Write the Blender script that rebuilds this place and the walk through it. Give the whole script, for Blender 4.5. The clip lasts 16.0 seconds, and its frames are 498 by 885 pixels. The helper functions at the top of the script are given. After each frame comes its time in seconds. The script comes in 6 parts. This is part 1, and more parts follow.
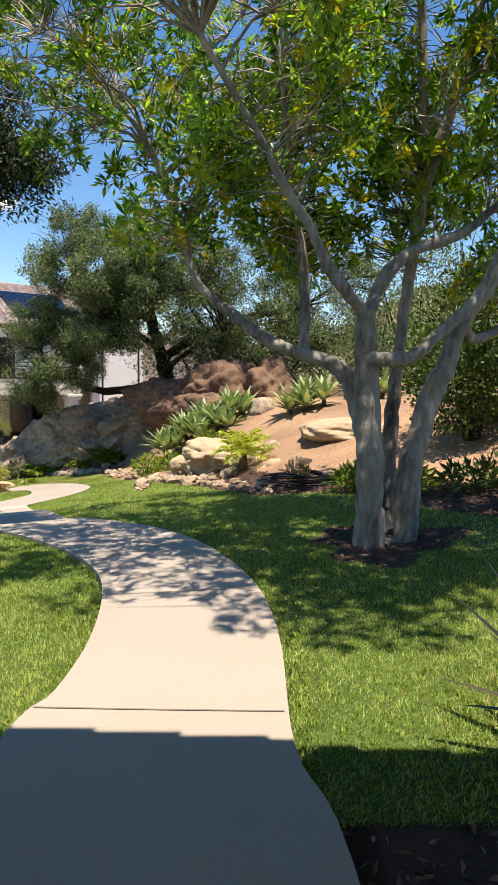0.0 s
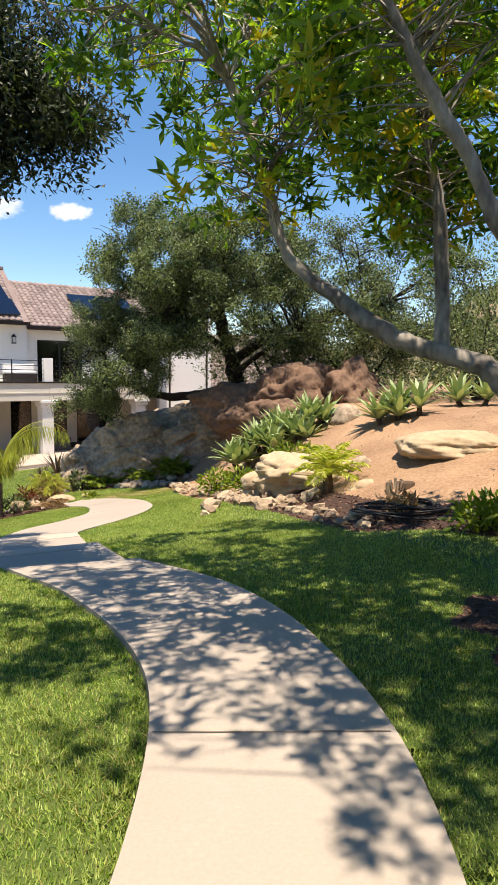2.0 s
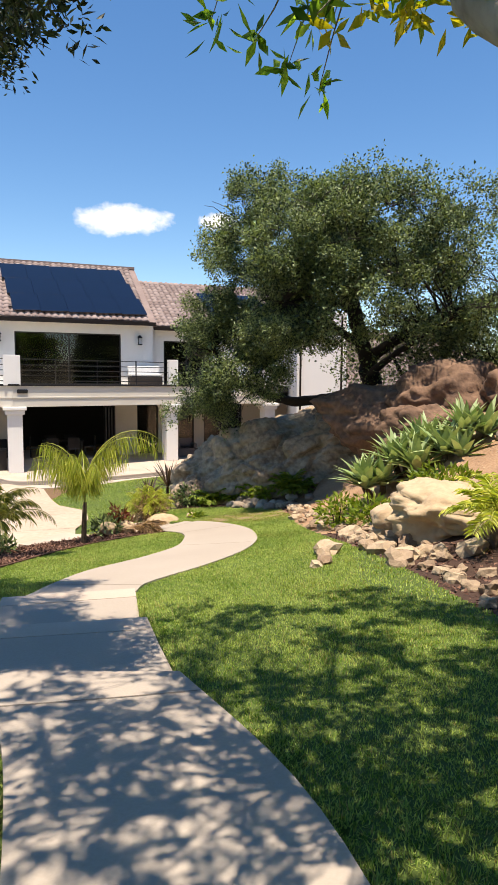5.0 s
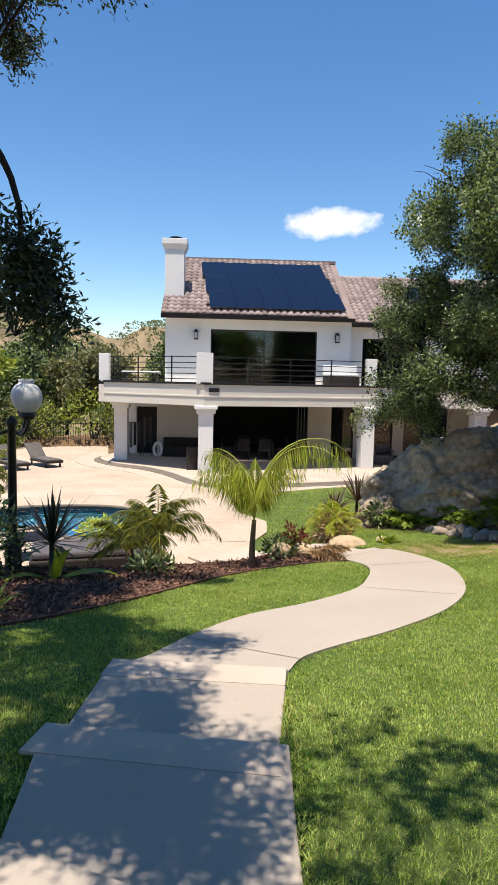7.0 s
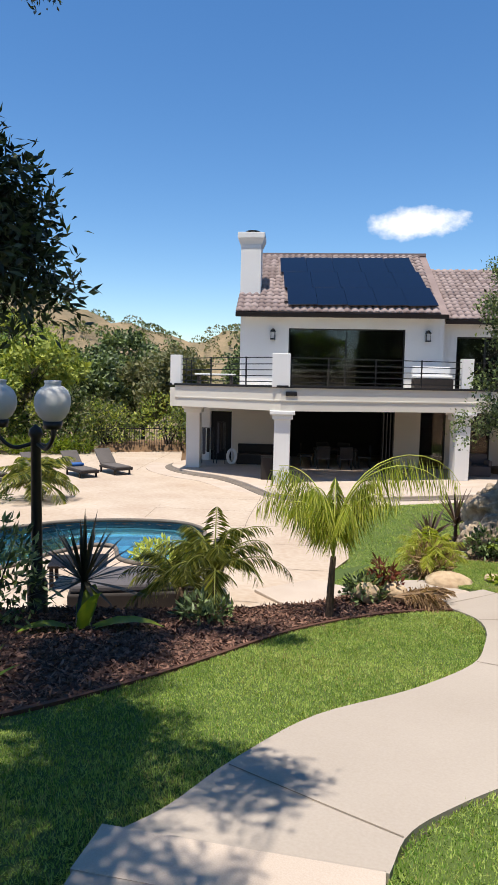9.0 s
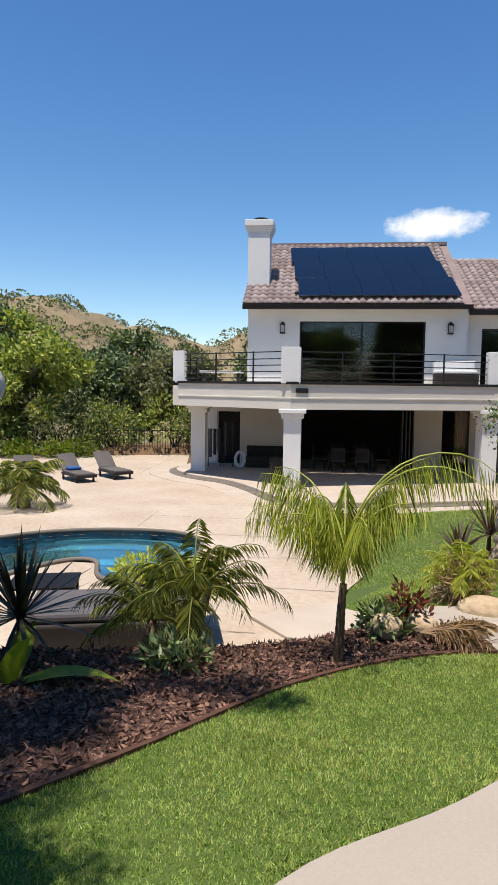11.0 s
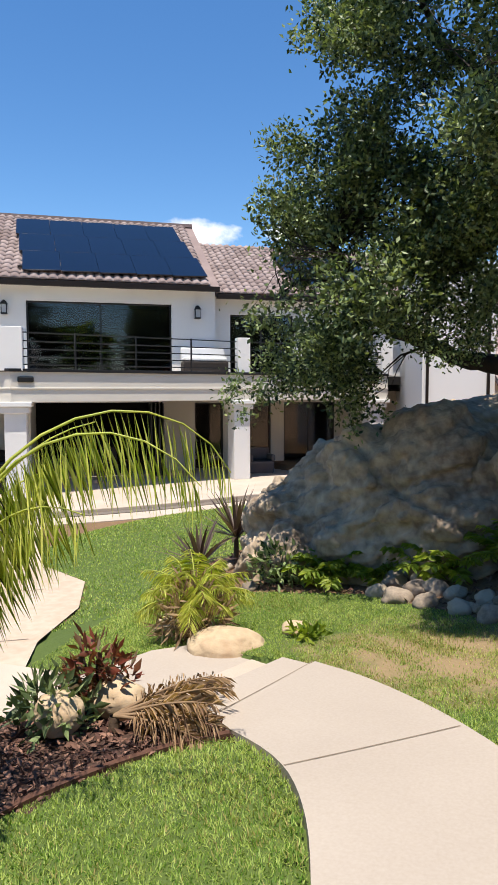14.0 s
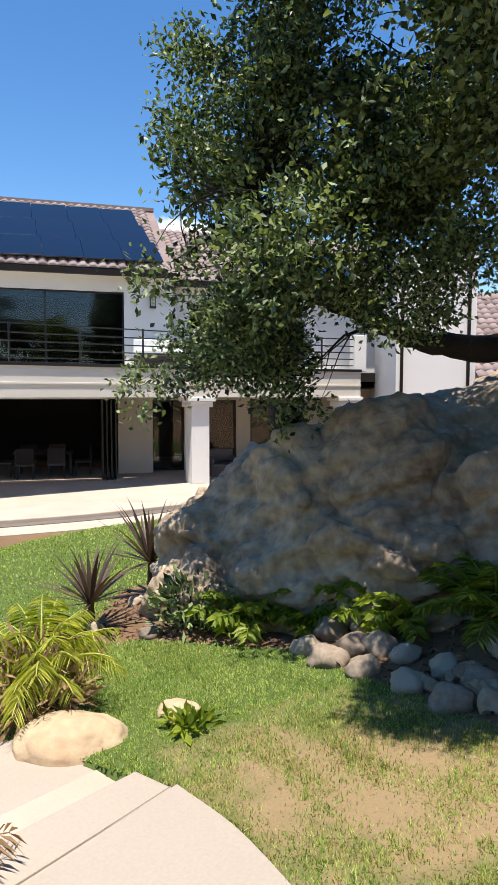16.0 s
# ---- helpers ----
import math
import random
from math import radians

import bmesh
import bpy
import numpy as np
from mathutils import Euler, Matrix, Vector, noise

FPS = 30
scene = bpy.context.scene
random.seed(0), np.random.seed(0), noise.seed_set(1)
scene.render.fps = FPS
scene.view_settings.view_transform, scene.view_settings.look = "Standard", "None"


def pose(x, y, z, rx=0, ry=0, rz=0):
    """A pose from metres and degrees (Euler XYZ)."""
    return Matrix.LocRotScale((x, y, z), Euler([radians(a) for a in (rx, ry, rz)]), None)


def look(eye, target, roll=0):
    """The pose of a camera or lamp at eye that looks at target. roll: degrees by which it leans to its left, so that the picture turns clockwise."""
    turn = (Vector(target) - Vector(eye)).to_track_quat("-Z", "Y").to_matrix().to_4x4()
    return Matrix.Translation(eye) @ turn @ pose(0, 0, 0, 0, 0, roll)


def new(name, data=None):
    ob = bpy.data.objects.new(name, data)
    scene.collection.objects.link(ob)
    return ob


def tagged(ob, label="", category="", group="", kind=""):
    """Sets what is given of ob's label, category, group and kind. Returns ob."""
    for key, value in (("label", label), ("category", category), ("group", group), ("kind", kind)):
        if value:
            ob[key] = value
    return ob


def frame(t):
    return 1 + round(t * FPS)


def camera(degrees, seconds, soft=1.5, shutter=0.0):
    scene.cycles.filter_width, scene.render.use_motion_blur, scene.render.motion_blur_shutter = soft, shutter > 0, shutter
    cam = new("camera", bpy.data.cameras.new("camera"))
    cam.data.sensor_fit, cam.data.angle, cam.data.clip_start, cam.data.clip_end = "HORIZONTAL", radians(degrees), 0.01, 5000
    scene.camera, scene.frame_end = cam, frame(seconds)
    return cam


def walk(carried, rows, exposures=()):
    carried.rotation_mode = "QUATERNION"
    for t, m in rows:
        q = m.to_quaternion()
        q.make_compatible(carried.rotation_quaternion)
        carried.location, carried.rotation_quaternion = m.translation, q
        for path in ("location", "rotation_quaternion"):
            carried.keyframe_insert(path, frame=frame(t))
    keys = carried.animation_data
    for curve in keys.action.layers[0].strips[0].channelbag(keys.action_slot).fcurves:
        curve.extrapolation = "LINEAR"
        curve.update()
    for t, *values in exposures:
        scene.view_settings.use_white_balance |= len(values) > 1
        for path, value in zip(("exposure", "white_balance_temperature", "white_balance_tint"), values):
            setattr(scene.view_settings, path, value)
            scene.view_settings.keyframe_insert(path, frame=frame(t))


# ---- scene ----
cam = camera(42.0, 16.0, 1.0)
METRES, EYE, TILT, LEAN, TURN = 15.0, 1.62, 0.0, 0.0, 0.0
ROWS = [
    (0.0, 0.0, 0.0, 0.0, 0.09, -5.68, -0.91),
    (0.5, -0.0046, 0.0301, -0.0006, 1.41, -5.7, -0.82),
    (1.0, -0.011, 0.0572, 0.0017, 3.08, -5.65, -0.88),
    (1.5, -0.0171, 0.0858, 0.0026, 4.98, -5.62, -0.64),
    (2.0, -0.0194, 0.1148, 0.0032, 5.99, -5.56, -0.54),
    (2.5, -0.0239, 0.1437, 0.0016, 6.85, -5.51, -0.71),
    (3.0, -0.0245, 0.1755, 0.0013, 7.79, -5.47, -0.35),
    (5.5, -0.0388, 0.3373, -0.0003, 22.41, -5.36, -0.7),
    (6.0, -0.0491, 0.3713, 0.0003, 27.04, -5.39, -0.99),
    (6.5, -0.0649, 0.401, -0.0021, 32.19, -5.4, -1.2),
    (7.0, -0.0809, 0.4309, -0.0037, 35.92, -5.42, -1.26),
    (7.5, -0.0996, 0.4589, -0.0051, 39.27, -5.38, -1.38),
    (8.0, -0.119, 0.4843, -0.0061, 40.69, -5.34, -1.32),
    (8.5, -0.1367, 0.5097, -0.0054, 41.99, -5.32, -1.26),
    (11.0, -0.2145, 0.6278, -0.0207, 44.49, -4.92, -0.73),
    (11.5, -0.2284, 0.6561, -0.0323, 41.4, -4.8, -0.59),
    (12.0, -0.2414, 0.6873, -0.0356, 37.1, -4.69, -0.62),
    (12.5, -0.2509, 0.7126, -0.0448, 32.9, -4.54, -0.46),
    (13.0, -0.2599, 0.7423, -0.0504, 27.66, -4.44, -0.24),
    (13.5, -0.2681, 0.7728, -0.051, 25.11, -4.45, -0.1),
    (14.0, -0.2717, 0.8027, -0.0524, 24.23, -4.34, 0.18),
    (14.5, -0.2675, 0.8321, -0.0499, 23.65, -4.33, 0.11),
    (15.0, -0.2671, 0.8634, -0.0516, 23.37, -4.26, -0.09),
    (15.5, -0.2652, 0.892, -0.0527, 23.04, -4.34, 0.21),
    (16.0, -0.2697, 0.9291, -0.0579, 23.12, -4.39, -0.12),
]
walk(cam, [(t, pose(0, 0, EYE, TILT, LEAN, TURN) @ pose(METRES * x, METRES * y, METRES * z, 90 + pitch, roll, yaw)) for t, x, y, z, yaw, pitch, roll in ROWS], [(0.0, 0.8, 7500, 12), (3.0, 0.84, 7900, 12.5), (6.0, 0.72, 7500, 12), (8.5, 0.55, 6950, 10.5), (11.0, 0.4, 6900, 10.5), (12.5, 0.42, 6950, 10.5), (15.0, 0.82, 6950, 10.5), (16.0, 0.82, 6950, 10.5)])

# ---- light ----
SUN_EL, SUN_AZ = radians(76), math.atan2(0.25, -0.97)
world = bpy.data.worlds.new("sky")
scene.world = world
world.use_nodes = True
wn, wl = world.node_tree.nodes, world.node_tree.links
sky = wn.new("ShaderNodeTexSky")
sky.sky_type, sky.sun_disc = "NISHITA", False
sky.sun_elevation, sky.sun_rotation = SUN_EL, SUN_AZ
sky.air_density, sky.dust_density, sky.ozone_density = 1.0, 0.0, 3.5
sat = wn.new("ShaderNodeHueSaturation")
sat.inputs["Saturation"].default_value = 1.25
sat.inputs["Hue"].default_value = 0.503
wl.new(sky.outputs[0], sat.inputs["Color"])
wl.new(sat.outputs[0], wn["Background"].inputs[0])
wn["Background"].inputs[1].default_value = 0.12
sun_data = bpy.data.lights.new("sun", "SUN")
sun_data.energy, sun_data.angle, sun_data.color = 5.0, radians(0.55), (1.0, 0.965, 0.92)
sun_dir = Vector((math.sin(SUN_AZ) * math.cos(SUN_EL), math.cos(SUN_AZ) * math.cos(SUN_EL), math.sin(SUN_EL)))
new("sun", sun_data).matrix_world = look(sun_dir * 60, (0, 0, 0))

# ---- materials ----
def lin(c):
    """Linear base colour from a 0..255 swatch seen in full sun."""
    return tuple(0.67 * (((v / 255 + 0.055) / 1.055) ** 2.4 if v > 10 else v / 3294) for v in c) + (1.0,)


def surf(name, c1, c2, scale=2.0, rough=0.8, bump=0.3, fine=60.0, metal=0.0, island=0.0, thin=0.0, obj=0.0, spec=0.4, dist=0.01, stretch=None, contrast=0.25):
    """Two-colour surface with large stains, fine grain and relief; island/obj vary it piece by piece; thin lets light through."""
    m = bpy.data.materials.new(name)
    m.use_nodes = True
    n, l = m.node_tree.nodes, m.node_tree.links
    b = n["Principled BSDF"]
    b.inputs["Roughness"].default_value, b.inputs["Metallic"].default_value = rough, metal
    b.inputs["Specular IOR Level"].default_value = spec
    tc = n.new("ShaderNodeTexCoord")
    src = tc.outputs["Object"]
    if stretch:
        mp = n.new("ShaderNodeMapping")
        mp.inputs["Scale"].default_value = stretch
        l.new(src, mp.inputs[0])
        src = mp.outputs[0]
    big, small = n.new("ShaderNodeTexNoise"), n.new("ShaderNodeTexNoise")
    for t, s, d in ((big, scale, 5.0), (small, fine, 4.0)):
        t.inputs["Scale"].default_value, t.inputs["Detail"].default_value = s, d
        l.new(src, t.inputs["Vector"])
    ramp = n.new("ShaderNodeMapRange")
    ramp.inputs[1].default_value, ramp.inputs[2].default_value = 0.5 - contrast, 0.5 + contrast
    mix = n.new("ShaderNodeMath")
    mix.operation = "MULTIPLY_ADD"
    mix.inputs[1].default_value = 0.45
    half = n.new("ShaderNodeMath")
    half.operation = "MULTIPLY"
    half.inputs[1].default_value = 0.55
    l.new(big.outputs[0], half.inputs[0])
    l.new(small.outputs[0], mix.inputs[0])
    l.new(half.outputs[0], mix.inputs[2])
    fac = mix.outputs[0]
    for amount, node, out in ((island, "ShaderNodeNewGeometry", "Random Per Island"), (obj, "ShaderNodeObjectInfo", "Random")):
        if amount:
            rnd = n.new(node)
            add = n.new("ShaderNodeMath")
            add.operation = "MULTIPLY_ADD"
            sub = n.new("ShaderNodeMath")
            sub.operation = "SUBTRACT"
            sub.inputs[1].default_value = 0.5
            l.new(rnd.outputs[out], sub.inputs[0])
            l.new(sub.outputs[0], add.inputs[0])
            add.inputs[1].default_value = amount
            l.new(fac, add.inputs[2])
            fac = add.outputs[0]
    l.new(fac, ramp.inputs[0])
    col = n.new("ShaderNodeMix")
    col.data_type = "RGBA"
    col.inputs[6].default_value, col.inputs[7].default_value = lin(c1), lin(c2)
    l.new(ramp.outputs[0], col.inputs[0])
    l.new(col.outputs[2], b.inputs["Base Color"])
    if bump:
        bp = n.new("ShaderNodeBump")
        bp.inputs["Strength"].default_value, bp.inputs["Distance"].default_value = bump, dist
        l.new(fac if not (island or obj) else mix.outputs[0], bp.inputs["Height"])
        l.new(bp.outputs[0], b.inputs["Normal"])
    if thin:
        tr, ms = n.new("ShaderNodeBsdfTranslucent"), n.new("ShaderNodeMixShader")
        warm = n.new("ShaderNodeMix")
        warm.data_type, warm.blend_type = "RGBA", "MULTIPLY"
        warm.inputs[0].default_value, warm.inputs[7].default_value = 1.0, (1.9, 1.9, 0.9, 1)
        l.new(col.outputs[2], warm.inputs[6])
        l.new(warm.outputs[2], tr.inputs[0])
        ms.inputs[0].default_value = thin
        l.new(b.outputs[0], ms.inputs[1])
        l.new(tr.outputs[0], ms.inputs[2])
        l.new(ms.outputs[0], n["Material Output"].inputs[0])
    return m


M_SOIL = surf("soil", (150, 118, 84), (104, 80, 58), 1.2, 0.95, 0.6, 30, dist=0.03)
M_LAWN = surf("lawn_base", (100, 118, 48), (66, 86, 34), 0.9, 0.9, 0.6, 40, dist=0.03)
def worn_lawn():
    """Lawn base thinning out to dry thatch in one trodden patch."""
    m = surf("worn_lawn", (100, 118, 48), (66, 86, 34), 0.9, 0.9, 0.6, 40, dist=0.03)
    n, l = m.node_tree.nodes, m.node_tree.links
    b = n["Principled BSDF"]
    green = b.inputs["Base Color"].links[0].from_socket
    tc, mp, far = n.new("ShaderNodeTexCoord"), n.new("ShaderNodeMapping"), n.new("ShaderNodeVectorMath")
    mp.inputs["Location"].default_value = (4.5 / 1.4, -17.0 / 0.95, 0)
    mp.inputs["Scale"].default_value = (1 / 1.4, 1 / 0.95, 0)
    far.operation = "LENGTH"
    l.new(tc.outputs["Object"], mp.inputs[0])
    l.new(mp.outputs[0], far.inputs[0])
    nz = n.new("ShaderNodeTexNoise")
    nz.inputs["Scale"].default_value, nz.inputs["Detail"].default_value = 3.0, 8.0
    l.new(tc.outputs["Object"], nz.inputs["Vector"])
    add = n.new("ShaderNodeMath")
    add.operation = "MULTIPLY_ADD"
    add.inputs[1].default_value = 1.6
    l.new(nz.outputs[0], add.inputs[0])
    l.new(far.outputs["Value"], add.inputs[2])
    fade = n.new("ShaderNodeMapRange")
    for i, v in ((1, 1.35), (2, 1.95), (3, 1.0), (4, 0.0)):
        fade.inputs[i].default_value = v
    l.new(add.outputs[0], fade.inputs[0])
    tan = n.new("ShaderNodeMix")
    tan.data_type = "RGBA"
    tan.inputs[7].default_value = lin((158, 134, 98))
    l.new(fade.outputs[0], tan.inputs[0])
    l.new(green, tan.inputs[6])
    l.new(tan.outputs[2], b.inputs["Base Color"])
    return m


M_WORN = worn_lawn()
M_THATCH = surf("dry_lawn", (168, 142, 106), (130, 116, 76), 1.1, 0.95, 0.6, 30, dist=0.03)
M_BLADE = surf("grass_blade", (96, 136, 42), (200, 214, 120), 0.9, 0.55, 0.0, 7, island=0.55, thin=0.35, spec=0.3)
M_DRYBLADE = surf("dry_grass_blade", (128, 140, 66), (190, 172, 112), 1.2, 0.7, 0.0, 25, island=0.6, thin=0.3)
M_MULCH = surf("mulch_base", (92, 66, 52), (58, 40, 32), 3.0, 0.95, 0.8, 40, dist=0.03)
M_CHIP = surf("bark_chip", (160, 120, 100), (88, 58, 48), 6.0, 0.9, 0.4, 60, island=0.7)
M_SAND = surf("decomposed_granite", (204, 166, 130), (150, 114, 86), 1.3, 0.95, 0.9, 22, dist=0.04, contrast=0.18)
M_SCRUB = surf("dry_hill_ground", (182, 156, 122), (104, 100, 72), 0.2, 0.95, 0.6, 1.5, dist=0.3)
M_CONC = surf("path_concrete", (203, 190, 175), (177, 163, 148), 0.7, 0.85, 0.12, 60, dist=0.002, contrast=0.3)
M_CONC_EDGE = surf("washed_concrete_edge", (222, 206, 190), (192, 172, 152), 1.4, 0.85, 0.2, 140, dist=0.003)
M_JOINT = surf("joint_grit", (162, 146, 128), (128, 114, 98), 4, 0.95, 0.2)
M_DECK = surf("travertine_deck", (224, 208, 188), (190, 164, 138), 0.7, 0.75, 0.15, 9, dist=0.003)
M_BAND = surf("grey_paver_band", (142, 130, 116), (104, 96, 88), 2.0, 0.85, 0.3, 60)
M_STUCCO = surf("white_stucco", (262, 260, 256), (248, 246, 241), 0.7, 0.9, 0.25, 90, dist=0.004)
M_CREAM = surf("cream_stucco", (250, 243, 230), (236, 228, 212), 0.7, 0.9, 0.25, 90, dist=0.004)
M_TILE = surf("clay_tile", (184, 164, 157), (146, 126, 120), 1.5, 0.85, 0.3, 30, obj=0.6)
M_TILES = surf("clay_tile_rows", (184, 164, 157), (146, 126, 120), 1.5, 0.85, 0.3, 30, island=0.5)
M_BLACK = surf("black_metal", (26, 25, 26), (14, 14, 15), 6, 0.45, 0.1, 80, spec=0.5)
M_BRONZE = surf("bronze_metal", (58, 46, 38), (34, 28, 24), 6, 0.5, 0.2, 80, metal=0.6)
M_SOLAR = surf("solar_cell", (12, 16, 34), (8, 11, 26), 1.2, 0.16, 0.0, 40, obj=0.25, spec=0.8)
# near-black puts the rooms' shade into the colour; the side door shares it
M_DARK = surf("interior_shade_and_door", (38, 34, 32), (24, 22, 21), 1.0, 0.8, 0.1, 20)
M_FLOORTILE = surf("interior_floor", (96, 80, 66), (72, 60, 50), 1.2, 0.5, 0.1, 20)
M_BARK = surf("smooth_grey_bark", (204, 194, 180), (104, 94, 86), 3.0, 0.9, 1.0, 22, dist=0.03, stretch=(1, 1, 0.4), contrast=0.15)
M_OAKBARK = surf("dark_oak_bark", (74, 64, 56), (40, 34, 30), 4.0, 0.95, 0.9, 30, dist=0.03, stretch=(1, 1, 0.4))
M_LEAF = surf("glossy_leaf", (58, 100, 34), (154, 192, 74), 0.9, 0.34, 0.0, 8, island=0.65, thin=0.55, spec=0.5)
M_LEAF_YOUNG = surf("young_yellow_leaf", (160, 176, 44), (208, 188, 62), 1.5, 0.45, 0.0, 8, island=0.6, thin=0.4)
M_OAKLEAF = surf("oak_leaf", (46, 66, 38), (152, 170, 112), 0.8, 0.5, 0.0, 8, island=0.7, thin=0.22, spec=0.4)
M_OLIVE = surf("narrow_dark_leaf", (36, 50, 34), (84, 98, 70), 0.9, 0.5, 0.0, 8, island=0.7, thin=0.25)
M_BUSH = surf("shrub_leaf", (58, 84, 34), (112, 132, 60), 0.8, 0.6, 0.0, 8, island=0.7, thin=0.25)
M_FARLEAF = surf("far_tree_leaf", (96, 122, 44), (190, 196, 96), 0.35, 0.7, 0.0, 4, island=0.6, thin=0.25)
M_SAGE = surf("sage_scrub_leaf", (98, 108, 72), (150, 146, 104), 0.35, 0.8, 0.0, 4, island=0.6, thin=0.2)
M_RED = surf("russet_leaf", (128, 62, 44), (90, 74, 40), 1.0, 0.6, 0.0, 8, island=0.7, thin=0.3)
M_AGAVE = surf("agave_leaf", (146, 172, 112), (200, 212, 156), 2.0, 0.5, 0.1, 20, island=0.5, thin=0.1)
M_PALM = surf("palm_leaflet", (166, 182, 58), (226, 226, 122), 2.0, 0.45, 0.0, 14, island=0.7, thin=0.3)
M_PALMDARK = surf("palm_leaflet_dark", (66, 88, 34), (172, 172, 84), 2.0, 0.45, 0.0, 14, island=0.7, thin=0.25)
M_FERN = surf("fern_frond", (96, 124, 32), (160, 174, 60), 2.0, 0.5, 0.0, 14, island=0.6, thin=0.35)
M_DRY = surf("dry_frond", (196, 164, 126), (136, 106, 80), 3.0, 0.8, 0.0, 14, island=0.6, thin=0.2)
M_SPIKE = surf("dark_spike_leaf", (44, 46, 36), (92, 86, 66), 3.0, 0.45, 0.0, 14, island=0.6, thin=0.1)
M_CORD = surf("cordyline_leaf", (78, 58, 54), (120, 104, 84), 3.0, 0.45, 0.0, 14, island=0.6, thin=0.15)
M_TRUNK = surf("palm_trunk", (124, 100, 78), (70, 54, 42), 8, 0.95, 0.9, 30, dist=0.02)
M_ROCK = surf("grey_brown_rock", (222, 200, 170), (138, 118, 98), 0.9, 0.95, 1.0, 9, dist=0.05, contrast=0.14)
M_BROWNROCK = surf("rusty_brown_rock", (158, 124, 100), (88, 68, 56), 1.2, 0.95, 1.0, 9, dist=0.05, contrast=0.16)
M_SANDST = surf("pale_sandstone", (226, 204, 168), (180, 148, 116), 1.4, 0.95, 0.7, 12, dist=0.05)
M_STONE = surf("border_stone", (216, 192, 160), (160, 134, 110), 2.5, 0.95, 0.6, 22, dist=0.03, obj=0.5)
M_COBBLE = surf("rounded_cobble", (198, 180, 156), (140, 124, 108), 0.7, 0.9, 0.25, 5, dist=0.03, obj=0.6)
M_WICKER = surf("dark_wicker", (62, 52, 46), (36, 30, 27), 5, 0.7, 0.8, 130, dist=0.01)
M_CUSH = surf("grey_cushion", (112, 106, 106), (86, 82, 84), 2, 0.9, 0.3, 120)
M_MESH = surf("grey_sling", (120, 112, 106), (92, 86, 82), 2, 0.85, 0.3, 140)
M_BLUE = surf("blue_towel", (58, 112, 176), (40, 84, 150), 3, 0.95, 0.4, 90)
M_POOLTILE = surf("pool_plaster", (60, 120, 138), (40, 92, 112), 1.0, 0.6, 0.1, 20)
M_HOSE = surf("black_hose", (52, 50, 50), (30, 29, 29), 6, 0.6, 0.2, 60)
M_WHITE = surf("white_plastic", (255, 255, 253), (240, 240, 238), 2, 0.5, 0.1, 60)
M_CLOTH = surf("grey_cloth", (120, 120, 128), (66, 66, 74), 3, 0.9, 0.3, 60)
M_EDGING = surf("brown_edging", (112, 74, 54), (80, 52, 40), 3, 0.85, 0.4, 50)


def glass(name, tint, rough=0.03):
    m = bpy.data.materials.new(name)
    m.use_nodes = True
    b = m.node_tree.nodes["Principled BSDF"]
    b.inputs["Base Color"].default_value, b.inputs["Roughness"].default_value = tint, rough
    b.inputs["Transmission Weight"].default_value, b.inputs["IOR"].default_value = 1.0, 1.45
    return m


M_GLASS = glass("window_glass", (0.8, 0.85, 0.86, 1))
M_WATER = glass("pool_water", (0.55, 0.88, 0.95, 1), 0.02)
M_GLOBE = surf("frosted_globe", (236, 234, 228), (226, 224, 218), 2, 0.65, 0.0, 20)

# ---- builders ----
RNG = np.random.default_rng(7)


def fast_mesh(name, verts, faces, mats, smooth=False, index=None):
    """A mesh from arrays; faces all of one size."""
    V, Fa = np.asarray(verts, np.float32), np.asarray(faces, np.int32)
    me = bpy.data.meshes.new(name)
    k = Fa.shape[1]
    me.vertices.add(len(V))
    me.vertices.foreach_set("co", V.ravel())
    me.loops.add(Fa.size)
    me.loops.foreach_set("vertex_index", Fa.ravel())
    me.polygons.add(len(Fa))
    me.polygons.foreach_set("loop_start", np.arange(0, Fa.size, k, dtype=np.int32))
    if index is not None:
        me.polygons.foreach_set("material_index", np.asarray(index, np.int32))
    for m in mats if isinstance(mats, (list, tuple)) else [mats]:
        me.materials.append(m)
    me.update(calc_edges=True)
    if smooth:
        me.polygons.foreach_set("use_smooth", np.ones(len(Fa), bool))
    return me


def put(name, me, parent=None, label="", category="", group="", kind="", at=None):
    ob = new(name, me)
    if parent:
        ob.parent = parent
    if at is not None:
        ob.matrix_basis = at
    return tagged(ob, label, category, group, kind)


def thing(name, label, category, at=None, group="", kind=""):
    return put(name, None, None, label, category, group, kind, at)


def part(name, bm, material, parent, label="", smooth=False):
    me = bpy.data.meshes.new(name)
    bm.to_mesh(me)
    bm.free()
    me.materials.append(material)
    if smooth:
        me.polygons.foreach_set("use_smooth", np.ones(len(me.polygons), bool))
    ob = new(name, me)
    ob.parent = parent
    return tagged(ob, label)


def box(x0, x1, y0, y1, z0, z1, bevel=0.0, bm=None):
    """A block between the given planes, its edges rounded by bevel."""
    own = bmesh.new()
    c = bmesh.ops.create_cube(own, size=1.0)["verts"]
    bmesh.ops.transform(own, matrix=Matrix.Translation(((x0 + x1) / 2, (y0 + y1) / 2, (z0 + z1) / 2)) @ Matrix.Diagonal((x1 - x0, y1 - y0, z1 - z0, 1)), verts=c)
    if bevel:
        bmesh.ops.bevel(own, geom=own.edges[:], offset=bevel, segments=2, affect="EDGES", profile=0.5)
    if bm is None:
        return own
    me = bpy.data.meshes.new("tmp")
    own.to_mesh(me)
    own.free()
    bm.from_mesh(me)
    bpy.data.meshes.remove(me)
    return bm


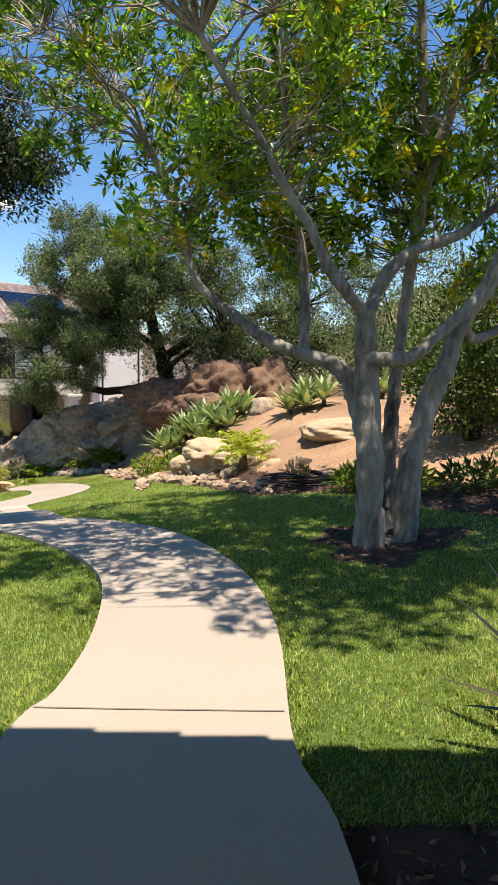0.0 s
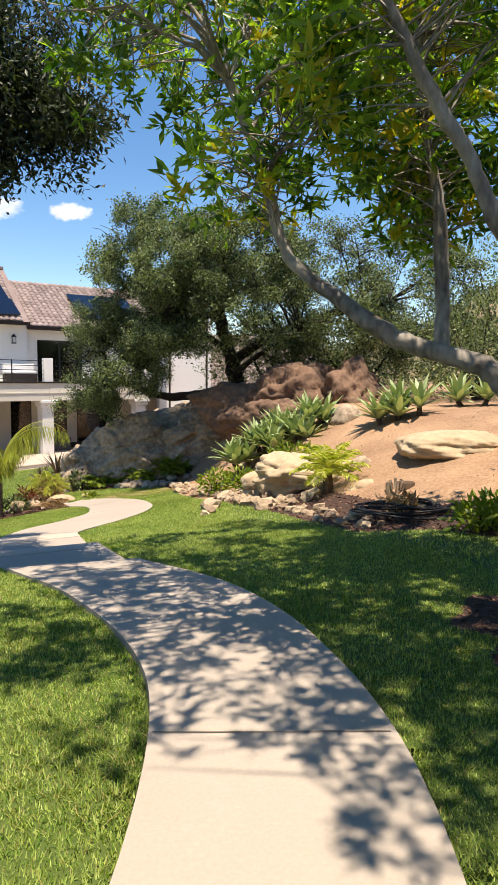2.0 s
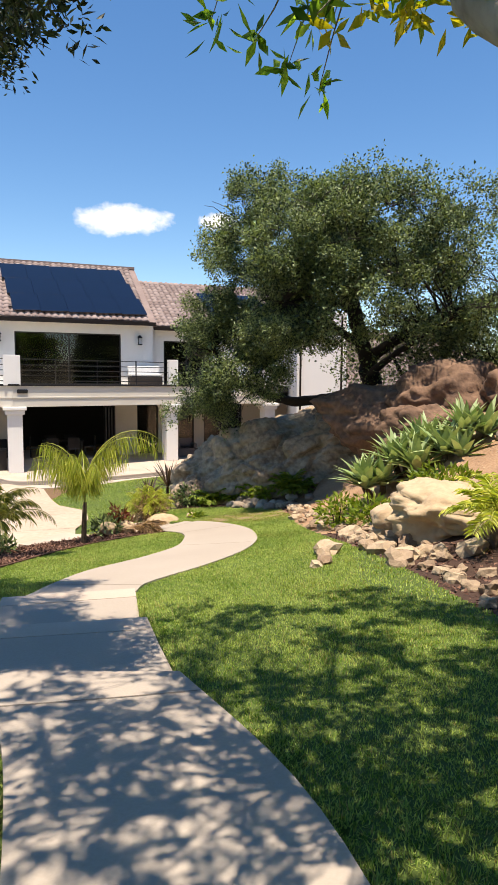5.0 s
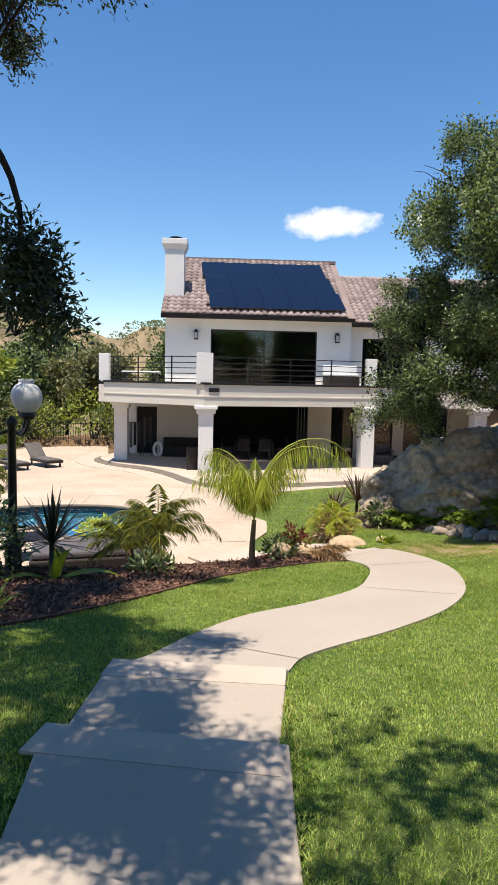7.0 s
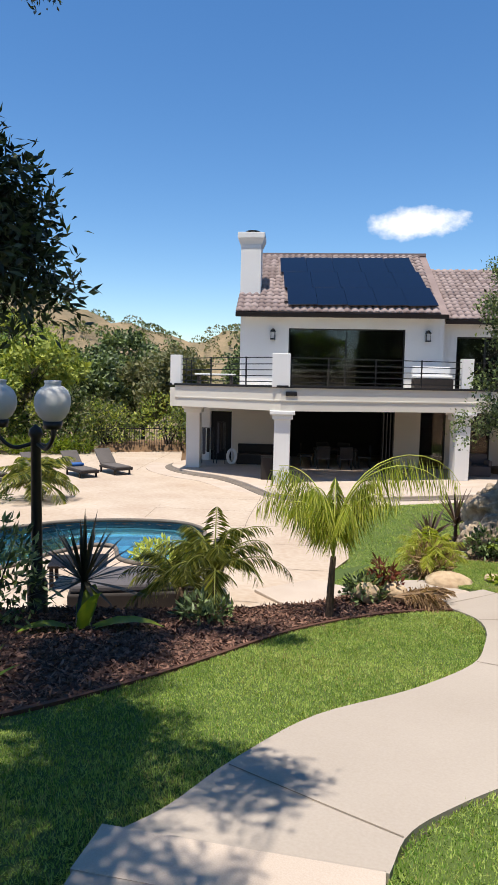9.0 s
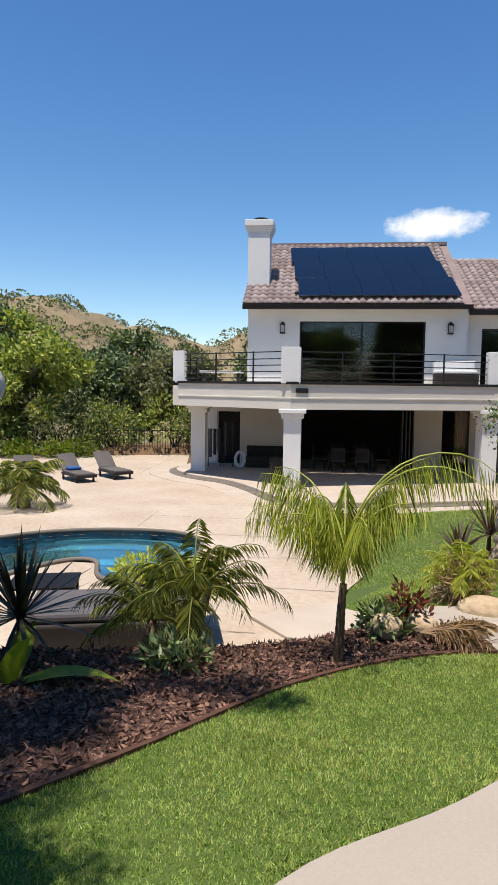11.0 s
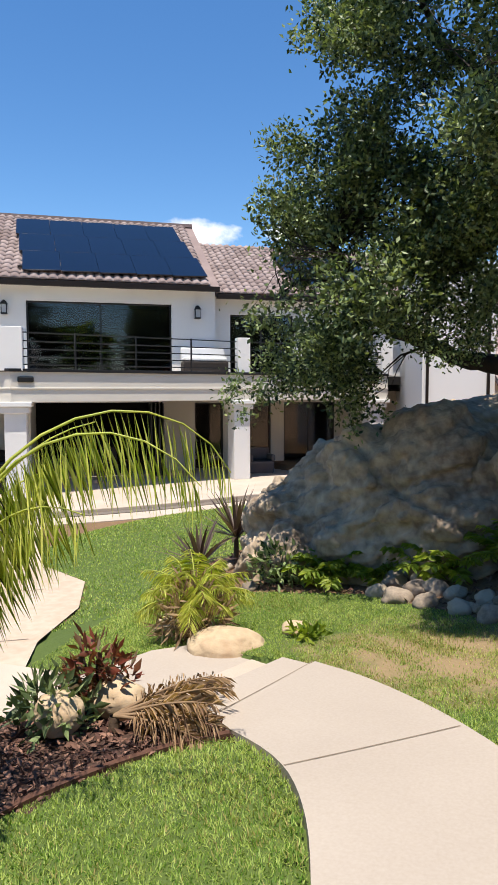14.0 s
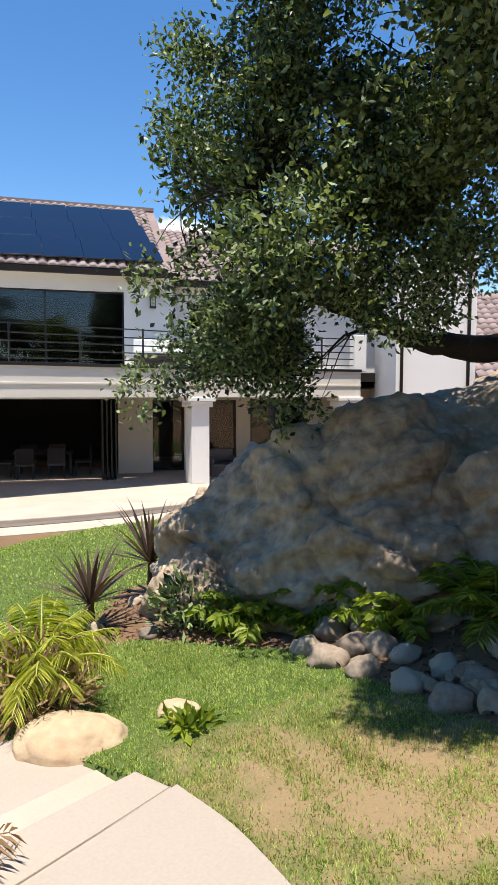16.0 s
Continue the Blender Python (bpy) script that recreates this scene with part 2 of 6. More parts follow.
def prism(poly, z0, z1, bevel=0.0):
    """An upright slab over a plan outline; z0 and z1 may be functions of x, y."""
    f0, f1 = (z0 if callable(z0) else lambda x, y: z0), (z1 if callable(z1) else lambda x, y: z1)
    bm = bmesh.new()
    lo = [bm.verts.new((x, y, f0(x, y))) for x, y in poly]
    hi = [bm.verts.new((x, y, f1(x, y))) for x, y in poly]
    top = bm.faces.new(hi)
    bm.faces.new(lo[::-1])
    for i in range(len(poly)):
        j = (i + 1) % len(poly)
        bm.faces.new((lo[i], lo[j], hi[j], hi[i]))
    bmesh.ops.recalc_face_normals(bm, faces=bm.faces[:])
    if bevel:
        bmesh.ops.bevel(bm, geom=[e for e in top.edges], offset=bevel, segments=2, affect="EDGES", profile=0.5)
    bmesh.ops.triangulate(bm, faces=[f for f in bm.faces if len(f.verts) > 4])
    return bm


def tube(points, radii, seg=8, cap=True):
    """Vertices and quads of a tapered round limb along points."""
    P = np.asarray(points, float)
    R = np.broadcast_to(np.asarray(radii, float), (len(P),))
    T = np.gradient(P, axis=0)
    T /= np.linalg.norm(T, axis=1)[:, None] + 1e-9
    ref = np.array((0.31, 0.17, 0.93)) if abs(T[0][2]) < 0.9 else np.array((1.0, 0.1, 0.05))
    A = np.cross(T, ref)
    A /= np.linalg.norm(A, axis=1)[:, None] + 1e-9
    B = np.cross(T, A)
    a = np.linspace(0, 2 * np.pi, seg, endpoint=False)
    V = P[:, None] + R[:, None, None] * (np.cos(a)[None, :, None] * A[:, None] + np.sin(a)[None, :, None] * B[:, None])
    i, j = np.meshgrid(np.arange(len(P) - 1), np.arange(seg), indexing="ij")
    q = np.stack([i * seg + j, i * seg + (j + 1) % seg, (i + 1) * seg + (j + 1) % seg, (i + 1) * seg + j], -1).reshape(-1, 4)
    return V.reshape(-1, 3), q


def join(pieces):
    """One vertex and face array from several."""
    V, Fa, k = [], [], 0
    for v, f in pieces:
        V.append(v)
        Fa.append(np.asarray(f) + k)
        k += len(v)
    return np.concatenate(V), np.concatenate(Fa)


def bend(points, n=8):
    """A smooth curve through points."""
    P = np.asarray(points, float)
    P = np.vstack([2 * P[0] - P[1], P, 2 * P[-1] - P[-2]])
    out = []
    for i in range(1, len(P) - 2):
        for t in np.linspace(0, 1, n, endpoint=False):
            a, b, c, d = P[i - 1:i + 3]
            out.append(0.5 * (2 * b + (c - a) * t + (2 * a - 5 * b + 4 * c - d) * t * t + (3 * b - a - 3 * c + d) * t ** 3))
    out.append(P[-2])
    return np.array(out)


def unit(v):
    return v / (np.linalg.norm(v, axis=-1, keepdims=True) + 1e-9)


def blades(base, way, length, width, fold=0.25, droop=0.0):
    """Folded pointed leaves: four corners, two triangles each."""
    n = len(base)
    length, width = np.broadcast_to(length, n)[:, None], np.broadcast_to(width, n)[:, None]
    side = unit(np.cross(way, RNG.normal(size=(n, 3))))
    up = np.cross(side, way)
    mid = base + way * length * 0.5 + up * width * fold
    tip = base + way * length + np.array((0, 0, -1.0)) * length * droop
    V = np.stack([base, mid - side * width / 2 - up * width * fold * 2, tip, mid + side * width / 2 - up * width * fold * 2], 1).reshape(-1, 3)
    k = np.arange(n)[:, None] * 4
    return V, np.concatenate([k + (0, 1, 2), k + (0, 2, 3)], 1).reshape(-1, 3)


def inside(poly, x, y):
    """Whether points lie in a plan outline (arrays)."""
    x, y = np.asarray(x, float), np.asarray(y, float)
    r = np.zeros(np.broadcast(x, y).shape, bool)
    for (x0, y0), (x1, y1) in zip(poly, poly[1:] + poly[:1]):
        if y0 != y1:
            r ^= ((y0 > y) != (y1 > y)) & (x < (x1 - x0) * (y - y0) / (y1 - y0) + x0)
    return r


def away(line, x, y):
    """Distance of points from a plan line (arrays)."""
    x, y = np.asarray(x, float), np.asarray(y, float)
    d = np.full(np.broadcast(x, y).shape, 1e9)
    for (x0, y0), (x1, y1) in zip(line, line[1:]):
        ux, uy = x1 - x0, y1 - y0
        s = np.clip(((x - x0) * ux + (y - y0) * uy) / (ux * ux + uy * uy), 0, 1)
        d = np.minimum(d, np.hypot(x - x0 - s * ux, y - y0 - s * uy))
    return d


def smooth01(v, a, b):
    s = np.clip((np.asarray(v, float) - a) / (b - a), 0, 1)
    return s * s * (3 - 2 * s)

# ---- plan ----
RIGHT_EDGE = [(0.45, -4), (0.43, 0), (0.35, 1.9), (0.21, 2.5), (0.2, 3.4), (0.16, 4.0), (0.07, 4.55), (-0.14, 5.25), (-0.52, 6.15), (-1.1, 7.05), (-2.1, 8.1)]
LEFT_EDGE = [(-1.15, -4), (-1.13, 0), (-1.03, 2.5), (-0.92, 3.0), (-0.91, 3.66), (-1.03, 4.5), (-1.26, 5.2), (-1.72, 5.97), (-2.45, 6.9), (-3.0, 7.45), (-3.4, 7.85)]
STEP_1 = [(-2.1, 8.1), (-2.5, 8.65), (-2.9, 9.22), (-4.1, 8.6), (-3.72, 8.2), (-3.4, 7.85)]
STEP_2 = [(-2.96, 9.22), (-3.3, 9.8), (-3.58, 10.27), (-4.68, 9.62), (-4.4, 9.2), (-4.05, 8.65)]
LOWER_R = [(-3.58, 10.3), (-3.67, 10.65), (-3.6, 11.1), (-3.42, 11.8), (-3.29, 12.8), (-3.42, 13.85), (-3.87, 14.95), (-4.42, 15.74), (-5.08, 16.36), (-5.62, 16.7)]
LOWER_L = [(-4.65, 9.68), (-4.66, 10.0), (-4.79, 10.6), (-4.87, 11.5), (-4.66, 12.45), (-4.59, 13.4), (-4.77, 14.1), (-5.02, 14.72), (-5.35, 15.16), (-5.95, 15.55)]
STEP_3 = [(-5.62, 16.7), (-5.92, 16.78), (-6.35, 15.62), (-5.95, 15.53)]
STEP_4 = [(-5.92, 16.74), (-6.3, 16.85), (-6.88, 17.0), (-7.15, 16.75), (-7.45, 15.9), (-6.9, 15.62), (-6.35, 15.6)]
STEP_5 = [(-7.0, 16.75), (-7.6, 16.65), (-8.7, 16.5), (-9.0, 15.4), (-8.2, 15.2), (-7.3, 15.75)]
BED = [(-6.9, 5.5), (-6.5, 7.6), (-6.28, 9.8), (-6.26, 10.75), (-6.35, 11.8), (-6.5, 13.0), (-6.45, 13.9), (-6.25, 14.65), (-5.9, 15.2), (-5.6, 15.42)]
DECK_EDGE = [(-11.2, 6.0), (-10.5, 9.8), (-10.05, 11.3), (-9.7, 12.4), (-9.0, 13.5), (-8.5, 14.3), (-8.2, 15.0), (-8.15, 15.8), (-8.4, 16.5), (-8.85, 17.2), (-9.2, 18.3), (-9.9, 19.3), (-11.1, 19.8), (-11.9, 20.6), (-12.3, 21.8), (-12.2, 23.0), (-11.8, 24.1), (-10.7, 26.0), (-9.5, 28.0), (-8.0, 31.0)]
HILL_FOOT = [(9, -4), (6.5, 2), (4.2, 4.3), (2.7, 5.7), (1.95, 6.8), (1.5, 7.9), (0.95, 8.6), (0.15, 8.85), (-0.5, 10.1), (-1.1, 11.5), (-1.9, 13.0), (-2.6, 14.2), (-3.2, 15.4), (-3.6, 16.6), (-4.1, 17.6), (-4.9, 18.2), (-5.8, 18.8), (-6.9, 18.9), (-7.9, 18.8), (-8.5, 20.4), (-8.2, 22), (-8, 31)]
HILL = HILL_FOOT + [(60, 31), (60, -4)]
DECK = DECK_EDGE + [(-14, 34), (-27.0, 29.6), (-29.2, 26.2), (-31, 24.5), (-32, 14), (-28, 6)]
LAWN_2 = [(-8.4, 16.5), (-8.85, 17.2), (-9.2, 18.3), (-9.9, 19.3), (-11.1, 19.8), (-11.9, 20.6), (-12.3, 21.8), (-12.2, 23.0), (-11.8, 24.1), (-10.7, 26.0), (-9.5, 28.0), (-8.0, 31.0), (-8.2, 22), (-8.5, 20.4), (-7.9, 18.8), (-7.0, 17.2)]
POOL = [(-19.5, 11.5), (-17.2, 12.4), (-16.4, 13.6), (-15.9, 15.0), (-15.8, 15.9), (-15.4, 16.8), (-14.8, 17.5), (-13.9, 18.1), (-13.0, 18.0), (-12.3, 17.4), (-11.6, 16.6), (-11.1, 15.9), (-11.3, 15.2), (-12.0, 15.0), (-12.9, 15.5), (-13.3, 15.2), (-13.2, 14.2), (-12.9, 13.2), (-13.2, 11.6), (-14.8, 9.8), (-18.6, 9.6)]


def lawn_z(x, y):
    x, y = np.clip(x, -8.5, 3.5), np.clip(y, -1.0, 19.0)
    return -0.0321 - 0.0274 * x + 0.0724 * y + 0.0214 * x * y + 0.0065 * x * x - 0.0111 * y * y + 0.000345 * y ** 3 - 0.00045 * x * y * y


def deck_z(x, y):
    return -1.74 - 0.02 * np.clip(-0.66 * (x + 8) + 0.75 * (y - 16), 0, 12)


def ground_z(x, y):
    """Height of the ground: lawn, the bank on the right, the sunken terrace and the far country."""
    x, y = np.asarray(x, float), np.asarray(y, float)
    z = lawn_z(x, y)
    d = away(HILL_FOOT, x, y)
    hill = inside(HILL, x, y)
    z = np.where(hill, z + (1.1 + 0.05 * np.clip(d - 4, 0, 60) - z) * smooth01(d, 0.2, 4.2) * (0.25 + 0.75 * smooth01(y, 5, 12)) * (0.25 + 0.75 * smooth01(x, -5.5, -1.5)), z)
    e = away(DECK_EDGE, x, y)
    left = inside(DECK + [(-60, 0), (-60, 60)], x, y) | inside(DECK, x, y)
    z = np.where(left, deck_z(x, y) - 0.06, z + (deck_z(x, y) - 0.02 - z) * (1 - smooth01(e, 0.0, 1.1)) * (~hill))
    for p in PATH_ALL:
        z = z - 0.13 * inside(p, x, y)
    far = np.hypot(x + 8, y - 12)
    return np.where(far > 26, z + (-5.0 - z) * smooth01(far, 26, 60), z)


def grid_sheet(name, x0, x1, y0, y1, step, zoner, mats, hole=None, lift=0.0):
    xs, ys = np.arange(x0, x1 + step / 2, step), np.arange(y0, y1 + step / 2, step)
    X, Y = np.meshgrid(xs, ys)
    Z = ground_z(X, Y) + lift
    n = len(xs)
    i, j = np.meshgrid(np.arange(len(ys) - 1), np.arange(n - 1), indexing="ij")
    q = np.stack([i * n + j, i * n + j + 1, (i + 1) * n + j + 1, (i + 1) * n + j], -1).reshape(-1, 4)
    cx, cy = X.ravel()[q].mean(1), Y.ravel()[q].mean(1)
    keep = np.ones(len(q), bool) if hole is None else ~hole(cx, cy)
    return fast_mesh(name, np.stack([X, Y, Z], -1).reshape(-1, 3), q[keep], mats, True, zoner(cx, cy)[keep])


PATH_ALL = [RIGHT_EDGE + LEFT_EDGE[::-1], STEP_1, STEP_2, LOWER_R + LOWER_L[::-1], STEP_3, STEP_4, STEP_5]
TREE_AT = (1.22, 5.64)


def zones(x, y):
    """0 soil, 1 lawn, 2 mulch, 3 sand, 4 dry lawn, 5 dry hill."""
    z = np.zeros(np.shape(x), int) + 5
    near = (np.abs(x + 6) < 26) & (np.abs(y - 12) < 24)
    z[near] = 0
    hill = inside(HILL, x, y)
    lawn = ~hill & (x > -9) & (y > -3) & (y < 18.9)
    z[lawn] = 1
    bed = inside(BED + [(-5.7, 15.9), (-8.2, 16.4), (-12, 16), (-13, 5)], x, y)
    z[bed] = 2
    z[inside(LAWN_2, x, y)] = 1
    worn = (np.hypot((x + 4.5) / 1.3, (y - 17.0) / 0.8) < 1 + 0.25 * np.sin(x * 7 + 2 * np.sin(y * 5)) + 0.2 * np.sin(y * 9 + x * 3)) & lawn
    worn &= np.hypot((x + 4.5) / 1.3, (y - 17.0) / 0.8) + 0.16 * np.sin(41 * x + 3 * np.sin(33 * y)) + 0.14 * np.sin(57 * y + 2 * np.sin(47 * x)) < 1.15
    z[worn] = 4
    z[hill] = 3
    z[hill & (away(HILL_FOOT, x, y) < 1.0) & (y < 14)] = 2
    z[hill & (x < -3.6) & (y < 24)] = 0
    ang = np.arctan2(y - TREE_AT[1], x - TREE_AT[0])
    z[np.hypot(x - TREE_AT[0], y - TREE_AT[1]) < 0.62 + 0.14 * np.sin(ang * 3 + 1) + 0.08 * np.sin(ang * 7)] = 2
    z[(x > 0.3) & (y < 2.1) & (y > -3)] = 2
    return z


G_MATS = [M_SOIL, M_LAWN, M_MULCH, M_SAND, M_THATCH, M_SCRUB]
P_MATS = [M_SOIL, M_WORN, M_MULCH, M_SAND, M_WORN, M_SCRUB]
NEAR = (-33.0, 18.0, -6.0, 36.0)
PATCHES = ((-7.0, -2.5, 15.6, 19.0), (-0.2, 3.4, 4.4, 7.4), (-2.4, 4.2, 7.5, 13.5))


def cut_out(x, y):
    gone = inside(POOL, x, y)
    for a, b, c, d in PATCHES:
        gone |= (x > a + 0.08) & (x < b - 0.08) & (y > c + 0.08) & (y < d - 0.08)
    return gone


ground = put("ground", grid_sheet("ground", *NEAR, 0.14, zones, G_MATS, cut_out), None, "garden ground with green lawn, bark mulch beds and sandy bank", "ground", "", "structure")


for patch in PATCHES:
    put("ground_patch", grid_sheet("ground_patch", *patch, 0.05, zones, P_MATS, None, 0.002), None, "finely edged lawn and bed ground", "ground", "", "structure")


def far_z(x, y):
    """Hills of the far country."""
    r = np.hypot(x + 8, y - 12)
    a = np.degrees(np.arctan2(y - 12, x + 8))
    V = np.stack([x, y, 0 * x], -1)
    ridge = 17 + 5 * np.sin(np.radians(a * 3.1 + 40)) + 3.5 * np.sin(np.radians(a * 7.3)) + 2.2 * np.sin(np.radians(a * 17 + 30)) + 1.0 * np.sin(np.radians(a * 41))
    rough = np.array([noise.fractal(Vector((p[0] * 0.025, p[1] * 0.025, 0.3)), 0.8, 2.0, 6) for p in V.reshape(-1, 3)]).reshape(r.shape)
    right = 13 * smooth01(r, 30, 75) * smooth01(-np.abs(a - 55), -42, -15)
    left = 9 * np.exp(-((a - 159) / 8) ** 2) * smooth01(r, 45, 80)
    return -5 * smooth01(r, 26, 60) + (ridge + rough * 5) * smooth01(r, 70, 170) + right + left + rough * 1.8 * smooth01(r, 40, 80) - 25 * smooth01(r, 230, 700) - 1.5


def ring_sheet():
    rs = np.concatenate([np.linspace(25, 200, 70), np.geomspace(210, 3500, 16)])
    aa = np.radians(np.arange(0, 360, 1.0))
    R, A = np.meshgrid(rs, aa, indexing="ij")
    X, Y = -8 + R * np.cos(A), 12 + R * np.sin(A)
    out = ((X < NEAR[0]) | (X > NEAR[1]) | (Y < NEAR[2]) | (Y > NEAR[3]))
    near_z = ground_z(X, Y) - 0.3
    Z = np.where(out, np.where(R < 60, near_z * (1 - smooth01(R, 30, 60)) + far_z(X, Y) * smooth01(R, 30, 60), far_z(X, Y)), near_z - 2.0)
    n = len(aa)
    i, j = np.meshgrid(np.arange(len(rs) - 1), np.arange(n), indexing="ij")
    q = np.stack([i * n + j, (i + 1) * n + j, (i + 1) * n + (j + 1) % n, i * n + (j + 1) % n], -1).reshape(-1, 4)
    return fast_mesh("hills", np.stack([X, Y, Z], -1).reshape(-1, 3), q, M_SCRUB, True)


put("hills", ring_sheet(), None, "dry tan hills reaching the horizon", "hill", "", "structure")


# ---- paths and terrace ----
def strip(right, left, lift, thick=0.24, n=5):
    """A slab between two edges that follows the ground."""
    a, b = bend([(*p, 0) for p in right], n), bend([(*p, 0) for p in left], n)
    m = max(len(a), len(b))
    ta = np.linspace(0, 1, m)
    a = np.stack([np.interp(ta, np.linspace(0, 1, len(a)), a[:, k]) for k in (0, 1)], -1)
    b = np.stack([np.interp(ta, np.linspace(0, 1, len(b)), b[:, k]) for k in (0, 1)], -1)
    w = 7
    rows = np.stack([a + (b - a) * s for s in np.linspace(0, 1, w)], 1)
    Z = lawn_z(rows[..., 0], rows[..., 1]) + lift
    bm = bmesh.new()
    top = [[bm.verts.new((rows[i, j, 0], rows[i, j, 1], Z[i, j])) for j in range(w)] for i in range(m)]
    low = [[bm.verts.new((rows[i, j, 0], rows[i, j, 1], Z[i, j] - thick)) for j in (0, w - 1)] for i in range(m)]
    for i in range(m - 1):
        for j in range(w - 1):
            bm.faces.new((top[i][j], top[i][j + 1], top[i + 1][j + 1], top[i + 1][j]))
        bm.faces.new((top[i][0], top[i + 1][0], low[i + 1][0], low[i][0]))
        bm.faces.new((top[i + 1][-1], top[i][-1], low[i][1], low[i + 1][1]))
    for i in (0, m - 1):
        bm.faces.new([*top[i], low[i][1], low[i][0]])
    bmesh.ops.recalc_face_normals(bm, faces=bm.faces[:])
    return bm


path = thing("path", "curving beige concrete garden path with shallow steps", "path", None, "", "structure")
part("slab", strip(RIGHT_EDGE, LEFT_EDGE, 0.035), M_CONC, path)
part("slab", strip(LOWER_R, LOWER_L, 0.02), M_CONC, path)


def step_slab(poly, z):
    return part("step", prism(poly, z - 0.3, z, 0.012), M_CONC_EDGE, path)


def mean_z(poly):
    return float(np.mean([lawn_z(x, y) for x, y in poly]))


for poly, dz in ((STEP_1, 0.02), (STEP_2, 0.02), (STEP_3, 0.0), (STEP_4, -0.02)):
    part("step", prism(poly, lambda x, y: float(lawn_z(x, y)) - 0.3, lambda x, y, d=dz, c=mean_z(poly): 0.6 * c + 0.4 * float(lawn_z(x, y)) + d, 0.012), M_CONC, path)
step_slab(STEP_5, -1.7)
for poly, dz, front in ((STEP_1, 0.024, ((-2.9, 9.2), (-4.08, 8.59))), (STEP_2, 0.024, ((-3.57, 10.25), (-4.66, 9.61))), (STEP_4, -0.016, ((-5.93, 16.72), (-6.34, 15.63)))):
    (ax, ay), (bx, by) = front
    ln = math.hypot(bx - ax, by - ay)
    nx, ny = (by - ay) / ln * 0.3, -(bx - ax) / ln * 0.3
    cx_, cy_ = np.mean(poly, axis=0)
    if (cx_ - ax) * nx + (cy_ - ay) * ny < 0:
        nx, ny = -nx, -ny
    band = [(ax, ay), (bx, by), (bx + nx, by + ny), (ax + nx, ay + ny)]
    zf = lambda x, y, d=dz, c=mean_z(poly): 0.6 * c + 0.4 * float(lawn_z(x, y)) + d
    part("nosing", prism(band, lambda x, y: zf(x, y) - 0.02, zf), M_CONC_EDGE, path, "pale washed nosing band")


def seam(p0, p1, lift, width=0.009):
    """A tooled joint across the path."""
    a, b = np.array(p0), np.array(p1)
    u = (b - a) / np.linalg.norm(b - a)
    nrm = np.array((-u[1], u[0])) * width / 2
    bm = bmesh.new()
    k = 6
    rows = []
    for s in np.linspace(0.01, 0.99, k):
        c = a + (b - a) * s
        rows.append([bm.verts.new((*(c + e * nrm), float(lawn_z(*c)) + lift)) for e in (-1, 1)])
    for r, q in zip(rows, rows[1:]):
        bm.faces.new((r[0], r[1], q[1], q[0]))
    return bm


for p0, p1 in (((-0.98, 2.83), (0.19, 2.78)), ((-1.01, 4.44), (0.07, 4.48)), ((-2.9, 7.36), (-1.84, 7.83)), ((-1.12, 0.4), (0.42, 0.4))):
    part("joint", seam(p0, p1, 0.0395), M_JOINT, path)
for p0, p1 in (((-4.77, 10.53), (-3.66, 10.58)), ((-4.6, 13.5), (-3.4, 13.55)), ((-5.25, 15.05), (-4.43, 15.72)), ((-5.94, 15.55), (-5.63, 16.69))):
    part("joint", seam(p0, p1, 0.024), M_JOINT, path)

deck = put("terrace", None, None, "pale travertine pool terrace", "terrace", "", "structure")


def plate(poly, zf, material, parent, name="slab", thick=0.1, hole=None, step=0.4, label=""):
    """A thin paved plate over an outline, cut to it, with an optional hole."""
    bm = prism(poly, lambda x, y: float(zf(x, y)) - thick, lambda x, y: float(zf(x, y)))
    return part(name, bm, material, parent, label)


DECK_MAIN = DECK_EDGE[:-6] + [(-13.4, 22.3), (-15.2, 22.9), (-16.5, 23.5), (-19.1, 24.5), (-20.6, 24.3), (-22.2, 24.7), (-23.2, 26.2), (-27.0, 29.6), (-29.2, 26.2), (-31, 24.5), (-32, 14), (-28, 6)]


def deck_sheet():
    """The terrace in large slabs, with the pool cut out."""
    bm = bmesh.new()
    ring = [bm.verts.new((x, y, float(deck_z(x, y)))) for x, y in DECK_MAIN]
    hole = [bm.verts.new((x, y, float(deck_z(x, y)))) for x, y in [tuple(p[:2]) for p in bend([(*p, 0) for p in POOL + POOL[:1]], 4)[:-1]]]
    edges = [bm.edges.new((a, b)) for vs in (ring, hole) for a, b in zip(vs, vs[1:] + vs[:1])]
    bmesh.ops.triangle_fill(bm, edges=edges, use_beauty=True)
    for f in [f for f in bm.faces if inside(POOL, f.calc_center_median().x, f.calc_center_median().y)]:
        bm.faces.remove(f)
    bmesh.ops.recalc_face_normals(bm, faces=bm.faces[:])
    if bm.faces[:][0].normal.z < 0:
        bmesh.ops.reverse_faces(bm, faces=bm.faces[:])
    return bm


part("paving", deck_sheet(), M_DECK, deck)


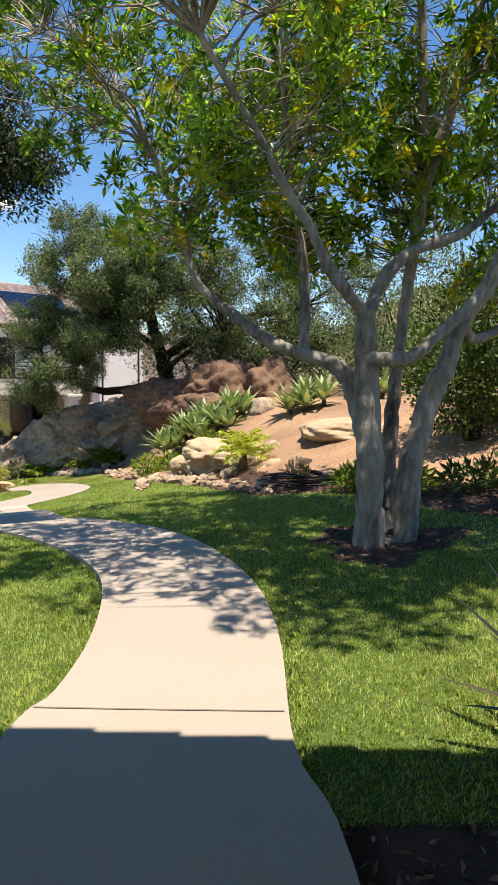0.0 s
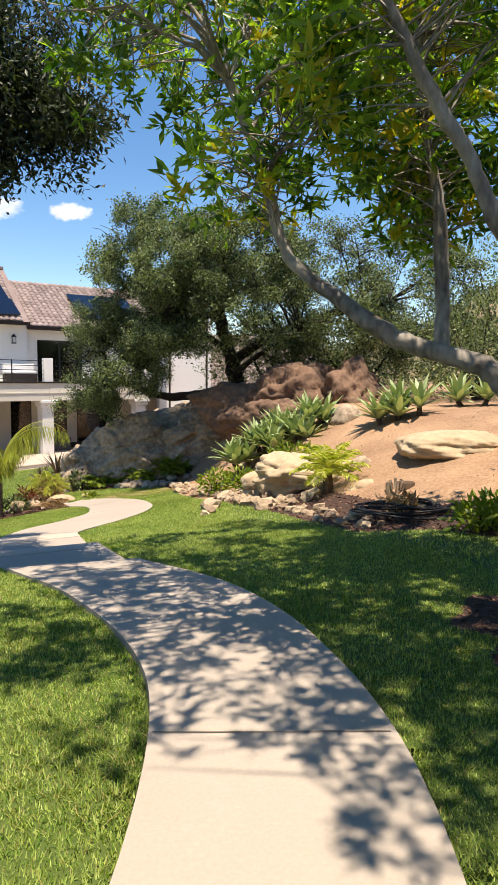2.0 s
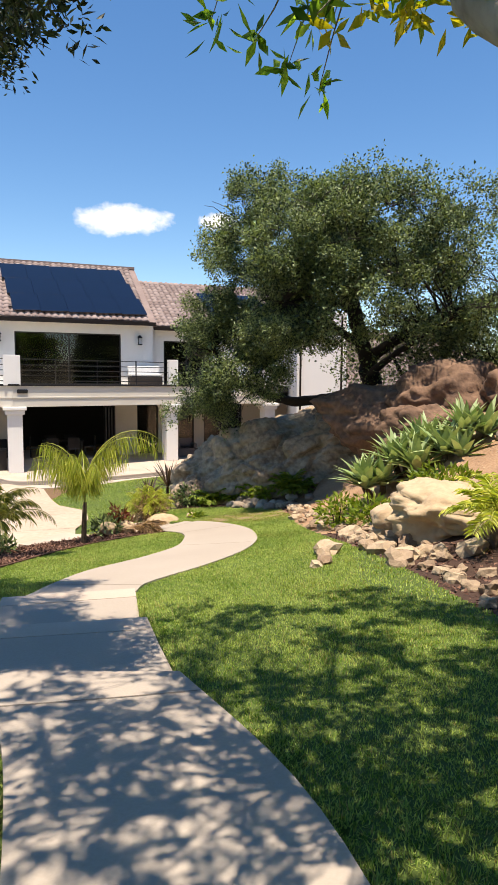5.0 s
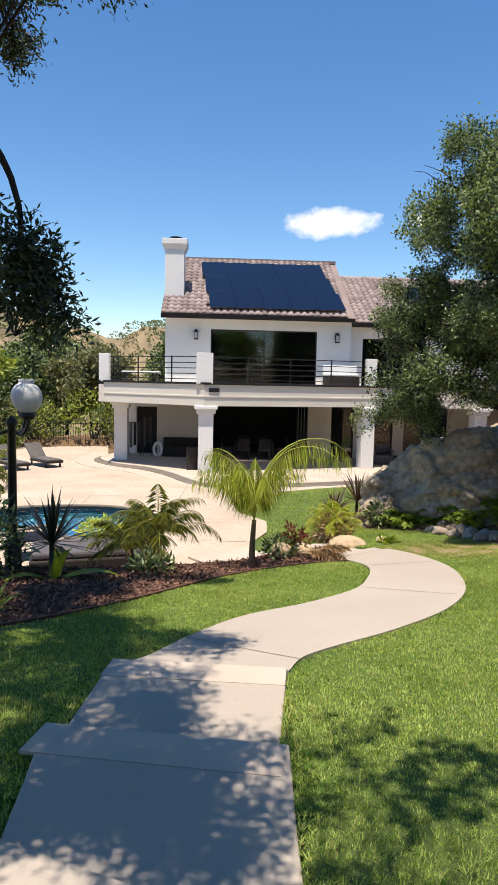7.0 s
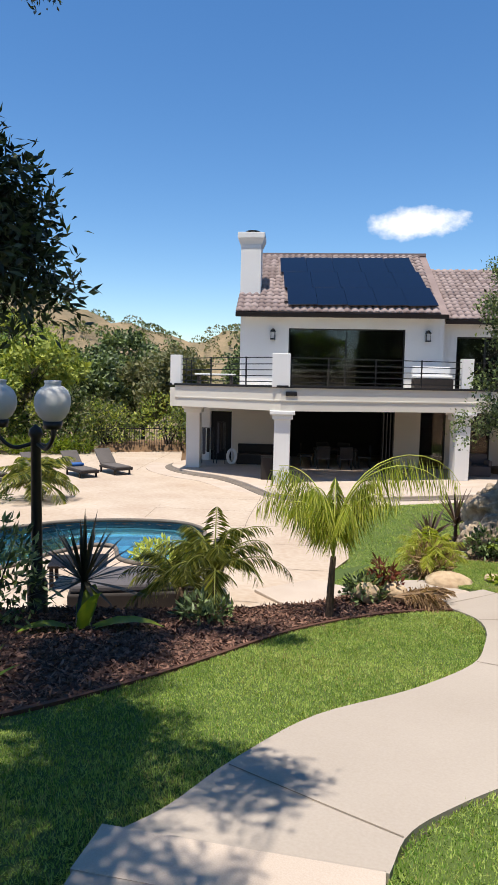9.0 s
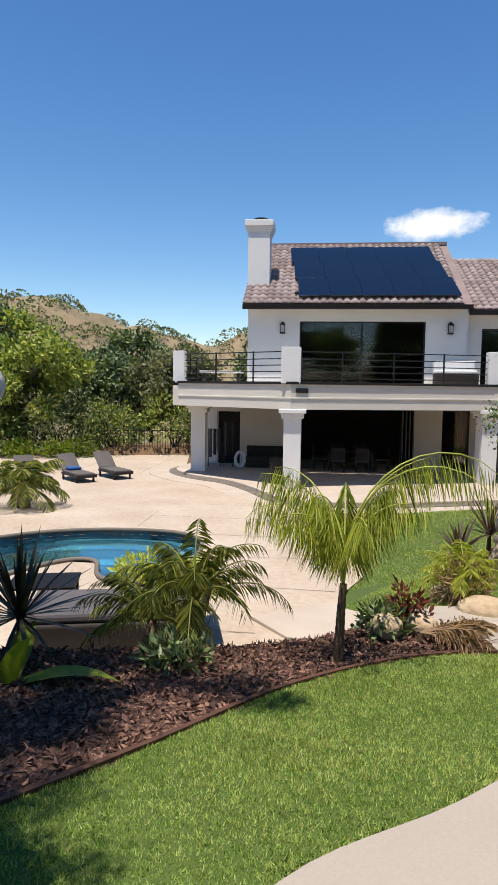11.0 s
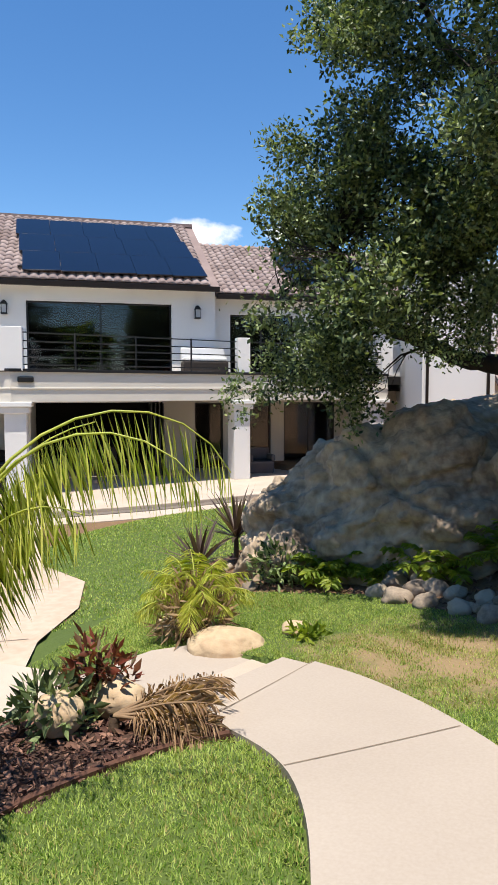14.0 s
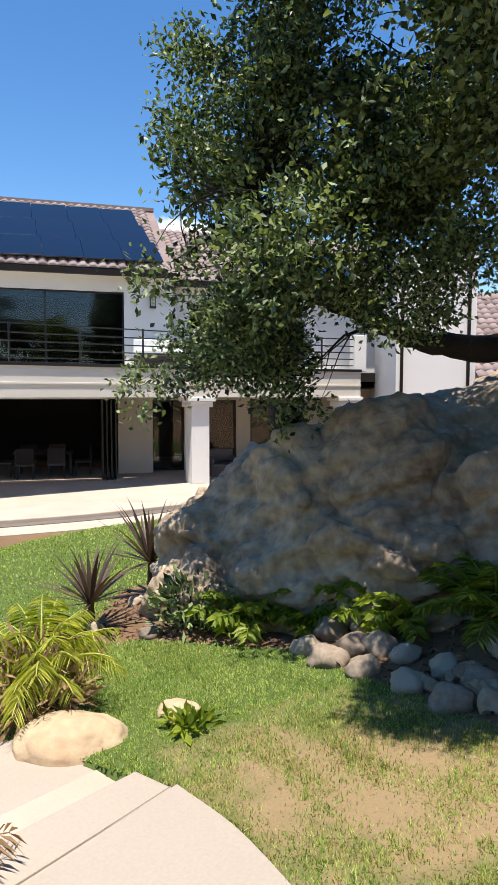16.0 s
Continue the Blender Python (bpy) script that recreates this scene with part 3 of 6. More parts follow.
def deck_joints():
    """Thin joints between the terrace slabs, broken where pool and planting interrupt."""
    bm = bmesh.new()
    for turn, gap, count in ((0.65, 1.9, 14), (-0.9, 2.6, 12)):
        u, w = np.array((math.cos(turn), math.sin(turn))), np.array((-math.sin(turn), math.cos(turn)))
        for k in range(-count, count):
            for s in range(-50, 50):
                c = np.array((-18.0, 17.5)) + w * k * gap + u * (s * 0.5 + 0.25) + w * 0.05 * math.sin(k * 5 + s * 0.4)
                if inside(DECK_MAIN, *c) and not inside(POOL, *c) and away(POOL + POOL[:1], *c) > 0.4 and away(DECK_MAIN + DECK_MAIN[:1], *c) > 0.35:
                    z = float(deck_z(*c)) + 0.004
                    q = [c - u * 0.25 - w * 0.008, c + u * 0.25 - w * 0.008, c + u * 0.25 + w * 0.008, c - u * 0.25 + w * 0.008]
                    bm.faces.new([bm.verts.new((*p, z)) for p in q])
    return bm


part("joint", deck_joints(), M_JOINT, deck)

# ---- pool ----
pool = thing("pool", "freeform swimming pool with clear blue water and dark rim", "pool", None, "", "structure")
pool_line = [tuple(p[:2]) for p in bend([(*p, 0) for p in POOL + POOL[:1]], 4)[:-1]]


def pool_basin():
    bm = bmesh.new()
    hi = [bm.verts.new((x, y, float(deck_z(x, y)) + 0.01)) for x, y in pool_line]
    lo = [bm.verts.new((x, y, -3.1)) for x, y in pool_line]
    bm.faces.new(lo)
    for i in range(len(hi)):
        j = (i + 1) % len(hi)
        bm.faces.new((hi[i], hi[j], lo[j], lo[i]))
    bmesh.ops.triangulate(bm, faces=bm.faces[:])
    return bm


part("basin", pool_basin(), M_POOLTILE, pool)
part("water", prism(pool_line, -2.3, -1.98), M_WATER, pool).visible_shadow = False
rim = [(x, y, float(deck_z(x, y)) + 0.03) for x, y in pool_line]
cv, cq = tube(rim + rim[:1], 0.045, 6)
put("rim", fast_mesh("rim", cv, cq, M_BAND, True), pool)
for k, s in enumerate((0.0, 0.45, 0.9)):
    part("bench_step", prism([(-15.6 + s * .6, 16.2 - s), (-14.8 + s * .4, 17.3 - s), (-13.9, 17.9 - s), (-13.0, 17.8 - s), (-12.4, 17.3 - s), (-12.6, 18.0), (-13.9, 18.05), (-14.8, 17.45), (-15.4, 16.75)], -3.0, -2.12 - 0.22 * k), M_POOLTILE, pool)

# ---- house ----
HOUSE = Matrix.Translation((-18.28, 27.28, 0)) @ Matrix.Rotation(radians(38.5), 4, "Z")
house = thing("house", "white two-storey stucco house with clay tile roof and wide balcony", "house", HOUSE)
FLOOR, BALC = -1.85, 1.42


def hbox(name, x0, x1, y0, y1, z0, z1, mat, bevel=0.0, parent=None, label=""):
    return part(name, box(x0, x1, y0, y1, z0, z1, bevel), mat, parent or house, label)


# upper storey, with its opening through the wall
hbox("wall", -1.85, 0.0, 0.0, 0.25, BALC, 4.2, M_STUCCO)
hbox("wall", 4.39, 5.8, 0.0, 0.25, BALC, 4.2, M_STUCCO)
hbox("wall", 0.0, 4.39, 0.0, 0.25, 3.65, 4.2, M_STUCCO)
hbox("wall", -1.85, -1.6, 0.25, 8.5, BALC, 4.2, M_STUCCO)
hbox("wall", 5.8, 6.4, 0.5, 0.75, BALC, 4.05, M_STUCCO)
hbox("wall", 8.6, 14.0, 0.5, 0.75, BALC, 4.05, M_STUCCO)
hbox("wall", 6.4, 8.6, 0.5, 0.75, 3.45, 4.05, M_STUCCO)
hbox("wall", -1.85, 14, 8.5, 8.75, FLOOR, 4.2, M_STUCCO)
hbox("wall", 13.75, 14.0, 0.75, 8.5, FLOOR, 4.05, M_STUCCO)
# floor, back wall and ceiling coloured near-black to stand for the unlit room
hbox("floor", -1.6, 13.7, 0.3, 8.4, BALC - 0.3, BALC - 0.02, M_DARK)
hbox("room_wall", -1.5, 13.7, 4.2, 4.3, BALC, 4.0, M_DARK, 0, None, "room wall coloured near-black for the shade behind the glass")
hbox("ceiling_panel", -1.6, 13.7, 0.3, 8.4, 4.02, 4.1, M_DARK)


def window(x0, x1, y, z0, z1, panes):
    w = put("window", None, house, "wide black-framed sliding glass doors")
    t = 0.05
    for a, b, c, d in ((x0, x1, z1 - t, z1), (x0, x1, z0, z0 + t), (x0, x0 + t, z0 + t, z1 - t), (x1 - t, x1, z0 + t, z1 - t)):
        part("frame", box(a, b, y, y + 0.08, c, d), M_BLACK, w)
    for i in range(panes):
        a, b = x0 + t + (x1 - x0 - 2 * t) * i / panes, x0 + t + (x1 - x0 - 2 * t) * (i + 1) / panes
        part("pane", box(a + 0.03, b - 0.03, y + 0.03, y + 0.045, z0 + t, z1 - t), M_GLASS, w).visible_shadow = False
        if i:
            part("mullion", box(a - 0.03, a + 0.03, y + 0.005, y + 0.075, z0 + t, z1 - t), M_BLACK, w)
    return w


window(0.0, 4.39, 0.12, BALC + 0.03, 3.65, 2)
window(6.4, 8.6, 0.6, BALC + 0.03, 3.45, 2)


def sconce(x):
    s = thing("wall_lantern", "small black wall lantern beside the balcony doors", "lamp", HOUSE @ Matrix.Translation((x, -0.02, 3.4)), "balcony lanterns")
    part("back_plate", box(-0.06, 0.06, 0.0, 0.02, -0.18, 0.2, 0.005), M_BLACK, s)
    bm = box(-0.09, 0.09, -0.2, -0.02, -0.2, -0.16, 0.005)
    for sx in (-0.08, 0.065):
        for sy in (-0.19, -0.045):
            box(sx, sx + 0.015, sy, sy + 0.015, -0.16, 0.1, 0, bm)
    part("cage", bm, M_BLACK, s)
    bm = bmesh.new()
    bmesh.ops.create_cone(bm, cap_ends=True, segments=4, radius1=0.15, radius2=0.03, depth=0.12, matrix=Matrix.Translation((0, -0.11, 0.16)) @ Matrix.Rotation(radians(45), 4, "Z"))
    part("cap", bm, M_BLACK, s)
    part("glass", box(-0.06, 0.06, -0.17, -0.05, -0.15, 0.09), M_GLOBE, s)


sconce(-0.6)
sconce(5.2)


# roofs: a battened deck with rows of curved clay tiles
def roof_frame(x0, x1, y0, z0, y1, z1):
    """A sloped frame: local x along the eave, local y up the slope."""
    run = math.hypot(y1 - y0, z1 - z0)
    m = Matrix.Translation((x0, y0, z0)) @ Matrix.Rotation(math.atan2(z1 - z0, y1 - y0), 4, "X")
    return m, x1 - x0, run


def tile_mesh(w=0.27, l=0.44):
    v, n = [], 7
    for y, zz in ((0, 0.035), (l, 0.0)):
        for t in np.linspace(0, 1, n):
            v.append((t * w, y, zz + 0.055 * math.sin(t * math.pi) if t < 0.72 else zz + 0.055 * math.sin(t * math.pi) * 0.4 - 0.01))
        for t in np.linspace(0, 1, n):
            v.append((t * w, y, zz - 0.02))
    f = []
    for i in range(n - 1):
        f += [(i, i + 1, 2 * n + i + 1, 2 * n + i), (n + i, i + n + 1, i + 1, i)]
    return fast_mesh("tile", v, f, M_TILE, False)


TILE = tile_mesh()
main_m, main_w, main_l = roof_frame(-2.0, 5.85, -0.5, 4.2, 4.75, 7.28)
roof = put("roof", None, house, "pinkish clay barrel-tile roof")
part("deck", box(0, main_w, 0, main_l, -0.14, -0.03), M_TILES, roof).matrix_basis = main_m
for i in range(int(main_w / 0.27)):
    for j in range(int(main_l / 0.36) + 1):
        x = i * 0.27
        under = 2.1 < x < 6.6 and 0.7 < j * 0.36 < 5.0
        if not under and not (x > 7.45):
            put("tile", TILE, roof, at=main_m @ Matrix.Translation((x, j * 0.36, 0)))
part("deck", box(-2.0, 5.85, -0.1, 0.1, -0.06, 0.06), M_TILES, roof).matrix_basis = Matrix.Translation((0, 4.75, 7.3))
bm = bmesh.new()
for x0, x1, y0, z0, y1, z1 in ((-2.0, 5.85, 10.0, 4.2, 4.75, 7.2), (5.85, 14.3, 10.0, 4.05, 5.3, 6.75)):
    vs = [bm.verts.new(p) for p in ((x0, y0, z0), (x1, y0, z0), (x1, y1, z1), (x0, y1, z1))]
    bm.faces.new(vs)
part("back_slope", bm, M_TILES, roof)
for x in (-1.83, 5.8):
    bm = bmesh.new()
    bm.faces.new([bm.verts.new(p) for p in ((x, -0.4, 4.15), (x, 9.9, 4.15), (x, 4.75, 7.2))])
    part("gable", bm, M_STUCCO, roof)
wing_m, wing_w, wing_l = roof_frame(5.85, 14.3, 0.0, 4.05, 5.3, 6.8)


def tile_field(m, w, l):
    ps = []
    tv = np.array([v.co[:] for v in TILE.vertices])
    tf = np.array([p.vertices[:] for p in TILE.polygons])
    for i in range(int(w / 0.27)):
        for j in range(int(l / 0.36)):
            ps.append((tv + (i * 0.27, j * 0.36, 0), tf))
    v, f = join(ps)
    return fast_mesh("tiles", v, f, M_TILES)


put("tiles", tile_field(wing_m, wing_w, wing_l), roof, kind="stuff", at=wing_m)
part("deck", box(0, wing_w, 0, wing_l, -0.14, -0.03), M_TILES, roof).matrix_basis = wing_m
hbox("fascia", -2.0, 5.85, -0.52, -0.4, 4.02, 4.17, M_BRONZE)
hbox("soffit", -1.95, 5.8, -0.4, 0.0, 4.1, 4.15, M_STUCCO)
hbox("fascia", 5.85, 14.3, -0.03, 0.08, 3.88, 4.02, M_BRONZE)
hbox("soffit", 5.85, 14.0, 0.08, 0.5, 3.95, 4.0, M_STUCCO)

solar = thing("solar_array", "dark blue solar panels laid over the tile roof", "solar panel", HOUSE @ main_m)
cols, rows_n = 5, 3
sw, sl = 5.55 / cols, 5.0 / rows_n
for i in range(cols):
    for j in range(rows_n):
        bm = box(0.005, sw - 0.005, 0.005, sl - 0.005, 0.13, 0.17, 0.003)
        p = part("panel", bm, M_SOLAR, solar)
        p.matrix_basis = Matrix.Translation((1.96 + i * sw - 0.12 * j * sl, 0.28 + j * sl, 0))
        p.matrix_basis = p.matrix_basis @ Matrix(((1, -0.12, 0, 0), (0, 1, 0, 0), (0, 0, 1, 0), (0, 0, 0, 1)))
for y in (0.7, 2.6, 4.5):
    part("rail", box(1.8, 7.3 - 0.1 * y, y, y + 0.05, 0.06, 0.13), M_BLACK, solar)

wing_solar = thing("solar_array", "small dark blue solar array on the wing roof", "solar panel", HOUSE @ wing_m)
for i in range(3):
    for j in range(2):
        p = part("panel", box(0.005, 1.095, 0.005, 1.655, 0.13, 0.17, 0.003), M_SOLAR, wing_solar)
        p.matrix_basis = Matrix.Translation((2.9 + i * 1.1, 0.8 + j * 1.66, 0))
for y in (1.1, 3.4):
    part("rail", box(2.8, 6.3, y, y + 0.05, 0.04, 0.13), M_BLACK, wing_solar)

chimney = thing("chimney", "white stucco chimney with flared cap", "chimney", HOUSE @ Matrix.Translation((-1.55, 1.35, 0)))
part("shaft", box(-0.42, 0.38, -0.45, 0.45, 4.6, 6.95, 0.01), M_STUCCO, chimney)
bm = bmesh.new()
bmesh.ops.create_cone(bm, cap_ends=True, segments=4, radius1=0.6, radius2=0.74, depth=0.24, matrix=Matrix.Translation((-0.02, 0, 7.05)) @ Matrix.Rotation(radians(45), 4, "Z"))
part("collar", bm, M_STUCCO, chimney)
part("cap", box(-0.55, 0.51, -0.55, 0.55, 7.17, 7.4, 0.02), M_STUCCO, chimney)
bm = bmesh.new()
bmesh.ops.create_cone(bm, cap_ends=True, segments=20, radius1=0.24, radius2=0.2, depth=0.1, matrix=Matrix.Translation((0, 0, 7.45)))
bmesh.ops.create_cone(bm, cap_ends=True, segments=20, radius1=0.27, radius2=0.27, depth=0.03, matrix=Matrix.Translation((0, 0, 7.52)))
part("flue", bm, M_BLACK, chimney)

# balcony: a bent slab on square columns
BAL = [(-4.2, -0.8), (-0.15, -3.35), (6.45, -1.25), (11.6, -0.6)]
balc_poly = BAL + [(11.6, 0.5), (5.8, 0.5), (5.8, 0.0), (-1.85, 0.0), (-1.85, 3.0), (-4.2, 3.0)]
part("balcony_slab", prism(balc_poly, BALC - 0.1, BALC), M_CREAM, house)
inner = [(-4.05, -0.65), (-0.15, -3.1), (6.4, -1.05), (11.45, -0.45), (11.45, 0.5), (5.8, 0.5), (5.8, 0.0), (-1.85, 0.0), (-1.85, 3.0), (-4.05, 3.0)]
part("balcony_soffit", prism(inner, BALC - 0.5, BALC - 0.1), M_STUCCO, house)


def along(p, q, off, width, z0, z1, mat, name, parent, grow=0.0):
    """A beam from p to q, off metres behind the line, width deep."""
    a, b = Vector((*p, 0)), Vector((*q, 0))
    u = (b - a).normalized()
    m = Matrix.Translation(a) @ Matrix.Rotation(math.atan2(u.y, u.x), 4, "Z")
    ob = part(name, box(-grow, (b - a).length + grow, off, off + width, z0, z1, 0.006), mat, parent)
    ob.matrix_basis = m
    return ob


for k, (p, q) in enumerate(zip(BAL, BAL[1:])):
    along(p, q, 0.0, 0.4, 0.62, BALC - 0.1, M_CREAM, "beam", house, -0.002)
    along(p, q, -0.05, 0.12, BALC - 0.02, BALC + 0.06, M_BLACK, "edge_trim", house, 0.01)
    along(p, q, -0.025, 0.1, 0.95, 1.0, M_CREAM, "moulding", house)
along((-4.2, 3.0), (-4.4, -0.8), 0.0, 0.4, 0.62, BALC - 0.1, M_CREAM, "beam", house)
along((-4.2, 3.0), (-4.4, -0.8), -0.05, 0.12, BALC - 0.02, BALC + 0.06, M_BLACK, "edge_trim", house)


def column(x, y, rot):
    c = put("column", None, house, "square stucco column with stepped capital", at=Matrix.Translation((x, y, 0)) @ Matrix.Rotation(radians(rot), 4, "Z"))
    part("shaft", box(-0.27, 0.27, -0.27, 0.27, FLOOR, 0.42, 0.012), M_STUCCO, c)
    part("capital", box(-0.35, 0.35, -0.35, 0.35, 0.34, 0.5, 0.02), M_STUCCO, c)
    part("capital", box(-0.42, 0.42, -0.42, 0.42, 0.5, 0.63, 0.02), M_STUCCO, c)


column(-3.7, 0.6, 0)
column(-0.08, -2.95, 0)
column(6.35, -0.9, 10)
column(11.2, -0.3, 5)


def railing(p, q, posts):
    a, b = Vector((*p, 0)), Vector((*q, 0))
    u = (b - a).normalized()
    n = (b - a).length
    r = put("railing", None, house, "black horizontal-bar balcony railing", at=Matrix.Translation(a) @ Matrix.Rotation(math.atan2(u.y, u.x), 4, "Z"))
    for z in (0.16, 0.36, 0.56, 0.76, 0.98):
        part("bar", box(0.2, n - 0.2, 0.13, 0.16, BALC + z, BALC + z + 0.03), M_BLACK, r)
    for i in range(posts):
        x = n * (i + 1) / (posts + 1)
        part("post", box(x - 0.02, x + 0.02, 0.16, 0.2, BALC, BALC + 1.03), M_BLACK, r)


for (p, q), k in zip(zip(BAL, BAL[1:]), (2, 3, 3)):
    railing(p, q, k)
railing((-4.2, 3.0), BAL[0], 2)
for i, (x, y) in enumerate(BAL):
    m = put("balcony_pier", None, house, "solid white balcony pier", at=Matrix.Translation((x, y, 0)))
    s = 0.3 if i == 1 else 0.2
    part("body", box(-s, s, 0.03, 0.03 + 2 * s, BALC, BALC + 1.12, 0.015), M_STUCCO, m)
lamp = part("soffit_light", box(-0.2, 0.2, -0.04, 0.0, 1.13, 1.28, 0.03), M_BLACK, house, "black bulkhead lamp on the balcony beam")
lamp.matrix_basis = Matrix.Translation((0.2, -3.25, 0)) @ Matrix.Rotation(radians(17), 4, "Z")

# ground storey: recessed walls, wide dark opening, doors
hbox("wall", -4.2, -3.4, 3.0, 3.25, FLOOR, 0.9, M_STUCCO)
hbox("wall", -2.4, -0.2, 2.8, 3.05, FLOOR, 0.9, M_CREAM)
hbox("wall", -3.4, -2.4, 3.0, 3.25, 0.3, 0.9, M_STUCCO)
hbox("wall", -0.2, 0.0, 0.6, 3.05, FLOOR, 0.9, M_STUCCO)
hbox("wall", 0.0, 4.3, 0.6, 0.85, 0.55, 0.95, M_STUCCO)
hbox("wall", 4.3, 5.4, 1.8, 2.05, FLOOR, 0.95, M_CREAM)
hbox("wall", 6.5, 7.2, 2.2, 2.45, FLOOR, 0.95, M_CREAM)
hbox("wall", 8.3, 8.8, 2.2, 2.45, FLOOR, 0.95, M_CREAM)
hbox("wall", 10.8, 14.0, 2.2, 2.45, FLOOR, 0.95, M_CREAM)
hbox("wall", 8.8, 10.8, 2.2, 2.45, 0.5, 0.95, M_CREAM)
window(8.8, 10.8, 2.26, FLOOR, 0.5, 2)
hbox("wall", 5.4, 8.3, 2.2, 2.45, 0.5, 0.95, M_CREAM)
# back wall and ceiling panel carry the lower rooms' shade as near-black colour
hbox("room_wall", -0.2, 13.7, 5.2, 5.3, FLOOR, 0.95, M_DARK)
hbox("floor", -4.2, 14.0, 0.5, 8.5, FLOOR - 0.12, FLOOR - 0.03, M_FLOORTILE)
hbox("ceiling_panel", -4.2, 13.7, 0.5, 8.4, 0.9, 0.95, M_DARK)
window(5.4, 6.5, 2.26, FLOOR, 0.5, 1)
window(7.2, 8.3, 2.26, FLOOR, 0.5, 1)
w = put("door_stack", None, house, "folded stack of glass doors")
for i in range(4):
    part("leaf", box(3.72 + i * 0.13, 3.76 + i * 0.13, 0.3, 0.95, FLOOR, 0.52), M_BLACK, w)
d = put("door", None, house, "dark panelled side door")
part("leaf", box(-3.35, -2.45, 3.12, 3.17, FLOOR, 0.28, 0.01), M_DARK, d)
part("frame", box(-3.4, -3.35, 3.05, 3.2, FLOOR, 0.3), M_WHITE, d)
part("frame", box(-2.45, -2.4, 3.05, 3.2, FLOOR, 0.3), M_WHITE, d)

# raised patio slab with a grey step band
SLAB = [(-23.3, 26.2), (-22.7, 25.3), (-21.8, 24.75), (-20.6, 24.5), (-19.1, 24.55), (-17.5, 24.1), (-16.2, 23.5), (-15.2, 23.1), (-14.3, 23.5), (-12.7, 25.2), (-11.5, 27.0), (-10.4, 28.8), (-9.5, 31.5), (-13, 36), (-26, 34)]
patio = thing("patio", "raised pale concrete patio with grey banded step", "patio", None, "", "structure")
sl = [tuple(p[:2]) for p in bend([(*p, 0) for p in SLAB], 4)]
part("slab", prism(sl, -2.2, FLOOR, 0.02), M_CONC_EDGE, patio)
cx = np.array(sl[:-12])
off = np.gradient(cx, axis=0)
off = np.stack([off[:, 1], -off[:, 0]], -1) / np.linalg.norm(off, axis=1)[:, None]
for w0, w1, z1, mat in ((0.0, 0.28, FLOOR - 0.09, M_BAND), (0.28, 1.05, -1.955, M_CONC_EDGE)):
    ring = [tuple(p) for p in cx + off * w1] + [tuple(p) for p in (cx + off * w0)[::-1]]
    bm = bmesh.new()
    k = len(cx)
    o = [bm.verts.new((*p, z1)) for p in cx + off * w1]
    i_ = [bm.verts.new((*p, z1)) for p in cx + off * (w0 - 0.02)]
    o2 = [bm.verts.new((*p, z1 - 0.25)) for p in cx + off * w1]
    for q in range(k - 1):
        bm.faces.new((o[q], o[q + 1], i_[q + 1], i_[q]))
        bm.faces.new((o[q], o2[q], o2[q + 1], o[q + 1]))
    bmesh.ops.recalc_face_normals(bm, faces=bm.faces[:])
    part("band" if mat is M_BAND else "walk", bm, mat, patio)

# side wing seen past the oak
wing = thing("side_wing", "white stucco side wing with tiled lean-to roof", "house", Matrix.Translation((-7.3, 31.6, 0)) @ Matrix.Rotation(radians(20), 4, "Z"))
part("wall", box(0, 2.1, 0, 0.25, -2.0, 4.6, 0.01), M_STUCCO, wing)
part("wall", box(0, 0.25, 0.25, 5, -2.0, 4.6), M_STUCCO, wing)
part("wall", box(2.1, 8.0, 0.2, 0.45, -2.0, 1.3), M_STUCCO, wing)
part("downpipe", box(0.1, 0.18, -0.1, -0.02, -2.0, 4.4, 0.01), M_BRONZE, wing)
part("downpipe", box(1.85, 1.93, -0.1, -0.02, -2.0, 4.4, 0.01), M_BRONZE, wing)
lean_m, lean_w, lean_l = roof_frame(2.1, 8.2, -0.3, 1.15, 4.6, 4.1)
put("tiles", tile_field(lean_m, lean_w, lean_l), wing, kind="stuff", at=lean_m)
part("deck", box(0, lean_w, 0, lean_l, -0.14, -0.03), M_TILES, wing).matrix_basis = lean_m

# covered entrance behind the start of the walk, whose eave shades the path
entry = thing("entry_wall", "plain stucco wall and eave behind the path", "wall", None, "", "structure")
part("wall", box(-6, 5, -3.6, -3.3, -0.2, 3.4), M_STUCCO, entry)
part("roof", box(-6, 5, -3.6, 1.45, 3.05, 3.2), M_STUCCO, entry)
for i in range(30):
    part("eave_tile", box(-6 + i * 0.37, -5.626 + i * 0.37, 1.2, 2.32 - 0.03 * i, 3.12 + 0.004 * (i % 2), 3.26 + 0.004 * (i % 2)), M_TILE, entry)

# ---- trees ----
def in_lobes(lobes, n, shell=0.55):
    """Random points in a set of rounded lobes, thicker towards their outside."""
    L = np.array(lobes)
    w = (L[:, 3] * L[:, 4] * L[:, 5]) ** 0.67
    k = RNG.choice(len(L), n, p=w / w.sum())
    d = unit(RNG.normal(size=(n, 3)))
    r = (shell ** 3 + (1 - shell ** 3) * RNG.random(n)) ** (1 / 3)
    lump = 1 + 0.16 * np.sin(d[:, 0] * 5 + k) * np.sin(d[:, 1] * 6 + 2 * k) + 0.1 * np.sin(d[:, 2] * 9 + k)
    return L[k, :3] + d * (r * lump)[:, None] * L[k, 3:], d


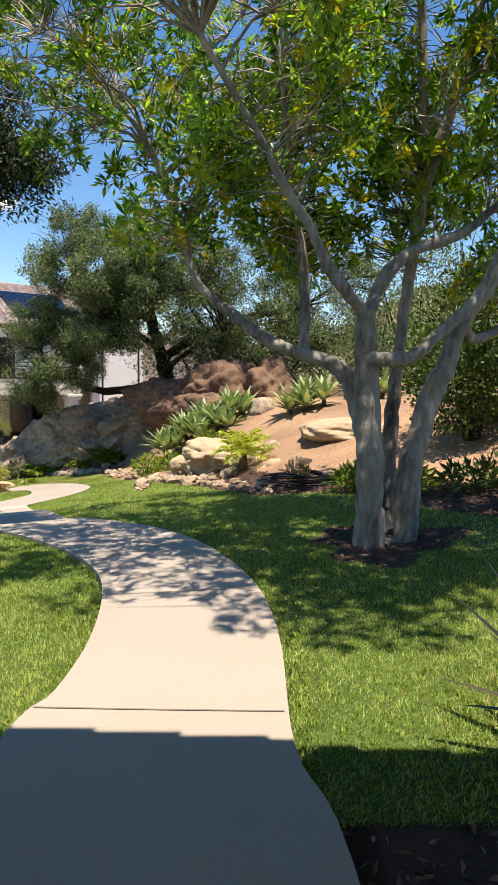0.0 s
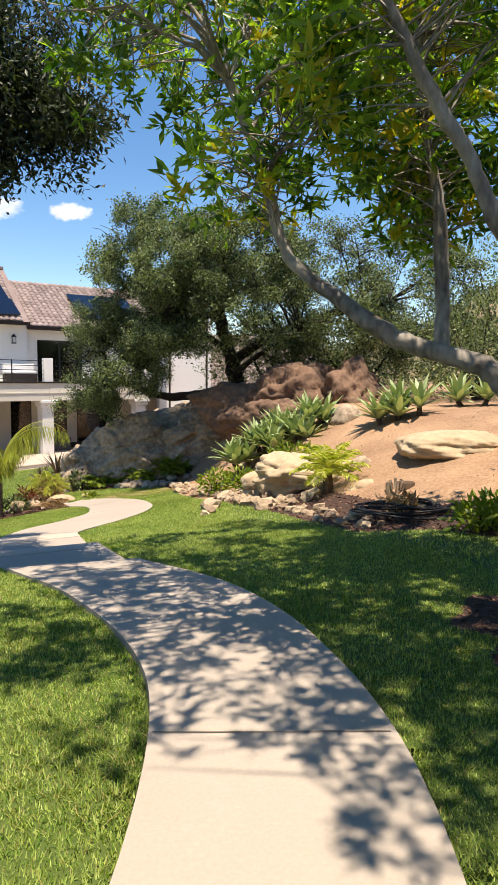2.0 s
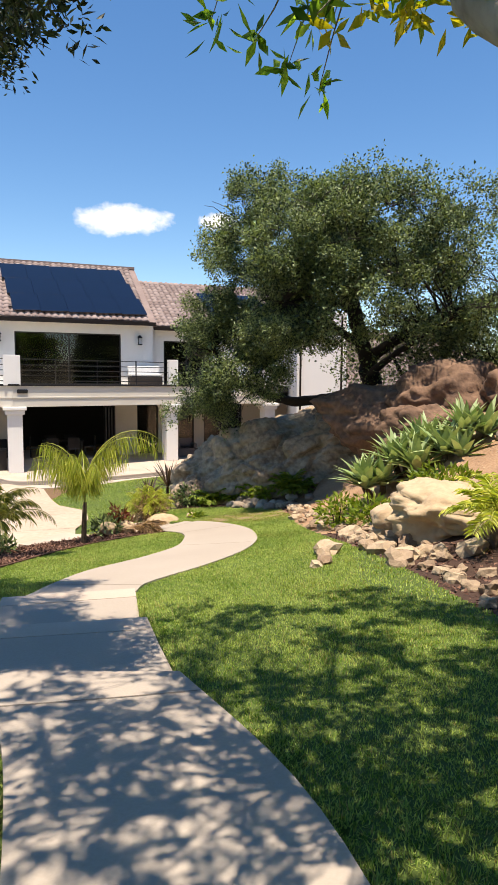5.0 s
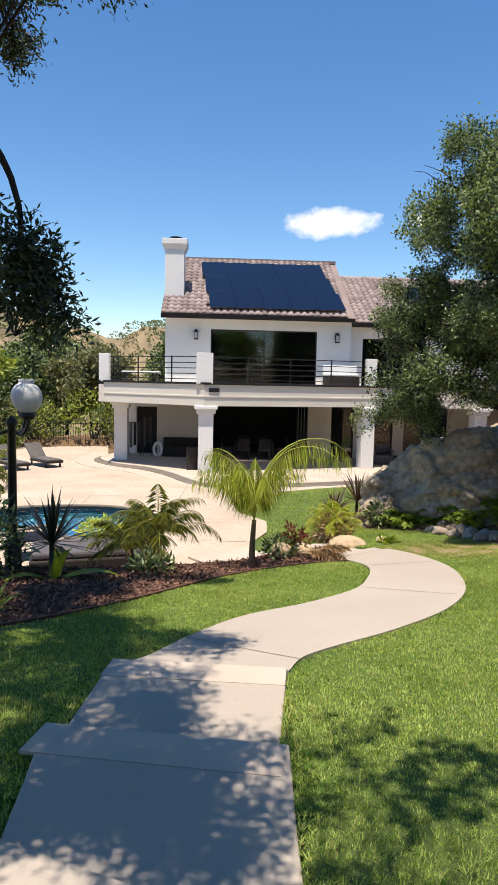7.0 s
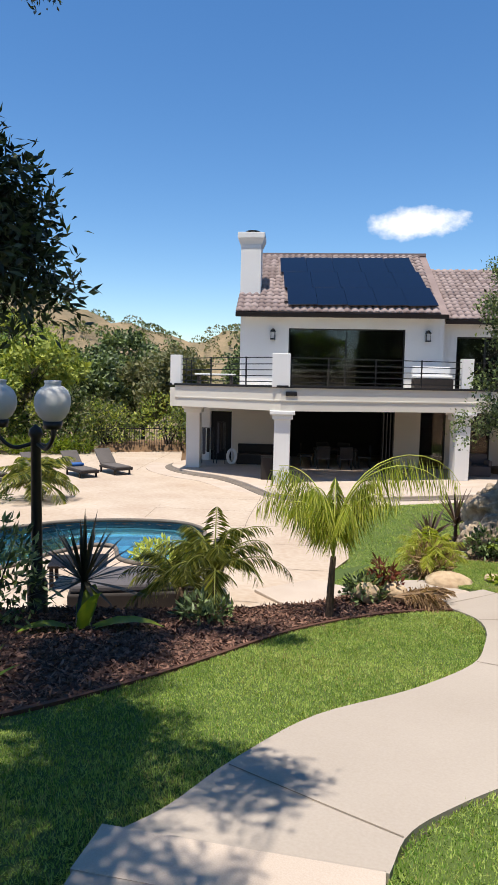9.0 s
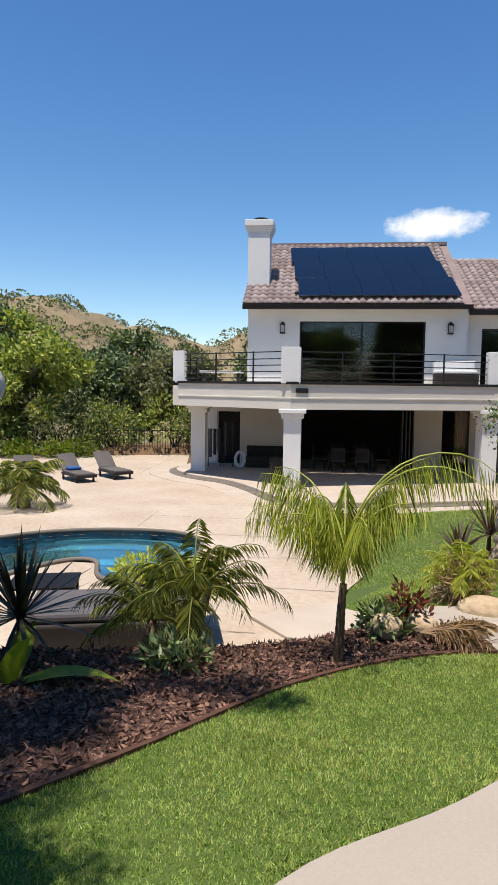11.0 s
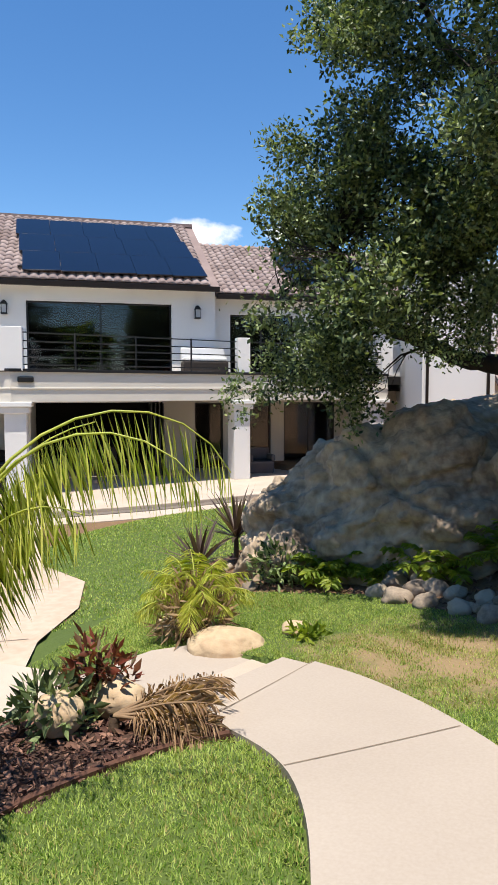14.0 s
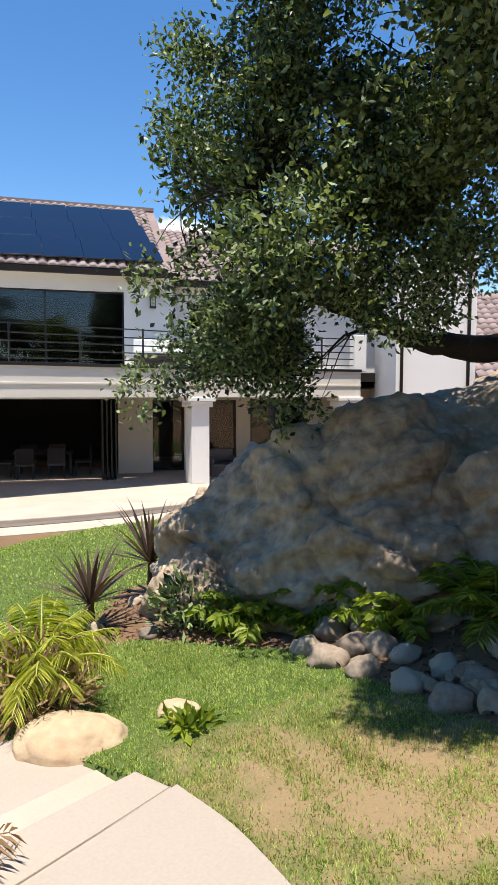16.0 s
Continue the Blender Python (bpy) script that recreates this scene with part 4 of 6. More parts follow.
def limb_set(limbs, seg=10, wobble=0.02):
    """Tubes for limbs given as (points, r0, r1), and points along them."""
    out, pts = [], []
    for P, r0, r1 in limbs:
        c = bend(P, 8)
        c[1:] += RNG.normal(size=(len(c) - 1, 3)) * wobble * r0 * 3
        t = np.linspace(0, 1, len(c))
        rad = r0 + (r1 - r0) * t ** 0.8
        rad *= 1 + 0.08 * np.sin(t * 17 + r0 * 50)
        out.append(tube(c, rad, seg))
        pts.append(np.column_stack([c, rad]))
    return out, np.concatenate(pts)


def twigs(tips, limb_pts, r=0.012, sag=0.15, tail=0.004, seg=5):
    """Thin branches from the nearest limb to every tip, by way of a few shared boughs."""
    out = []
    for p in tips:
        d = np.linalg.norm(limb_pts[:, :3] - p, axis=1) + 0.6 * np.maximum(limb_pts[:, 2] - p[2], 0)
        near = np.argpartition(d, 7)[:8]
        near = near[np.argsort(d[near])]
        a = limb_pts[near[int(RNG.integers(0, 8)) if seg == 3 else 0]]
        start, n = a[:3], max(3, int(d.min() / 0.25) + 2)
        t = np.linspace(0, 1, n)[:, None]
        c = start + (p - start) * t + np.array((0, 0, 1.0)) * sag * np.sin(t * np.pi) * d.min() + RNG.normal(size=(n, 3)) * 0.035 * np.sin(t * np.pi) * min(1, d.min())
        r0 = min(a[3] * 0.6, r + 0.004 * d.min())
        out.append(tube(c, np.linspace(r0, tail, n), seg))
    return out


def tree(name, label, limbs, lobes, bark, leaf, boughs, tips, per, length, width, spread=0.12, shell=0.5, young=None, clumps=140, clump_r=0.45, category="tree", seg=10, up=0.2, fine=None, core=0, bough=0.02):
    t = thing(name, label, category, Matrix.Translation(limbs[0][0][0]))
    inv = np.array(limbs[0][0][0])
    wood, pts = limb_set(limbs, seg)
    b, _ = in_lobes(lobes, boughs, 0.3)
    tw = twigs(b, pts, bough)
    bp = np.concatenate([np.column_stack([v.reshape(-1, 5, 3).mean(1), np.full(len(v) // 5, 0.015)]) for v, q in tw] + [pts])
    cl, _ = in_lobes(lobes, clumps, shell)
    k = RNG.integers(0, clumps, tips)
    d = unit(RNG.normal(size=(tips, 3)) * (1, 1, 0.7))
    P = cl[k] + d * (clump_r * RNG.random(tips) ** 0.45)[:, None]
    tw2 = twigs(P, bp, 0.006, 0.08, 0.002, 3)
    v, q = join(wood)
    put("trunk", fast_mesh("trunk", v - inv, q, bark, True), t)
    v, q = join(tw + tw2)
    put("twig_work", fast_mesh("twig_work", v - inv, q, bark, True), t, kind="stuff")
    base = np.repeat(P, per, 0) + RNG.normal(size=(tips * per, 3)) * spread
    way = unit(np.repeat(d, per, 0) * 0.5 + RNG.normal(size=base.shape) * 0.8 + np.array((0, 0, up)))
    v, f = blades(base, way, length * RNG.uniform(0.6, 1.2, len(base)), width * RNG.uniform(0.7, 1.2, len(base)), 0.2)
    if core:
        n = clumps * 70
        cb = np.repeat(cl, 70, 0) + RNG.normal(size=(n, 3)) * clump_r * 0.4
        cv, cf = blades(cb, unit(RNG.normal(size=cb.shape)), length * core * RNG.uniform(0.7, 1.2, n), width * core, 0.2)
        put("inner_crown", fast_mesh("inner_crown", cv - inv, cf, leaf), t, kind="stuff")
    if fine:
        cl, _ = in_lobes(fine[0], 84, 0.6)
        n = fine[1]
        d = unit(RNG.normal(size=(n, 3)) * (1, 1, 0.8))
        Q = cl[RNG.integers(0, 84, n)] + d * (0.33 * RNG.random(n) ** 0.45)[:, None]
        fb = np.repeat(Q, fine[2], 0) + RNG.normal(size=(n * fine[2], 3)) * 0.07
        fw = unit(np.repeat(d, fine[2], 0) * 0.6 + RNG.normal(size=fb.shape) * 0.7 + np.array((0, 0, 0.15)))
        fv, ff = blades(fb, fw, 0.056 * RNG.uniform(0.6, 1.25, len(fb)), 0.028, 0.2)
        put("crown", fast_mesh("crown", fv - inv, ff, leaf), t, kind="stuff")
    if young is None:
        put("crown", fast_mesh("crown", v - inv, f, leaf), t, kind="stuff")
    else:
        k = np.repeat(RNG.random(tips) < 0.16, per * 2)
        put("crown", fast_mesh("crown", v - inv, f, [leaf, young], index=k.astype(int)), t, kind="stuff")
    return t


tree("garden_tree", "multi-stemmed tree with smooth pale grey bark and glossy leaves", [
    ([(1.08, 5.6, 0.1), (1.06, 5.57, 0.6), (1.05, 5.55, 1.05), (1.0, 5.55, 1.6), (0.95, 5.5, 2.2)], 0.14, 0.09),
    ([(1.38, 5.68, 0.1), (1.42, 5.7, 0.75), (1.55, 5.72, 1.35), (1.71, 5.72, 1.75), (1.84, 5.7, 2.15), (2.15, 5.75, 2.6), (2.5, 5.8, 3.4)], 0.135, 0.05),
    ([(1.05, 5.62, 0.95), (0.95, 5.85, 1.45), (0.8, 5.9, 1.72), (0.49, 5.95, 1.84), (0.18, 6.0, 1.95), (-0.12, 6.1, 2.17), (-0.5, 6.2, 2.5), (-0.66, 6.2, 3.0), (-0.9, 6.1, 3.6)], 0.095, 0.03),
    ([(0.49, 5.95, 1.82), (0.5, 6.1, 2.3), (0.46, 6.1, 2.8), (0.35, 6.1, 3.3), (0.28, 6.1, 4.0), (0.2, 6.2, 4.9)], 0.055, 0.025),
    ([(0.95, 5.5, 2.15), (0.8, 5.35, 2.3), (0.62, 5.3, 2.5), (0.46, 5.25, 2.8), (0.28, 5.2, 3.05), (0.0, 5.1, 3.5), (-0.4, 5.0, 4.1)], 0.06, 0.025),
    ([(0.96, 5.52, 2.15), (1.16, 5.6, 2.54), (1.4, 5.65, 2.73), (1.82, 5.7, 2.9), (2.4, 5.8, 3.4)], 0.07, 0.035),
    ([(0.99, 5.5, 1.8), (1.15, 5.4, 1.79), (1.34, 5.38, 1.82), (1.6, 5.38, 2.06), (1.83, 5.4, 2.28), (1.99, 5.4, 2.6), (2.3, 5.2, 3.4)], 0.07, 0.035),
    ([(1.28, 5.9, 0.15), (1.3, 6.0, 0.9), (1.36, 6.1, 1.6), (1.42, 6.05, 2.4), (1.5, 5.9, 3.4), (1.44, 5.8, 4.1), (1.37, 5.7, 4.8)], 0.08, 0.035),
    ([(1.5, 5.9, 3.3), (1.65, 5.75, 3.9), (1.8, 5.7, 4.5), (2.0, 5.7, 5.2)], 0.07, 0.025),
    ([(1.84, 5.7, 2.1), (2.0, 5.85, 2.0), (2.4, 6.0, 2.2), (2.9, 6.1, 2.8)], 0.06, 0.03),
    ([(1.22, 5.64, 0.02), (1.22, 5.66, 0.2), (1.2, 5.66, 0.45)], 0.22, 0.05),
], [(0.6, 5.7, 4.7, 2.4, 2.1, 1.4), (-0.6, 6.2, 3.3, 1.1, 0.9, 0.6), (0.5, 5.9, 3.5, 1.3, 1.0, 0.6), (2.3, 5.8, 3.8, 1.4, 1.3, 1.0), (1.1, 4.2, 4.8, 2.2, 1.2, 0.9), (1.0, 3.4, 5.3, 2.2, 1.1, 0.7), (-0.3, 6.9, 4.7, 1.5, 0.9, 0.9), (2.6, 4.6, 4.6, 1.3, 1.3, 0.8), (-1.5, 5.7, 4.3, 0.9, 1.0, 0.75), (2.0, 7.0, 3.4, 1.2, 1.0, 0.9), (0.3, 7.0, 3.2, 1.3, 0.7, 0.5), (-1.15, 7.15, 2.95, 0.3, 0.25, 0.3), (-1.6, 4.6, 4.9, 0.8, 0.9, 0.6), (-0.5, 8.2, 4.9, 1.6, 0.9, 0.4), (0.9, 8.3, 4.8, 1.3, 0.9, 0.4), (0.1, 6.6, 2.9, 1.0, 0.5, 0.35), (-1.9, 6.1, 5.0, 1.0, 0.8, 0.4), (0.5, 3.4, 5.0, 1.2, 0.7, 0.45), (1.5, 3.2, 5.2, 1.3, 0.8, 0.45)],
    M_BARK, M_LEAF, 120, 3900, 15, 0.12, 0.036, 0.025, 0.2, M_LEAF_YOUNG, clumps=310, clump_r=0.36, seg=14)

tree("oak_tree", "large live oak with dense small dark leaves over the rock outcrop", [
    ([(-2.6, 21.2, 0.6), (-2.7, 21.0, 1.6), (-2.9, 20.6, 2.6), (-3.2, 20.2, 3.8), (-3.6, 20.0, 5.0)], 0.3, 0.12),
    ([(-2.65, 21.1, 1.0), (-3.4, 20.6, 1.25), (-4.2, 20.1, 1.15), (-4.9, 20.0, 1.22), (-5.4, 19.7, 1.45), (-5.8, 19.3, 1.7), (-6.2, 19.0, 2.4)], 0.16, 0.06),
    ([(-2.8, 20.8, 2.2), (-1.6, 20.3, 2.9), (-0.2, 20.0, 3.4), (1.6, 20.0, 3.8)], 0.16, 0.06),
    ([(-3.1, 20.3, 3.3), (-4.2, 20.0, 4.0), (-5.0, 19.6, 4.4), (-5.3, 19.2, 4.8)], 0.1, 0.03),
    ([(-2.9, 20.6, 2.5), (-3.4, 19.4, 2.9), (-3.8, 18.2, 3.2), (-4.0, 17.2, 3.2)], 0.1, 0.04),
    ([(-2.8, 20.8, 1.8), (-1.8, 19.6, 2.4), (-0.8, 19.0, 3.0)], 0.1, 0.04),
], [(-6.1, 19.3, 2.0, 1.3, 1.2, 1.15), (-5.0, 19.2, 3.4, 1.1, 0.9, 1.1), (-5.6, 18.9, 2.8, 0.9, 0.6, 0.7), (-2.9, 17.7, 4.6, 1.4, 1.1, 1.2), (-2.2, 17.6, 3.4, 1.2, 0.9, 0.9), (-2.0, 19.2, 4.3, 2.0, 1.8, 1.6), (-3.9, 18.4, 4.9, 1.2, 0.9, 1.0), (-3.5, 18.2, 3.2, 1.5, 1.4, 1.0), (-3.9, 17.1, 3.2, 1.0, 0.8, 0.9), (-3.9, 17.3, 4.3, 0.9, 0.8, 0.9), (-2.6, 18.7, 5.0, 2.0, 1.5, 1.0), (-5.7, 19.1, 4.5, 0.75, 0.7, 0.75), (-5.2, 18.8, 5.5, 1.0, 0.9, 0.7), (-0.4, 19.8, 4.1, 2.3, 2.0, 1.8), (2.2, 20.2, 3.8, 2.3, 2.0, 1.9), (0.4, 20.0, 2.7, 2.2, 1.2, 0.9), (-6.6, 19.6, 1.1, 0.7, 0.6, 0.8)],
    M_OAKBARK, M_OAKLEAF, 130, 2900, 50, 0.072, 0.039, 0.085, 0.5, clumps=280, clump_r=0.42, core=1.15, fine=([(-6.15, 19.2, 2.2, 1.25, 1.1, 1.25), (-5.3, 18.9, 1.9, 1.0, 0.7, 0.9), (-5.6, 18.7, 2.8, 0.9, 0.6, 0.7), (-5.7, 18.9, 4.4, 0.8, 0.6, 0.75), (-5.2, 18.7, 5.4, 0.9, 0.8, 0.7), (-5.2, 19.3, 3.1, 1.0, 0.9, 0.9), (-3.6, 18.1, 3.2, 1.3, 1.2, 0.9), (-3.9, 17.2, 3.3, 0.9, 0.8, 0.9), (-3.9, 17.3, 4.4, 0.9, 0.8, 0.9), (-2.9, 17.8, 4.6, 1.3, 1.0, 1.2), (-3.6, 18.9, 5.4, 1.2, 1.0, 1.0), (-6.6, 19.5, 1.1, 0.6, 0.5, 0.7), (-3.3, 16.6, 3.7, 0.9, 0.8, 0.6)], 2500, 46))

tree("overhanging_tree", "dark narrow-leaved tree whose crown overhangs the path", [
    ([(-7.6, 6.6, -0.4), (-7.4, 6.8, 1.0), (-7.0, 7.2, 2.4), (-6.4, 7.6, 3.6), (-5.6, 8.0, 4.6)], 0.2, 0.07),
    ([(-7.0, 7.2, 2.4), (-6.4, 8.2, 3.0), (-5.8, 8.9, 3.5), (-5.6, 9.4, 3.1), (-5.55, 9.55, 2.3)], 0.08, 0.015),
    ([(-6.4, 7.6, 3.6), (-5.0, 7.6, 4.4), (-3.9, 7.6, 4.8), (-3.0, 7.5, 4.3)], 0.08, 0.015),
    ([(-7.0, 7.2, 2.4), (-7.4, 8.6, 4.2), (-7.6, 9.8, 5.4), (-7.6, 10.6, 5.8)], 0.07, 0.02),
], [(-6.0, 8.1, 5.1, 1.9, 1.8, 0.8), (-3.7, 7.6, 4.8, 1.1, 1.0, 0.5), (-5.1, 9.35, 2.45, 0.2, 0.2, 0.3), (-5.6, 9.6, 2.25, 0.26, 0.26, 0.6), (-5.6, 9.6, 2.45, 0.25, 0.22, 0.4), (-3.0, 7.5, 3.9, 0.7, 0.6, 0.75), (-3.0, 7.4, 4.0, 0.6, 0.6, 0.6), (-7.6, 10.5, 5.7, 1.6, 1.4, 0.5), (-4.7, 8.9, 4.6, 0.9, 0.7, 0.4), (-8.3, 9.4, 6.0, 1.6, 1.6, 0.6), (-7.0, 9.0, 6.1, 1.8, 1.2, 0.5)],
    M_OAKBARK, M_OLIVE, 44, 3000, 32, 0.085, 0.026, 0.08, 0.2, clumps=200, clump_r=0.26, up=-0.1, bough=0.008)


def bush(name, label, at, radii, n, leaf, length, width, category="shrub", stems=6, group="", lobes=None):
    """A shrub: a few stems and a lumpy crown of small leaves."""
    x, y = at
    z = float(ground_z(x, y))
    t = thing(name, label, category, Matrix.Translation((x, y, z)), group)
    rx, ry, rz = radii
    lobes = lobes or [(0, 0, rz * 0.55, rx, ry, rz * 0.5), (rx * 0.45, ry * 0.2, rz * 0.4, rx * 0.6, ry * 0.7, rz * 0.4), (-rx * 0.4, -ry * 0.3, rz * 0.38, rx * 0.65, ry * 0.6, rz * 0.38), (rx * 0.1, -ry * 0.4, rz * 0.75, rx * 0.5, ry * 0.5, rz * 0.3)]
    P, d = in_lobes(lobes, n, 0.6)
    P[:, 2] = np.maximum(P[:, 2], 0.04)
    way = unit(d * 0.7 + RNG.normal(size=P.shape) * 0.6 + (0, 0, 0.3))
    v, f = blades(P, way, length * RNG.uniform(0.6, 1.3, n), width * RNG.uniform(0.7, 1.2, n), 0.2)
    put("crown", fast_mesh("crown", v, f, leaf), t, kind="stuff")
    st = []
    for i in range(stems):
        a = 2 * math.pi * i / stems + 0.5
        st.append(tube(bend([(0.06 * math.cos(a), 0.06 * math.sin(a), -0.05), (rx * 0.25 * math.cos(a), ry * 0.25 * math.sin(a), rz * 0.35), (rx * 0.5 * math.cos(a), ry * 0.5 * math.sin(a), rz * 0.75)], 4), np.linspace(0.02 * rz + 0.006, 0.006, 9), 6))
    v, f = join(st)
    put("stalk", fast_mesh("stalk", v, f, M_OAKBARK, True), t)
    return t


bush("shrub", "rounded dark green shrub at the foot of the bank", (3.3, 9.6), (1.0, 1.0, 2.3), 11000, M_BUSH, 0.08, 0.045)
bush("shrub", "tall russet and green shrub on the bank", (4.6, 11.2), (1.2, 1.2, 2.6), 10000, M_RED, 0.09, 0.045)
bush("shrub", "broad green shrub behind the garden tree", (5.6, 8.6), (1.6, 1.4, 2.2), 10000, M_BUSH, 0.09, 0.05)
bush("shrub", "dark green shrub below the oak", (3.4, 17.2), (1.6, 1.2, 2.4), 6000, M_OAKLEAF, 0.08, 0.04)
bush("shrub", "dark evergreen shrub mass behind the boulders", (0.8, 20.4), (3.0, 1.2, 2.6), 12000, M_OAKLEAF, 0.09, 0.045)
bush("shrub", "dark evergreen shrub mass beside the oak trunk", (-1.6, 21.4), (2.2, 1.2, 2.4), 9000, M_OAKLEAF, 0.09, 0.045)
bush("shrub", "dark evergreen shrub mass on the bank top", (5.0, 20.0), (2.6, 1.6, 4.2), 12000, M_OAKLEAF, 0.1, 0.05)
bush("shrub", "grey-green shrub on the upper bank", (8.6, 15.2), (1.8, 1.6, 2.0), 4000, M_SAGE, 0.1, 0.05)

# trees and scrub beyond the terrace
RNG = np.random.default_rng(11)
for x, y, w, h, mat, kind_ in ((-33.5, 24.5, 3.8, 7.6, M_FARLEAF, "broad light green tree beyond the pool terrace"), (-41, 26, 3.5, 8.5, M_OAKLEAF, "dark round oak on the slope"), (-36.5, 30.5, 2.6, 6.0, M_OAKLEAF, "dark green tree behind the fence"), (-31.8, 33.5, 2.4, 5.0, M_SAGE, "grey-green tree behind the fence"), (-37.0, 17.5, 3.2, 6.6, M_FARLEAF, "light green tree beyond the loungers"), (-30.0, 38.0, 2.0, 6.6, M_OAKLEAF, "dark conical tree behind the house"), (-47, 36, 4.0, 7.5, M_OAKLEAF, "dark oak on the far slope"), (-40.5, 36.0, 3.6, 8.0, M_OAKLEAF, "dark oak beyond the fence"), (-36.0, 34.0, 2.6, 6.2, M_SAGE, "grey-green tree on the slope below the house")):
    z = float(ground_z(x, y)) if x > -33 else -3.2
    tree("slope_tree", kind_, [([(x, y, z - 0.4), (x + 0.15, y, z + h * 0.25), (x - 0.1, y + 0.1, z + h * 0.55)], 0.16, 0.09), ([(x + 0.1, y, z + h * 0.2), (x + w * 0.4, y - 0.3, z + h * 0.55)], 0.1, 0.04), ([(x + 0.1, y, z + h * 0.25), (x - w * 0.4, y - 0.2, z + h * 0.6)], 0.1, 0.04)],
         [(x, y, z + h * 0.74, w * 0.8, w * 0.8, h * 0.25), (x + w * 0.45, y - 0.2, z + h * 0.58, w * 0.55, w * 0.6, h * 0.2), (x - w * 0.45, y + 0.2, z + h * 0.55, w * 0.55, w * 0.6, h * 0.22), (x + 0.1, y - w * 0.4, z + h * 0.5, w * 0.5, w * 0.4, h * 0.16)],
         M_OAKBARK, mat, 24, 700, 18, 0.26, 0.14, 0.2, 0.5, clumps=44, clump_r=0.7, seg=8, core=1.6)
for i in range(26):
    a = i / 25
    x, y = -37.5 + 13.0 * a + RNG.uniform(-1, 1) * 1.2, 16.5 + 18.5 * a + RNG.uniform(-1, 1) * 1.0
    if inside(DECK, x, y):
        x -= 2.0
    s = RNG.uniform(1.1, 2.1)
    bush("shrub", "scrubby bush on the slope beyond the terrace", (x, y), (s * 1.2, s * 1.1, s * 1.5), 900, (M_SAGE, M_BUSH, M_FARLEAF)[i % 3], 0.2, 0.09, stems=4, group="slope scrub")
for x, y in ((-30.6, 22.8), (-29.8, 24.2), (-29.6, 25.2), (-30.8, 21.0), (-31.2, 19.2), (-31.0, 17.4)):
    bush("foliage_plant", "bright green low plant edging the terrace", (x, y), (0.7, 0.7, 0.8), 500, M_FERN, 0.26, 0.07, stems=3, group="terrace edge plants", category="plant")


def scrub_field():
    """Clumps of far chaparral on the hills."""
    n = 2600
    r, a = RNG.uniform(42, 190, n) ** 1.0, np.radians(RNG.uniform(5, 215, n))
    x, y = -8 + r * np.cos(a), 12 + r * np.sin(a)
    z = far_z(x, y) - 0.1
    s = RNG.uniform(0.4, 1.5, n) * (1 + r / 160)
    k = 80
    P = np.repeat(np.stack([x, y, z], -1), k, 0)
    d = unit(RNG.normal(size=P.shape))
    d[:, 2] = np.abs(d[:, 2])
    S = np.repeat(s, k)[:, None]
    v, f = blades(P + d * S * (1.0, 1.0, 0.8), unit(d + RNG.normal(size=P.shape) * 0.5), S[:, 0] * 0.26, S[:, 0] * 0.17, 0.2)
    return fast_mesh("chaparral", v, f, [M_OAKLEAF, M_SAGE], index=np.repeat(RNG.random(n) < 0.6, k * 2).astype(int))


put("chaparral", scrub_field(), None, "grey-green chaparral scattered over the dry hills", "shrub", "", "stuff")

# ---- rocks ----
RNG = np.random.default_rng(23)


def rock_bm(radii, seed, sub=4, rough=0.16, crag=0.0):
    """A weathered boulder: a rounded block with broken faces and cracks."""
    bm = bmesh.new()
    bmesh.ops.create_icosphere(bm, subdivisions=sub, radius=1.0)
    o = Vector((seed * 3.7, seed * 1.9, seed * 2.3))
    for v in bm.verts:
        d = v.co.normalized()
        k = 1 + rough * 1.6 * noise.noise(d * 1.3 + o) + rough * 0.8 * noise.noise(d * 3.1 + o) + rough * 0.3 * noise.noise(d * 8 + o)
        if crag:
            k -= crag * max(0, 0.25 - abs(noise.noise(Vector((d.x * 2.2, d.y * 2.2, d.z * 5)) + o))) + crag * 0.25 * abs(noise.noise(d * 14 + o))
        v.co = Vector((d.x * radii[0], d.y * radii[1], d.z * radii[2])) * k
    return bm


def rock(name, label, at, radii, seed, mat, sub=4, rough=0.16, crag=0.0, turn=0.0, category="boulder", group=""):
    me = bpy.data.meshes.new(name)
    bm = rock_bm(radii, seed, sub, rough, crag)
    bm.to_mesh(me)
    bm.free()
    me.materials.append(mat)
    me.polygons.foreach_set("use_smooth", np.ones(len(me.polygons), bool))
    return put(name, me, None, label, category, group, at=Matrix.Translation(at) @ Matrix.Rotation(radians(turn), 4, "Z"))


